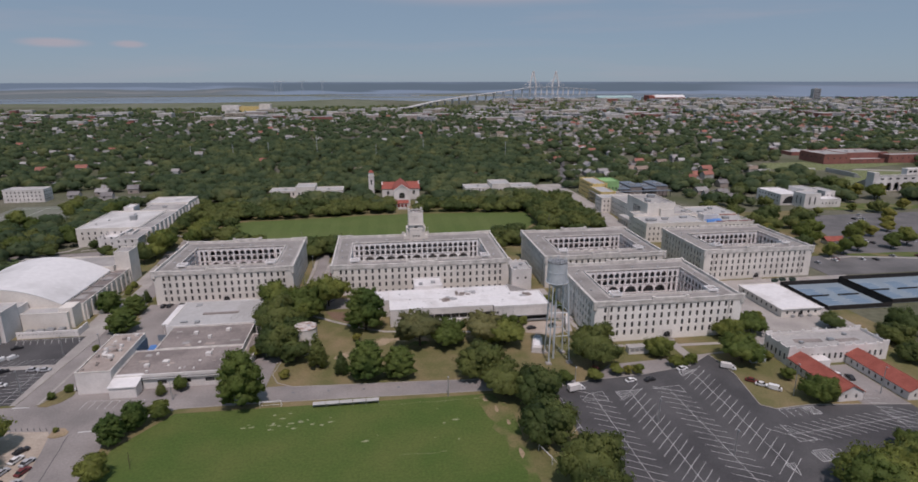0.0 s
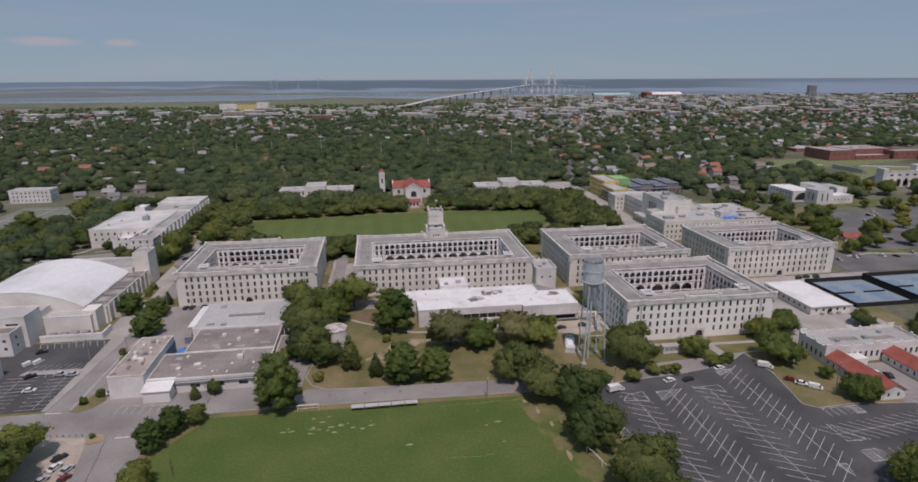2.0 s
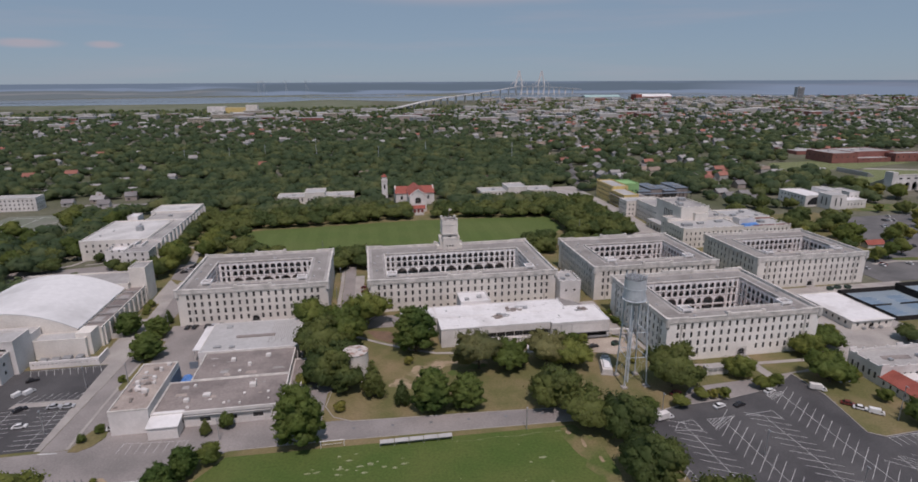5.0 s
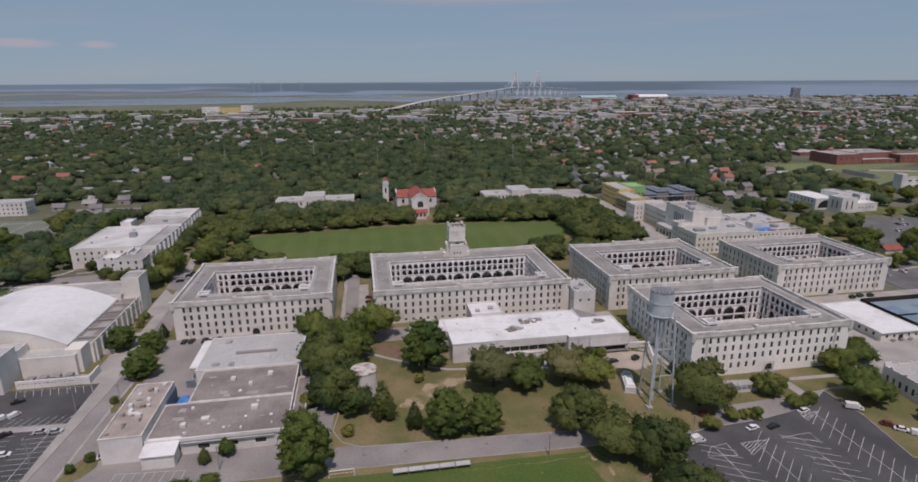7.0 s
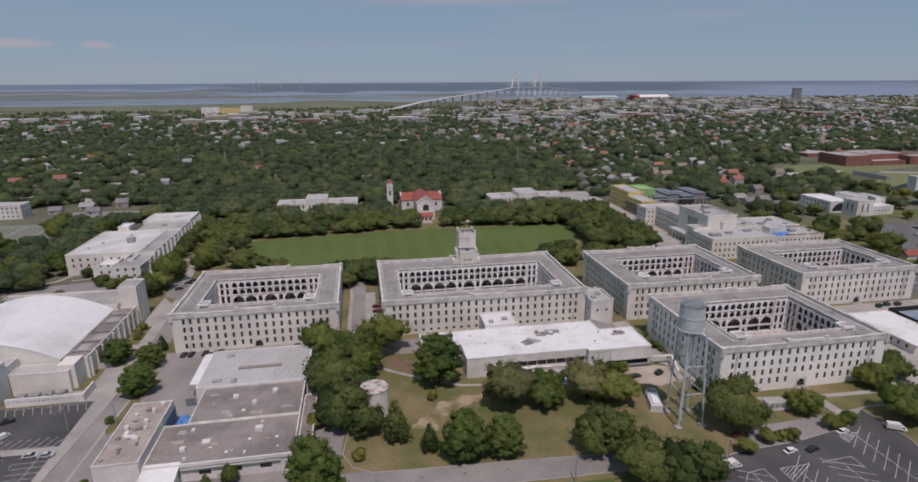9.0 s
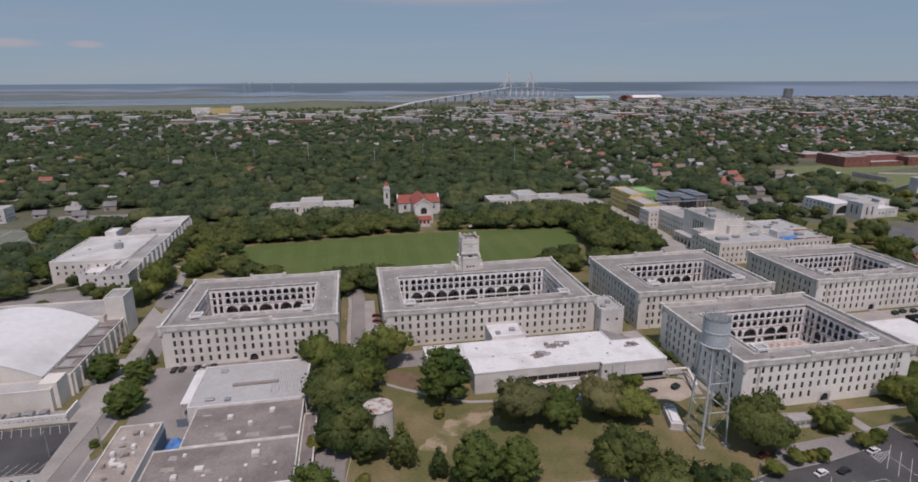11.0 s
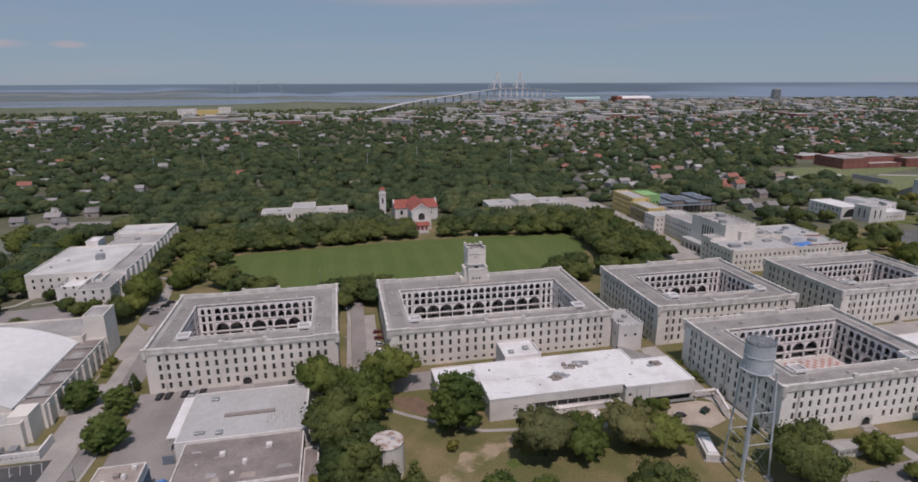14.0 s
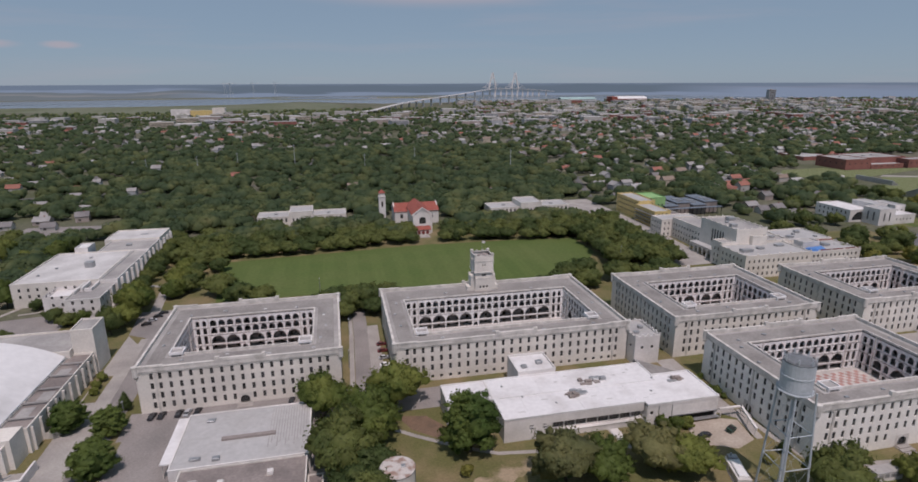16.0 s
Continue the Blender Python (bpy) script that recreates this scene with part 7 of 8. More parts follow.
for k in range(900):
    y = TOWN.uniform(240, 1500)
    x = TOWN.uniform(-0.75, 1.05) * (y + 300)
    dens = 0.8 if x > 200 + 0.1 * y else (0.25 if x < -180 - 0.1 * y else (0.03 if y < 850 else 0.6))
    if TOWN.uniform() > dens or not clear_at(x, y, 12) or near_house(x, y, 13) or on_street(x, y, 14):
        continue
    if len(HOUSES) > 248:
        break
    HOUSES.append((x, y))
    copy_thing(HT[k % 9], pose(x - 6, y - 4, -0.12, 0, 0, TOWN.choice([0, 90, 180, 8, 96]) + 6))
for i in range(9):
    x, y = 250 + (i * 37) % 200, 300 + i * 31
    HT[i].matrix_basis = pose(x, y, -0.12, 0, 0, 12)
    HOUSES.append((x, y))

def city_block(i, W, D, H, wall, roof):
    t = thing("city_building", ["pale flat-roofed city building", "brown brick city building", "grey flat-roofed city building"][i % 3], "building", (0, 0, -80), "city buildings")
    part("wall", M().box(0, 0, 0, W, D, H), wall, t)
    part("roof", M().box(-0.3, -0.3, H, W + 0.3, D + 0.3, H + 0.8).box(W * 0.3, D * 0.3, H + 0.8, W * 0.5, D * 0.6, H + 3.2), roof, t)
    for z in np.arange(2.4, H - 1.2, 3.6):
        part("window_band", M().box(0.8, -0.08, z, W - 0.8, 0.1, z + 1.4), GLASS, t)
    return t


CB = [city_block(i, 24 + 11 * (i % 4), 16 + 7 * (i % 3), 5 + 4.2 * (i % 4), [SIDING[0], BRICK, SIDING[1], SIDING[2]][i % 4], [ROOF_MILK, ROOF_PALE, ROOF_GREY][i % 3]) for i in range(8)]
spots = []
for k in range(600):
    y = TOWN.uniform(1150, 2950)
    x = TOWN.uniform(-0.6, 1.0) * (y + 330)
    if TOWN.uniform() > (0.75 if x > 0.1 * y else 0.35) * min(1, (y - 1000) / 900) or len(spots) > 200 or (x < 0.22 * y and y > 1930):
        continue
    spots.append((x, y))
for k, (x, y) in enumerate(spots):
    m = pose(x, y, -0.2, 0, 0, TOWN.choice([0, 8, 90, 15]))
    if k < 8:
        CB[k].matrix_basis = m
    else:
        copy_thing(CB[k % 8], m)

R3 = np.random.default_rng(33)
for nm, lab, wallm, roofm, n0 in (("distant_houses", "many small distant pale houses among trees", SIDING[0], SHINGLE[2], 1150), ("distant_houses", "many small distant grey-roofed houses", SIDING[1], SHINGLE[1], 1350), ("distant_houses", "distant red-roofed houses among trees", SIDING[2], SHINGLE[3], 260)):
    m = M()
    for k in range(n0 * 2):
        y = R3.uniform(330, 2700)
        x = R3.uniform(-0.7, 1.35) * (y + 300)
        d = 0.85 if x > 190 + 0.12 * y else (0.38 if x < -160 - 0.1 * y else (0.02 if y < 760 else (0.3 if y < 950 else 0.75)))
        if R3.uniform() > d or not clear_at(x, y, 12) or near_house(x, y, 11) or on_street(x + 5, y + 4, 13) or (x < 0.22 * y and y > 1930):
            continue
        if noise.noise(Vector((x * 0.006, y * 0.003, 3.1))) < (-0.25 if x > 190 + 0.12 * y else -0.05) + R3.uniform(-0.15, 0.15):
            continue
        w, dd, h = R3.uniform(7, 12.5), R3.uniform(6, 9.5), R3.uniform(3.2, 6.2)
        m.box(x, y, -0.2, x + w, y + dd, h, 0)
        m.gable(x, y, x + w, y + dd, h, h + R3.uniform(1.6, 3.2), "x" if R3.uniform() < 0.6 else "y", 0.4, 0.2, 1)
        if y < 1700:
            HOUSES.append((x + w / 2, y + dd / 2))
    tagged(new(nm, mesh(nm, m, [wallm, roofm])), lab, "houses", "", "stuff")
m = M()
for k in range(640):
    y = R3.uniform(1300, 3000)
    x = R3.uniform(-0.6, 1.2) * (y + 330)
    if R3.uniform() > 0.62 or (x < 0.22 * y and y > 1930):
        continue
    w, dd, h = R3.uniform(20, 70), R3.uniform(14, 40), R3.uniform(5, 15)
    q = int(R3.choice((0, 0, 0, 1, 1, 2)))
    m.box(x, y, -0.2, x + w, y + dd, h, q).box(x - 0.3, y - 0.3, h, x + w + 0.3, y + dd + 0.3, h + 0.9, 3 if R3.uniform() < 0.6 else 4)
tagged(new("distant_blocks", mesh("distant_blocks", m, [SIDING[0], SIDING[3], BRICK, ROOF_MILK, ROOF_PALE])), "many low flat-roofed distant city blocks", "buildings", "", "stuff")


T1 = [woods_template(31 + i, 130, 1, 6) for i in range(6)]
T2 = [woods_template(51 + i, 26, 1, 3) for i in range(5)]
T3 = [woods_template(71 + i, 0, 1, 1) for i in range(4)]
near, mid, far = [], [], []
for k in range(9000):
    y = TOWN.uniform(-60, 760)
    x = TOWN.uniform(-0.95, 1.25) * (y + 330)
    d = 1.0 if -200 - 0.12 * y < x < 190 + 0.1 * y else 0.6
    if TOWN.uniform() > d or not clear_at(x, y, 4) or near_house(x, y, 8.5) or on_street(x, y, 3.0):
        continue
    near.append((x, y, TOWN.uniform(6.4, 11.6), -0.3))
for k in range(7000):
    y = TOWN.uniform(740, 1750)
    x = TOWN.uniform(-0.85, 1.25) * (y + 330)
    d = 0.95 if x < 0.25 * y else 0.6
    if TOWN.uniform() > d or near_house(x, y, 8) or not clear_at(x, y, 4) or on_street(x, y, 3.0):
        continue
    mid.append((x, y, TOWN.uniform(6.0, 11.5), -0.3))
for k in range(8500):
    y = TOWN.uniform(1700, 3000)
    x = TOWN.uniform(-0.85, 1.2) * (y + 330)
    if TOWN.uniform() > (0.8 if x < 0.2 * y else 0.55) or (x < 0.22 * y and y > 2250 + 0.1 * x):
        continue
    far.append((x, y, TOWN.uniform(5.0, 10.0), -1.0))
for i in range(26):
    plant(["belt2", "belt", "round"][i % 3], -205 - (i * 17) % 60, 60 + (i * 29) % 190, 5.5 + (i * 7) % 4, 1.0)
for i, (x, y, r) in enumerate([(-157, 92, 4.5), (-148, 84, 4.5), (-140, 82, 4.5), (-168, 70, 4), (-171, 110, 4.2), (-188, 116, 6), (-192, 92, 6), (-200, 112, 7), (-214, 98, 7), (-176, 58, 4), (-150, 60, 4), (-196, 128, 7), (-198, 150, 7.5), (-202, 172, 7), (-196, 196, 8), (-200, 222, 8)]):
    plant(["belt2", "belt", "round"][i % 3], x, y, r, 1.05)
belt = []
while len(belt) < 330:
    x, y = TOWN.uniform(-128, 182), TOWN.uniform(212, 335)
    if not (34 < x < 62 and y < 250) and not (-130 < x < -108 and y < 262) and all(not (a - 5 < x < e + 5 and q - 3 < y < f + 4) for a, q, e, f in ((14, 230, 72, 282), (-86, 256, -8, 287), (102, 250, 180, 281))):
        belt.append((x, y, TOWN.uniform(5.5, 8.6), -0.2))
woods("campus_woods", "dense dark green oaks behind the parade ground", belt, T1, LEAF_FAR)
woods("town_trees", "dense green town trees among the houses", near[:4600], T1, LEAF_FAR)
woods("distant_woods", "distant green tree canopy over the town", mid, T2, LEAF_FAR)
woods("far_woods", "far tree canopy with haze in its leaf colour", far, T3, LEAF_FAR)


# ---------------------------------------------------------------- river, marsh, far shore, bridge
slab("river", [(-4000, 3160), (-2187, 2960), (-1490, 2860), (-858, 2900), (-460, 3060), (-200, 3400), (-20, 3200), (250, 2950), (1000, 3080), (1180, 3230), (1440, 3500), (1500, 2900), (1800, 2780), (2400, 3000), (2900, 2560), (3600, 2100), (4300, 1500), (4600, 2200), (3400, 3300), (2000, 4150), (0, 4590), (-2500, 3850), (-3600, 3100)], 0.1, WATER, "broad grey-blue river", "river", 0.1)
slab("marsh", [(-3100, 2700), (-1500, 2500), (-700, 2150), (-40, 2050), (60, 2700), (-25, 3100), (-220, 3340), (-460, 3000), (-858, 2840), (-1490, 2800), (-2187, 2900), (-3100, 2900)], 0.05, MARSH, "flat green salt marsh beside the river", "marsh", 0.1)
slab("marsh", [(-1700, 4200), (-900, 4150), (-380, 4150), (-230, 4350), (-700, 4400), (-1700, 4250)], 0.2, MARSH, "flat green salt marsh island in the river", "marsh", 0.1)
slab("marsh", [(300, 4000), (900, 3850), (1120, 4000), (700, 4350), (350, 4350)], 0.2, MARSH, "flat green salt marsh island under the bridge", "marsh", 0.1)
slab("marsh", [(-430, 3820), (-60, 3700), (420, 3560), (430, 3620), (-20, 3840), (-400, 3960)], 0.2, MARSH, "flat green salt marsh island in the river", "marsh", 0.1)
slab("sand_bar", [(250, 4040), (640, 3960), (1040, 4060), (1040, 4110), (640, 4030), (260, 4110)], 0.25, SAND, "long pale sand bar across the river", "sand bar", 0.1)
# backdrop glows by itself; distance haze is painted into its bluish colours
BACK = bpy.data.materials.new("glowing far shore with painted haze")
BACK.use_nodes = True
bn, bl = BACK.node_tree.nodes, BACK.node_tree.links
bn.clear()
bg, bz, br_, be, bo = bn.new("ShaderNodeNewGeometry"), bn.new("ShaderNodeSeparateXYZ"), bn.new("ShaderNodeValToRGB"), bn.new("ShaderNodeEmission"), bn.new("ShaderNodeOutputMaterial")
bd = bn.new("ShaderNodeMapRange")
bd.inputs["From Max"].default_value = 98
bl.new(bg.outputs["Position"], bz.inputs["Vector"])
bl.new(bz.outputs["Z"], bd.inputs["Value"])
FAR_WATER, FAR_WOODS, FAR_HAZE = (0.180, 0.248, 0.320, 1), (0.104, 0.150, 0.184, 1), (0.132, 0.188, 0.240, 1)
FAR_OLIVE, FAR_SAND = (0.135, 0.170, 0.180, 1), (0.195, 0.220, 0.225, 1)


def far_bands(node, bands):
    """Level bands of the far shore, haze mixed into their colours, from the foot of the backdrop up."""
    el = node.color_ramp.elements
    el[0].position, el[0].color = bands[0]
    el[1].position, el[1].color = bands[-1]
    for p, k in bands[1:-1]:
        el.new(p).color = k


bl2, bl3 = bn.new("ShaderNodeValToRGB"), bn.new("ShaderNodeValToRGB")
far_bands(br_, [(0.0, FAR_OLIVE), (0.24, FAR_OLIVE), (0.30, FAR_SAND), (0.40, FAR_OLIVE), (0.48, FAR_OLIVE), (0.54, FAR_WATER), (0.60, FAR_WATER), (0.67, FAR_HAZE), (1.0, FAR_HAZE)])
far_bands(bl2, [(0.0, FAR_OLIVE), (0.10, FAR_WATER), (0.26, FAR_WATER), (0.34, FAR_WOODS), (0.80, FAR_WOODS), (1.0, FAR_HAZE)])
far_bands(bl3, [(0.0, FAR_WATER), (0.55, FAR_WATER), (0.74, (0.165, 0.215, 0.270, 1)), (0.82, FAR_HAZE), (1.0, FAR_HAZE)])
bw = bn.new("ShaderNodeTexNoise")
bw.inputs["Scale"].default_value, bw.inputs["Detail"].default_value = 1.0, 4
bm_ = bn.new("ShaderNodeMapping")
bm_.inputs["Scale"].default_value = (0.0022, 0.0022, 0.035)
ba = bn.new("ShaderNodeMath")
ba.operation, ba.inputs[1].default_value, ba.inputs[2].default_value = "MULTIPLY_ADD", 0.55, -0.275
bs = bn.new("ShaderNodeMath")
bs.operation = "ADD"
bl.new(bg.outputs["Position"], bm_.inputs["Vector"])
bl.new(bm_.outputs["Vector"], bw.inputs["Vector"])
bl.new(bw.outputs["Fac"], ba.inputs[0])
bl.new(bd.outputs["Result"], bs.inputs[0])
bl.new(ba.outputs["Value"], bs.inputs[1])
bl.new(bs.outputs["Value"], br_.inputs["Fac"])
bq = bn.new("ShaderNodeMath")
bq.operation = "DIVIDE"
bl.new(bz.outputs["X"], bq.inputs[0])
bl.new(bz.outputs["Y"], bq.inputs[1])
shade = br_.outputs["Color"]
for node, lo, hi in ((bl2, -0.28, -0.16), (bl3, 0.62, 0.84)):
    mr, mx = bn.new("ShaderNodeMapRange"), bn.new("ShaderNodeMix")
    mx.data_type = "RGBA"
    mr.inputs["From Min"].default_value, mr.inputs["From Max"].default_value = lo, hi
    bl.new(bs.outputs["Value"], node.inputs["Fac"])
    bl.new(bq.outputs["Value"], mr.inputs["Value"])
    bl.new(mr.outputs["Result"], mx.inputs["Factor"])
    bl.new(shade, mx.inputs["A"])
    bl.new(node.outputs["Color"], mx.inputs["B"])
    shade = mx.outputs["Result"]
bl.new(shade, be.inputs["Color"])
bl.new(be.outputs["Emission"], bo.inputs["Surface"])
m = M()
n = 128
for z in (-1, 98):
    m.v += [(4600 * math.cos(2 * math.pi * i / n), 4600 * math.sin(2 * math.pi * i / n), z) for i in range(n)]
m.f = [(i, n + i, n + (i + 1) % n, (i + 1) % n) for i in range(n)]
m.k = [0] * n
tagged(new("backdrop", mesh("backdrop", m, BACK)), "glowing far shore backdrop with painted haze", "backdrop", "", "structure")


def bridge():
    t = thing("cable_stayed_bridge", "white cable-stayed bridge with two diamond towers", "bridge", (0, 0, 0))
    a, b = Vector((1215, 4180, 0)), Vector((1400, 4190, 0))
    pts = []
    ctrl = [Vector((38, 1896, 0)), Vector((142, 1996, 0)), Vector((259, 2269, 0)), Vector((427, 2537, 0)), Vector((698, 3011, 0)), a, b, Vector((1575, 4205, 0)), Vector((1850, 4290, 0))]
    hts = [6, 12, 22, 34, 46, 60, 60, 50, 30]
    for i in range(len(ctrl) - 1):
        for k in range(8):
            f = k / 8
            p = ctrl[i].lerp(ctrl[i + 1], f)
            pts.append((p.x, p.y, hts[i] * (1 - f) + hts[i + 1] * f))
    d = M()
    for p, q in zip(pts, pts[1:]):
        p, q = Vector(p), Vector(q)
        s = Vector((q.y - p.y, p.x - q.x, 0)).normalized() * 11
        d.add([p - s, p + s, q + s, q - s, *(x - Vector((0, 0, 3)) for x in (p - s, p + s, q + s, q - s))], [(0, 1, 2, 3), (4, 7, 6, 5), (0, 4, 5, 1), (1, 5, 6, 2), (2, 6, 7, 3), (3, 7, 4, 0)])
    part("deck", d, ROOF_MILK, t)
    for i, p in enumerate(pts[3:-4]):
        if i % 2 == 0:
            part("pier", M().box(p[0] - 5, p[1] - 1.6, -1, p[0] + 5, p[1] + 1.6, p[2] - 3), STUCCO_WHITE, t)
    for c in (a, b):
        w = M()
        for sx in (-1, 1):
            w.beam(c + Vector((sx * 16, 0, 0)), c + Vector((sx * 28, 0, 62)), 5.5, 6)
            w.beam(c + Vector((sx * 28, 0, 62)), c + Vector((sx * 3, 0, 178)), 5.0, 6, r1=4.0)
        part("pylon", w, STUCCO_WHITE, t)
        cb = M()
        for k in range(1, 9):
            for s in (-1, 1):
                q = c + (b - a) * (s * k / 17.0)
                cb.beam(c + Vector((0, 0, 176 - k * 5)), q + Vector((0, 0, 60)), 0.5, 4)
        part("stay_cable", cb, STUCCO_WHITE, t)
    return t


bridge()
COURT_GREEN = mat("worn green practice court", (0.150, 0.170, 0.125), 0.9, 0.12, 0.05, 0.5, 0, (0.19, 0.19, 0.165))
slab("school_field", [(-306, 158), (-243, 164), (-236, 222), (-254, 262), (-306, 262)], 0.0, COURT_GREEN, "worn green practice court among trees", "court")
m = M()
for x in (-296, -276, -256):
    m.box(x, 170, 0.0, x + 0.5, 255, 0.02)
for y in (172, 212, 252):
    m.box(-296, y, 0.0, -256, y + 0.5, 0.024)
tagged(new("court_lines", mesh("court_lines", m, PAINT)), "white lines of the practice court", "court marking", "", "structure")
ap = thing("apartment_house", "white three-storey apartment house", "apartment house", (-330, 284, 0), "apartment houses")
block(ap, 0, 0, 36, 15, 12.5, STUCCO_WHITE, ROOF_PALE, ([9.6, 6.2, 2.6], 1.3, 1.6, 3.6, 2.0), sides=("front", "right"))
slab("school_yard", [(-262, 264), (-196, 268), (-200, 300), (-262, 304)], 0.02, ASPHALT_OLD, "pale paved yard with parked cars and sheds", "yard")
for k, x, y, rz in ((0, -281, 298, 4), (7, -232, 316, 10), (0, -246, 288, 6), (3, -262, 312, 0)):
    copy_thing(HT[k], pose(x, y, 0, 0, 0, rz))
for k, x, y, rz in ((0, 344, 214, 5), (7, 357, 211, 5), (0, 358, 196, 8), (3, 346, 232, 5), (6, 397, 334, 6), (8, 398, 309, 12), (6, 362, 300, 90), (8, 420, 351, 4), (8, 366, 425, 6), (6, 372, 405, 4), (6, 384, 322, 6), (8, 412, 322, 6)):
    copy_thing(HT[k], pose(x, y, 0, 0, 0, rz))
pk = thing("yellow_block", "long yellow and white apartment block", "apartment house", (-540, 1890, 0))
block(pk, 0, 0, 60, 30, 26, STUCCO_WHITE, ROOF_PALE)
block(pk, 60.2, 2, 130, 30, 22, YELLOW, ROOF_PALE)
block(pk, 130.2, 0, 170, 30, 30, STUCCO, ROOF_PALE)
hang = thing("terminal_building", "long white waterfront hall with a red roof end", "building", (1494, 2745, 0))
part("wall", M().box(0, 0, 0, 210, 60, 18), STUCCO_WHITE, hang)
part("roof", M().gable(30, 0, 210, 60, 18, 30, "x", 2, 2), ROOF_WHITE, hang)
part("end_block", M().box(-2, -4, 0, 30, 64, 30), RED_ROOF, hang, "red painted end block")
part("fascia", M().box(30, -3, 14, 210, -2.2, 18), RED_ROOF, hang)
TEAL = mat("pale teal metal roof", (0.33, 0.47, 0.46), 0.6, 0.06, 0.02, 0.1, 0)
th = thing("waterfront_hall", "long pale hall with a teal metal roof", "building", (1222, 2806, 0))
part("wall", M().box(0, 0, 0, 205, 50, 17), STUCCO_WHITE, th)
part("roof", M().gable(0, 0, 205, 50, 17, 26, "x", 2, 1.5), TEAL, th, "pale teal metal roof")
part("side_wing", M().box(20, -26, 0, 215, -2, 11), SIDING[1], th)
for x, y in ((-781, 4400), (-740, 4405), (-582, 4420), (-430, 4440)):
    cr = thing("dock_crane", "tall slender dock crane far across the water", "crane", (x, y, 0), "dock cranes")
    part("mast", M().beam((0, 0, 0), (0, 0, 122), 1.0, 6).beam((18, 0, 0), (8, 0, 104), 0.7, 6), STEEL_PAINT, cr)
    part("boom", M().beam((-30, 0, 102), (45, 0, 106), 1.0, 6).beam((0, 0, 122), (40, 0, 106), 0.5, 4), STEEL_PAINT, cr)
tw = thing("apartment_tower", "lone pale apartment tower far off", "building", (2374, 2608, 0))
part("wall", M().box(0, 0, 0, 42, 25, 62), SIDING[1], tw)
part("roof", M().box(-1, -1, 62, 43, 26, 64).box(15, 8, 64, 26, 18, 68), ROOF_PALE, tw)
for z in range(3, 60, 4):
    part("window_band", M().box(2, -0.2, z, 40, 0.1, z + 1.8), GLASS, tw)


# ---------------------------------------------------------------- car park lines
def stall_row(x0, y0, x1, y1, n, length, lean, side=0, label="white painted parking stall lines"):
    """A long line with short stall lines from it; lean: degrees of the stall lines from square."""
    m = M()
    a, b = Vector((x0, y0, 0)), Vector((x1, y1, 0))
    u = (b - a).normalized()
    s = Vector((-u.y, u.x, 0))
    w = 0.07

    def line(p, q):
        d = (q - p).normalized()
        e = Vector((-d.y, d.x, 0)) * w
        m.add([tuple(c + Vector((0, 0, 0.105))) for c in (p - e, p + e, q + e, q - e)] + [tuple(c + Vector((0, 0, 0.092))) for c in (p - e, p + e, q + e, q - e)], [(3, 2, 1, 0), (0, 1, 5, 4), (1, 2, 6, 5), (2, 3, 7, 6), (3, 0, 4, 7)])

    line(a, b)
    for i in range(n + 1):
        p = a + (b - a) * (i / n)
        for sg in ((side,) if side else (-1, 1)):
            d = (s * sg * math.cos(radians(lean)) + u * math.sin(radians(lean)) * sg).normalized()
            line(p, p + d * length / math.cos(radians(lean)))
    return tagged(new("stall_lines", mesh("stall_lines", m, PAINT)), label, "road marking", "", "structure")


stall_row(148.4, -109.8, 147.6, -169.0, 16, 5.7, -40)
stall_row(132.9, -120.7, 134.4, -214, 26, 5.4, 30)
stall_row(117.5, -120.0, 118.2, -214, 26, 5.7, -42)
stall_row(103.0, -119.8, 104.6, -214, 26, 5.2, 30)
stall_row(158.0, -152.7, 212, -148.0, 15, 5.0, -44)
stall_row(90.6, -120, 92.6, -150, 8, 4.2, -40, -1)
stall_row(-110.4, -97.5, -110.5, -73.2, 9, 5.8, 0)
stall_row(-126.4, -97.5, -126.5, -73.2, 9, 5.8, 0)
stall_row(-136, -42.3, -110, -42.3, 9, 5.0, -25, -1)
stall_row(-128, -67.6, -109, -67.8, 7, 5.0, 20, 1)
stall_row(-80, -99.8, -60, -101.6, 7, 5.4, 0, -1)
stall_row(164.5, -138.7, 178, -138.2, 5, 4.6, 0, -1)
stall_row(158.9, -166.6, 172, -166.2, 4, 5.0, 0, 1)
stall_row(200.5, -160, 200.5, -118, 14, 5.0, 12, -1)


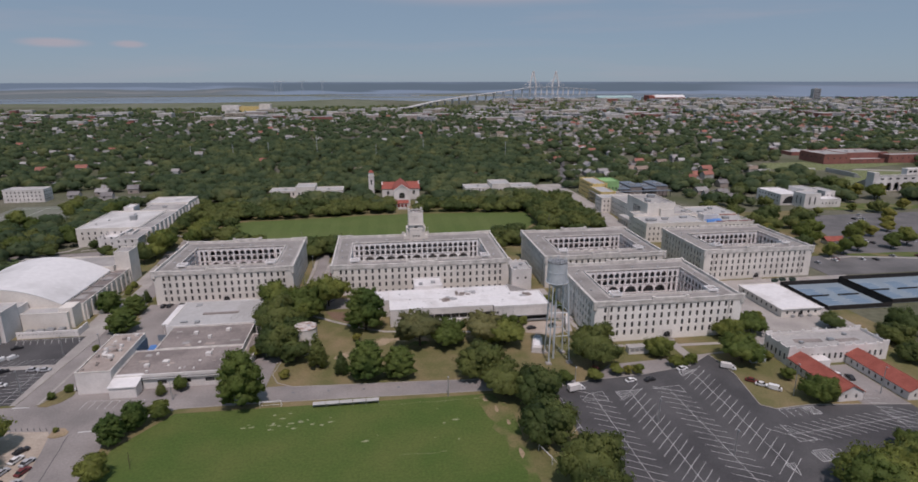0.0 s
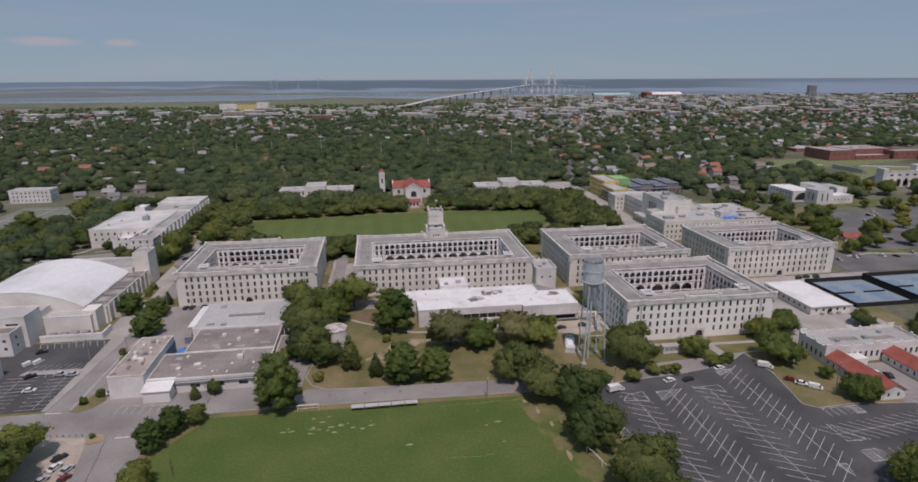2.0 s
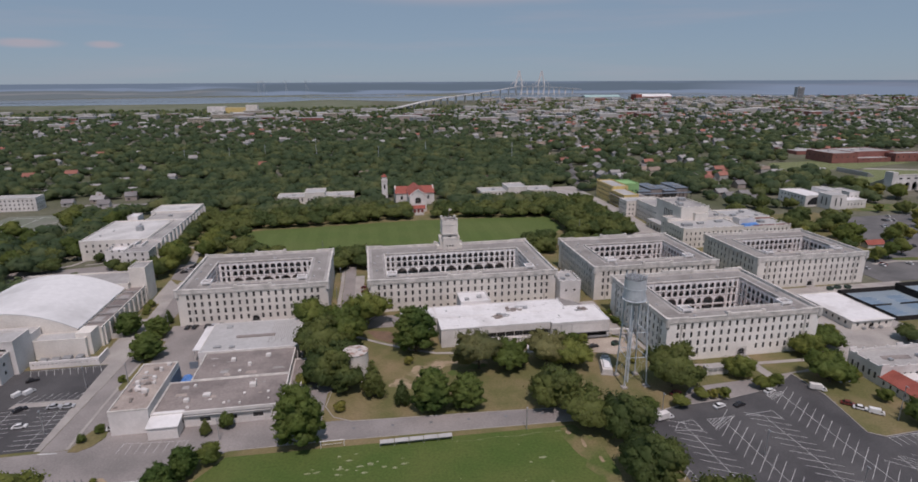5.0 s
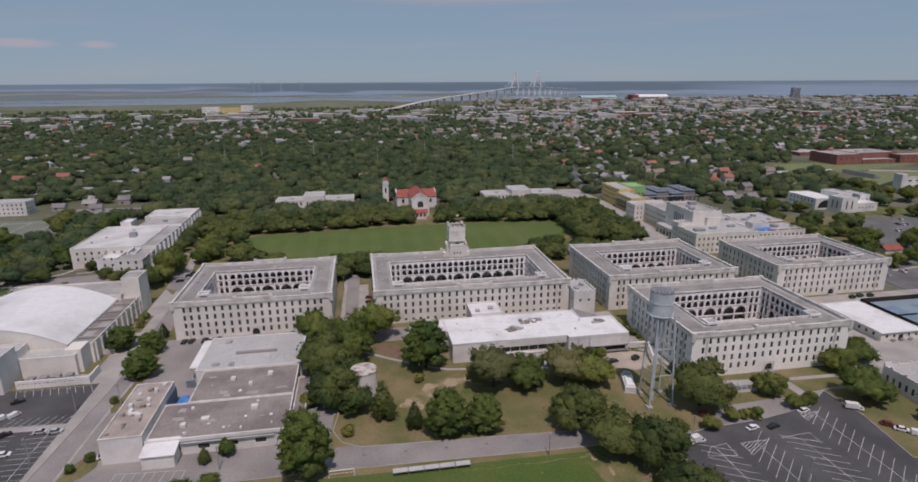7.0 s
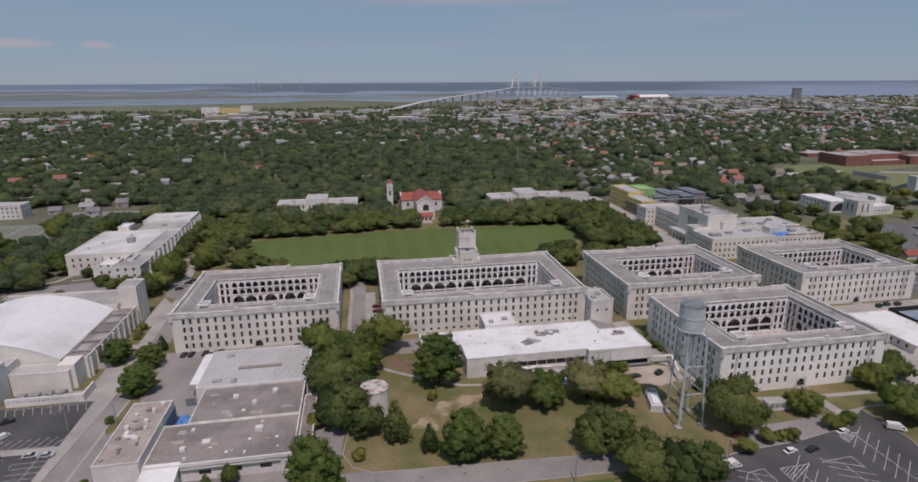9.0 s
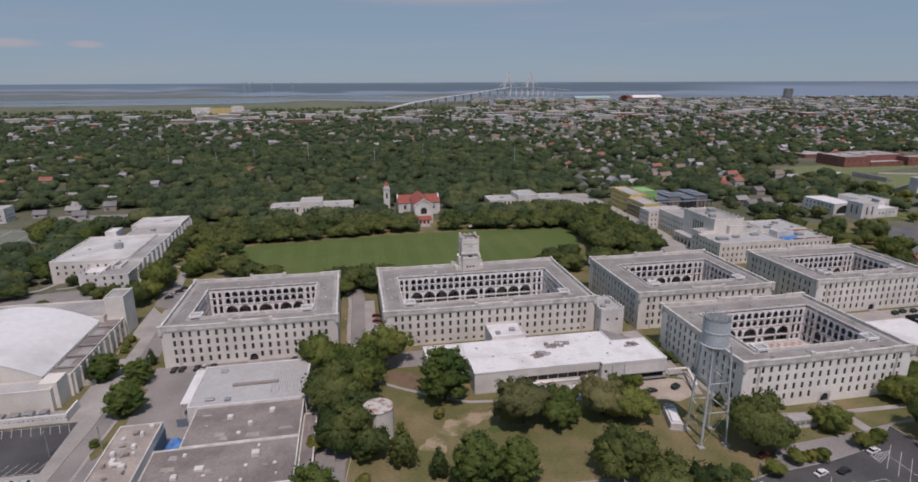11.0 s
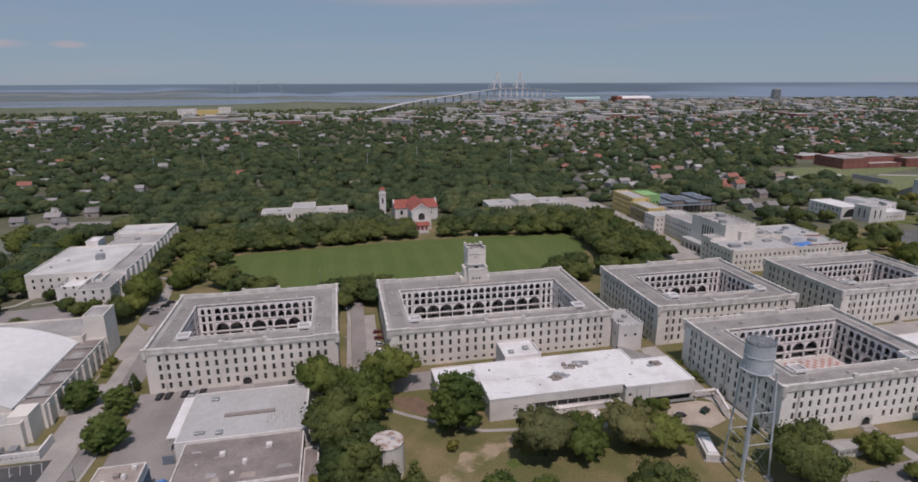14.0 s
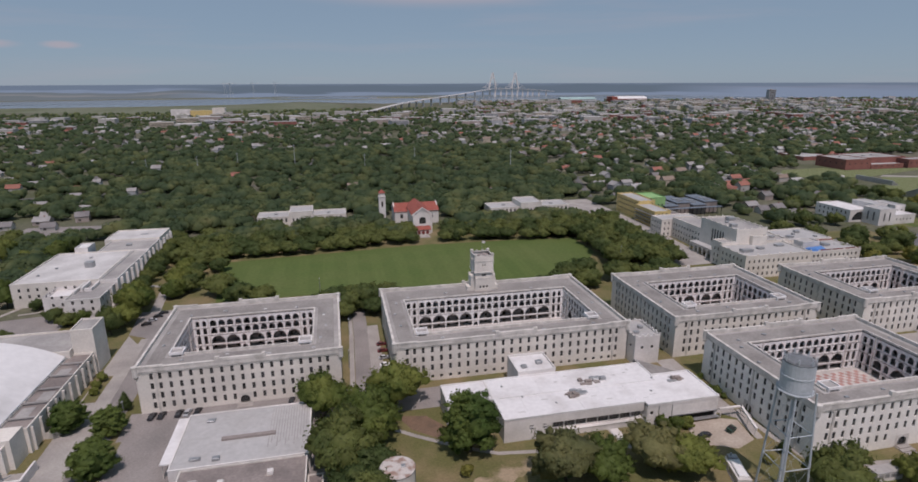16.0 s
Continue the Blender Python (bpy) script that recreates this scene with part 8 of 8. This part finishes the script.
def hatch(poly, n, label="white hatched marking on dark asphalt"):
    """A hatched triangle or corner: outline and n cross lines."""
    m = M()

    def line(p, q, w=0.075):
        p, q = Vector((*p, 0)), Vector((*q, 0))
        d = (q - p).normalized()
        e = Vector((-d.y, d.x, 0)) * w
        m.add([tuple(v + Vector((0, 0, 0.108))) for v in (p - e, p + e, q + e, q - e)] + [tuple(v + Vector((0, 0, 0.092))) for v in (p - e, p + e, q + e, q - e)], [(3, 2, 1, 0), (0, 1, 5, 4), (1, 2, 6, 5), (2, 3, 7, 6), (3, 0, 4, 7)])

    k = len(poly)
    for i in range(k):
        line(poly[i], poly[(i + 1) % k])
    a, b, c2 = [Vector(p) for p in poly[:3]]
    for i in range(1, n):
        line(a.lerp(b, i / n), a.lerp(c2, i / n) if k == 3 else Vector(poly[3]).lerp(c2, i / n))
    return tagged(new("hatch_marking", mesh("hatch_marking", m, PAINT)), label, "road marking", "", "structure")


hatch([(112.3, -119.4), (122.8, -119.2), (112.5, -125.4)], 6)
hatch([(127.1, -119.1), (138, -118.4), (138.1, -123.2), (132.9, -120.8)], 1)
hatch([(142.9, -108.4), (151.3, -107.6), (143.0, -112.0)], 6)
hatch([(98.2, -123.4), (101.9, -119.5), (107.6, -118.7), (107.5, -124.8)], 1)
hatch([(158.8, -147.2), (158.9, -156.5), (165.4, -156.4)], 1)
hatch([(146.5, -166), (149.8, -166), (148, -171.4)], 4)
hatch([(158.7, -166.4), (164, -166.3), (164.5, -161), (159.7, -161.2)], 6)
hatch([(174.5, -143.0), (178, -143.0), (177.5, -138.4), (173.5, -138.5)], 6)


# ---------------------------------------------------------------- vehicles and small things
def car(kind, paint, label):
    t = thing(kind, label, "car" if kind in ("car", "van") else "truck", (0, 0, -70), "parked vehicles")
    if kind == "car":
        L, W, h = 4.5, 1.8, 0.75
        body = M()
        prof = [(-2.25, 0.3), (-2.25, 0.75), (-2.1, 0.85), (-1.0, 0.9), (1.5, 0.9), (2.2, 0.8), (2.25, 0.3)]
        cab = [(-1.7, 0.9), (-1.1, 1.42), (0.5, 1.45), (1.25, 0.9)]
    elif kind == "van":
        L, W, h = 5.4, 2.0, 1.0
        prof = [(-2.7, 0.35), (-2.7, 2.2), (1.2, 2.25), (1.9, 1.3), (2.65, 1.05), (2.7, 0.35)]
        cab = [(1.15, 1.3), (1.15, 2.15), (1.3, 2.1), (1.95, 1.3)]
    else:
        L, W, h = 7.5, 2.3, 1.0
        prof = [(1.6, 0.5), (1.6, 2.3), (2.6, 2.3), (3.1, 1.4), (3.9, 1.2), (3.95, 0.5)]
        cab = [(2.0, 1.4), (2.0, 2.2), (2.6, 2.2), (3.05, 1.4)]

    def extr(pr, w, k=0):
        n = len(pr)
        return M().add([(x, -w / 2, z) for x, z in pr] + [(x, w / 2, z) for x, z in pr], [tuple(range(n)), tuple(range(2 * n - 1, n - 1, -1))] + [((i + 1) % n, i, n + i, n + (i + 1) % n) for i in range(n)], k)

    part("body", extr(prof, W), paint, t)
    part("cabin", extr(cab, W - 0.24 if kind == "car" else W + 0.04), GLASS, t, "dark car windows")
    if kind == "box_truck":
        part("cargo_box", M().chamfer_box(-3.9, -1.2, 0.9, 1.5, 1.2, 3.4, 0.06), STUCCO_WHITE, t, "white cargo box")
        part("chassis", M().box(-3.8, -0.5, 0.55, 1.8, 0.5, 0.88), DARK, t)
    if kind == "car":
        part("roof_panel", extr([(-1.05, 1.42), (-1.0, 1.47), (0.45, 1.5), (0.55, 1.45)], W - 0.3), paint, t)
    for x in (-L * 0.31, L * 0.31):
        for y in (-W / 2 + 0.08, W / 2 - 0.08):
            wh = part("wheel", M().beam((x, y - 0.11, 0.33), (x, y + 0.11, 0.33), 0.33, 12), DARK, t)
            if kind != "car":
                part("rim", M().beam((x, y - 0.12, 0.33), (x, y + 0.12, 0.33), 0.19, 10), STEEL, wh)
    return t


PAINTS = {"white": mat("white car paint", (0.72, 0.72, 0.72), 0.3, 0.03, 1, 3, 0, spec=0.5), "silver": mat("silver car paint", (0.42, 0.43, 0.45), 0.3, 0.03, 1, 3, 0, spec=0.5), "black": mat("black car paint", (0.03, 0.03, 0.035), 0.25, 0.1, 1, 3, 0, spec=0.5), "red": mat("dark red car paint", (0.16, 0.03, 0.03), 0.3, 0.05, 1, 3, 0, spec=0.5)}
CARS = {}
for col in PAINTS:
    CARS[col] = car("car", PAINTS[col], col.replace("red", "dark red") + " car parked on asphalt")
CARS["van"] = car("van", PAINTS["white"], "white van parked on asphalt")
CARS["truck"] = car("box_truck", PAINTS["white"], "white box truck parked at the kerb")
USED = set()


def park(kind, x, y, rz, z=0.07):
    m = pose(x, y, z, 0, 0, rz) @ Matrix.Scale(0.86 if kind in ("truck", "van") else 1.0, 4)
    if kind in USED:
        return copy_thing(CARS[kind], m)
    USED.add(kind)
    CARS[kind].matrix_basis = m
    return CARS[kind]


for k, x, y, r in [("truck", 98.0, -116.8, 12), ("truck", 164.0, -109.0, -28), ("white", 121, -113.2, 14), ("black", 128.5, -113.6, 14), ("white", 145.3, -107.2, 14), ("red", 167.0, -119.5, -38), ("white", 169.0, -122.8, -38), ("van", 172.2, -126.2, -38), ("white", 203, -120, 80), ("black", 206.5, -122.5, 80), ("red", 110.2, -102.6, 15), ("black", 95.3, -61.0, 10)]:
    park(k, x, y, r, 0.1)
for k, x, y, r in [("van", -130.4, -62.0, 62), ("van", -127.2, -60.6, 62), ("white", -118.2, -84.4, 5), ("silver", -113.0, -73.0, 3), ("silver", -108.2, -73.6, 3), ("black", -124, -73, 40), ("black", -131, -51, 30), ("white", -86.6, -90.5, 20)]:
    park(k, x, y, r, 0.1)
for k, x, y, r in [("white", -85.2, -133.2, 70), ("black", -86.3, -128.6, 55), ("silver", -81.2, -134.8, 70), ("red", -80.0, -139.3, 70), ("silver", -86, -139, 68), ("black", -84.6, -145, 72), ("silver", -79.5, -145, 72), ("white", -91, -146, 70)]:
    park(k, x, y, r, 0.08)
for i, k in enumerate(["red", "red", "silver", "white", "black", "silver"]):
    park(k, -2.5, 30 - i * 6.5, 5, 0.075)
for i in range(26):
    park(["silver", "black", "white", "red"][(i * 7) % 4], 300 + (i % 13) * 14 + 3 * (i % 3), 10 + (i // 13) * 34 + (i * 5) % 7, 90 + (i % 2) * 4)


PALE = mat("dry pale turf", (0.30, 0.31, 0.20), 0.95, 0.2, 0.8, 3, 0, (0.16, 0.2, 0.08))
for k in range(34):
    g = np.random.default_rng(200 + k)
    cx, cy = (-8 + 18 * g.normal(0, 0.5), g.normal(-123, 2.6)) if k < 26 else (g.uniform(20, 66), g.uniform(-160, -116))
    rr, el_ = g.uniform(0.15, 0.55), g.uniform(1.2, 3.0)
    slab("turf_patch", [(cx + rr * el_ * math.cos(a) * g.uniform(0.6, 1.1), cy + rr * math.sin(a) * g.uniform(0.6, 1.1)) for a in np.linspace(0, 5.6, 8)], 0.04, PALE, "small pale dried patch in the turf", "turf patch", 0.02)


for x0, x1, y, w in ((22, 57, -116.9, 0.16), (59, 65, -117.0, 0.45), (31, 46, -146.0, 0.14)):
    g = np.random.default_rng(int(x0 + 400))
    n = int((x1 - x0) / 1.5)
    edge = [(x0 + (x1 - x0) * k / n, y + 0.3 * math.sin(k * 0.7) + g.uniform(-0.1, 0.1)) for k in range(n + 1)]
    slab("worn_line", [(a, b - w * g.uniform(0.3, 1)) for a, b in edge] + [(a, b + w * g.uniform(0.3, 1)) for a, b in edge[::-1]], 0.038, THIN_TURF, "faint pale worn line in the turf", "turf patch", 0.02)


def bench(x, y):
    t = thing("team_bench", "white shelter panel beside the sports field", "bench", (x, y, 0), "field-side shelters")
    part("roof_panel", M().add([(0, -0.8, 1.4), (4.45, -0.8, 1.4), (4.45, 0.8, 1.7), (0, 0.8, 1.7), (0, -0.8, 1.48), (4.45, -0.8, 1.48), (4.45, 0.8, 1.78), (0, 0.8, 1.78)], [(3, 2, 1, 0), (4, 5, 6, 7), (0, 1, 5, 4), (1, 2, 6, 5), (2, 3, 7, 6), (3, 0, 4, 7)]), ROOF_PALE, t)
    part("back_panel", M().box(0, 0.7, 0.1, 4.45, 0.78, 1.62), STUCCO_WHITE, t)
    part("seat", M().box(0.1, -0.1, 0.45, 4.35, 0.35, 0.52), STEEL, t)
    for px in (0.1, 4.35):
        part("post", M().box(px - 0.05, -0.75, 0, px + 0.05, -0.65, 1.42), STEEL, t)


for i in range(5):
    bench(1.4 + i * 4.7, -115.0)


def goal(x, y, rz, label):
    t = thing("goal", label, "goal", (x, y, 0.03), "goals", rz)
    part("goal_frame", M().beam((-3.66, 0, 0), (-3.66, 0, 2.44), 0.09).beam((3.66, 0, 0), (3.66, 0, 2.44), 0.09).beam((-3.66, 0, 2.44), (3.66, 0, 2.44), 0.09).beam((-3.66, 0, 2.44), (-3.66, 1.8, 0), 0.05).beam((3.66, 0, 2.44), (3.66, 1.8, 0), 0.05).beam((-3.66, 1.8, 0), (3.66, 1.8, 0), 0.05), PAINTS["white"], t)


goal(-13.5, -113.0, 0, "white goal frame standing by the road")
goal(75.6, -153.2, -72, "white goal frame at the edge of the field")


def pole(x, y, h, label="slender grey steel lamp pole", name="lamp_pole"):
    t = thing(name, label, "pole", (x, y, 0), "poles")
    part("shaft", M().cyl(0, 0, 0, h, 0.2, 0.1, 8), STEEL, t)
    part("lamp_head", M().chamfer_box(-0.2, -0.9, h, 0.2, 0.2, h + 0.2, 0.05), STEEL, t)


for x, y, h in [(176, -131, 13), (209, -134, 11), (118.8, -140, 9), (134, -160, 9), (-12, -80, 7), (152, 105, 14), (-118, 20, 9), (-93, -60, 9), (-30, 104, 8), (60, 104, 8)]:
    pole(x, y, h)
for x, y, h in ((-254, 594, 19), (-187, 568, 23), (-147, 620, 20), (-70, 595, 32), (20, 530, 25), (92, 585, 25), (200, 485, 30)):
    um = thing("utility_mast", "tall slender grey utility mast above the trees", "mast", (x, y, 0), "utility masts")
    part("shaft", M().cyl(0, 0, 0, h, 0.34, 0.22, 8), STEEL_PAINT, um)
    part("crossarm", M().box(-1.6, -0.15, h - 2.4, 1.6, 0.15, h - 2.1), STEEL, um)


cab = thing("generator_cabinet", "long pale generator cabinet with a white top", "cabinet", (93.0, -79.5, 0), rz=-17)
part("housing", M().chamfer_box(-2.0, -5.4, 0.2, 2.0, 5.4, 2.4, 0.15), STUCCO_WHITE, cab)
part("top_unit", M().chamfer_box(-1.4, -4.6, 2.4, 1.4, 3.0, 3.1, 0.2), ROOF_WHITE, cab)
part("exhaust", M().chamfer_box(-1.5, 3.2, 2.4, 1.3, 5.0, 3.5, 0.15).cyl(-0.6, 4.2, 3.5, 4.3, 0.25, n=10), STEEL, cab)
part("plinth", M().box(-2.4, -5.9, 0, 2.4, 5.9, 0.2), CONCRETE, cab)
for i in range(3):
    part("louvre", M().box(-2.06, -4.6 + i * 3.1, 0.6, -1.98, -2.4 + i * 3.1, 2.0), STEEL, cab)
GREEN_BIN = mat("green painted bin", (0.035, 0.075, 0.058), 0.6, 0.15, 0.5, 3, 0)
for x, y, r in ((105.4, -60.6, 24), (256, -16.5, 4), (262, -17, 4), (250.5, -17.5, 4)):
    d = thing("dumpster", "dark green steel dumpster on concrete", "dumpster", (x, y, 0.05), "dumpsters", r)
    part("bin", M().add([(-1.5, -0.8, 0), (1.5, -0.8, 0), (1.5, 0.8, 0), (-1.5, 0.8, 0), (-1.7, -1.0, 1.4), (1.7, -1.0, 1.4), (1.7, 1.0, 1.7), (-1.7, 1.0, 1.7)], [(3, 2, 1, 0), (4, 5, 6, 7), (0, 1, 5, 4), (1, 2, 6, 5), (2, 3, 7, 6), (3, 0, 4, 7)]), GREEN_BIN, d)
    for s in (-0.86, 0.02):
        part("lid", M().add([(s, -1.05, 1.43), (s + 0.84, -1.05, 1.43), (s + 0.84, 1.0, 1.74), (s, 1.0, 1.74), (s, -1.05, 1.5), (s + 0.84, -1.05, 1.5), (s + 0.84, 1.0, 1.81), (s, 1.0, 1.81)], [(4, 5, 6, 7), (0, 1, 5, 4), (1, 2, 6, 5), (3, 0, 4, 7)]), DARK, d)
sb = thing("sign_wall", "low pale block with plain dark panels on its front", "wall", (134.2, -90.2, 0))
part("wall", M().chamfer_box(-4.6, -1.6, 0, 4.6, 1.6, 3.0, 0.06), STUCCO_WHITE, sb)
part("roof_slab", M().chamfer_box(-4.8, -1.8, 3.0, 4.8, 1.8, 3.2, 0.05), ROOF_GREY, sb)
for i in range(4):
    part("panel", M().box(-4.0 + i * 2.1, -1.68, 1.3, -2.3 + i * 2.1, -1.6, 2.5), STEEL, sb)
bx = thing("storage_container", "grey storage container beside the trees", "container", (176.5, -106, 0))
part("shell", M().chamfer_box(0, 0, 0.1, 6.0, 4.0, 3.0, 0.06), STEEL_PAINT, bx)
for i in range(12):
    part("rib", M().box(0.3 + i * 0.48, -0.06, 0.2, 0.5 + i * 0.48, 0.0, 2.8), STEEL_PAINT, bx)

for i in range(7):
    bo = thing("bollard", "short dark post at the edge of the yard", "bollard", (-97.0 + i * 2.0, -115.9 - 0.22 * i, 0.05), "yard bollards")
    part("post", M().cyl(0, 0, 0, 0.85, 0.11, n=8).cyl(0, 0, 0.85, 0.95, 0.13, 0.05, 8), STEEL_DARK, bo)
for x0, y0, x1, y1 in ((-104.6, -101.0, -99.0, -101.4), (-74.2, -119.6, -67.5, -119.6)):
    slab("stop_line", [(x0, y0 - 0.3), (x1, y1 - 0.3), (x1, y1 + 0.3), (x0, y0 + 0.3)], 0.066, PAINT, "worn white stop line across the road", "marking", 0.02)

for x, y, h in [(-17, 12, 8), (-16, 44, 8), (-108, -90, 9), (-108, -60, 9), (-93.5, -10, 8), (-95, 30, 8), (98, -115, 9), (50, -114, 8), (-50, -103, 8)]:
    pole(x, y, h)
for x, y in ((-50.5, -139), (-49.3, -141.5)):
    sp = thing("bare_sapling", "bare leafless sapling in the turf", "tree", (x, y, 0.03), "bare saplings")
    q = M().beam((0, 0, 0), (0.1, 0, 4.2), 0.09, 6, r1=0.03)
    for i in range(7):
        q.beam((0.05, 0, 1.4 + 0.35 * i), (0.7 * math.cos(i * 2.3), 0.7 * math.sin(i * 2.3), 2.2 + 0.35 * i), 0.03, 5, r1=0.012)
    part("trunk", q, BARK, sp)
for i in range(9):
    x = -20 + i * 13.0
    mh = thing("manhole_cover", "round iron manhole cover set in the road", "manhole", (x, -104.0 - 0.035 * x, 0.05), "manhole covers")
    part("lid", M().cyl(0, 0, -0.02, 0.02, 0.55, n=16), STEEL_DARK, mh)

cr = M()
g = np.random.default_rng(3)
px, py = -76.4, -121.0
while py > -200:
    qx, qy = px + 0.2 * 2.2 + g.uniform(-0.35, 0.25), py - 2.2
    cr.prism([(px - 0.12, py), (qx - 0.12, qy), (qx + 0.12, qy), (px + 0.12, py)], 0.052, 0.058)
    px, py = qx, qy
tagged(new("road_crack", mesh("road_crack", cr, ASPHALT)), "dark sealed crack along the worn road", "road crack", "", "structure")

g = np.random.default_rng(77)
inner = [(60.5 + 9.5 * f + g.uniform(-1.6, 1.4), -115.5 - 60 * f) for f in np.linspace(0, 1, 22)]
slab("worn_strip", inner + [(71.4, -176), (71.4, -126), (66.2, -114.8)], 0.044, TURF_EDGE, "worn dry strip along the edge of the sports field", "soil", 0.03)
for cx, cy, rx, ry in ((63.0, -118.0, 1.0, 1.6), (66.0, -124.5, 0.8, 2.6), (68.5, -133.0, 0.7, 2.0), (69.0, -150.0, 0.9, 3.0)):
    slab("bare_patch", [(cx + rx * math.cos(a) * g.uniform(0.6, 1.1), cy + ry * math.sin(a) * g.uniform(0.6, 1.1)) for a in np.linspace(0, 5.6, 9)], 0.05, SAND, "bare sandy patch worn in the turf", "soil", 0.02)
for k, x in (("black", -85.2), ("black", -82.1), ("black", -76.5), ("silver", -73.7), ("black", -70.4), ("black", -38.4)):
    park(k, x, -9.4, 82, 0.08)
kk = thing("kiosk", "small pale kiosk with a red tiled roof", "kiosk", (337, 47, 0))
part("wall", M().box(0, 0, 0, 13, 6, 3.0), STUCCO_WHITE, kk)
part("roof", M().gable(0, 0, 13, 6, 3.0, 5.2, "x", 0.6, 0.2), RED_ROOF, kk)
for k, x, y in (("white", 315, 13.5), ("white", 398, 96), ("silver", 402, 97), ("black", 411, 95), ("white", 420, 112), ("silver", 424, 111.5), ("black", 416, 112.5), ("white", 388, 78), ("silver", 395, 77), ("black", 372, 46), ("silver", 366, 47), ("white", 432, 125)):
    park(k, x, y, 84, 0.07)
for k, x, y in (("black", -111.0, 76.5), ("silver", -109.6, 81.0), ("black", -108.2, 85.5), ("black", -106.8, 90.0)):
    park(k, x, y, 20, 0.07)


def kerb(pts, w=0.3, z=0.16):
    m = M()
    for (xa, ya), (xb, yb) in zip(pts, pts[1:]):
        n = Vector((yb - ya, xa - xb)).normalized() * (w / 2)
        m.prism([(xa + n.x, ya + n.y), (xa - n.x, ya - n.y), (xb - n.x, yb - n.y), (xb + n.x, yb + n.y)][::-1], 0.0, z)
    tagged(new("kerb", mesh("kerb", m, CONCRETE)), "pale concrete kerb along the road", "kerb", "", "structure")


kerb([(-15.5, -79), (-17.1, -89), (-14.1, -95.9), (-8, -99.45), (7, -100.35), (35, -101.75), (66, -103.75), (88, -105.1)])
kerb([(-46, -109.3), (-16, -109.5), (64, -112.1), (88, -112.3)], 0.25, 0.1)
kerb([(90, -113.6), (106, -110.1), (128, -108.6), (150, -104.6), (163, -96.2)], 0.3, 0.2)
kerb([(163.2, -96), (164.2, -113), (160, -135), (164, -138.1), (178, -137.3), (214, -141.8)], 0.3, 0.2)

for i in range(5):
    park(["silver", "black", "white", "red"][(i * 3) % 4], -222 + i * 8.5, 52 + 22 * (i % 2), 88, 0.04)
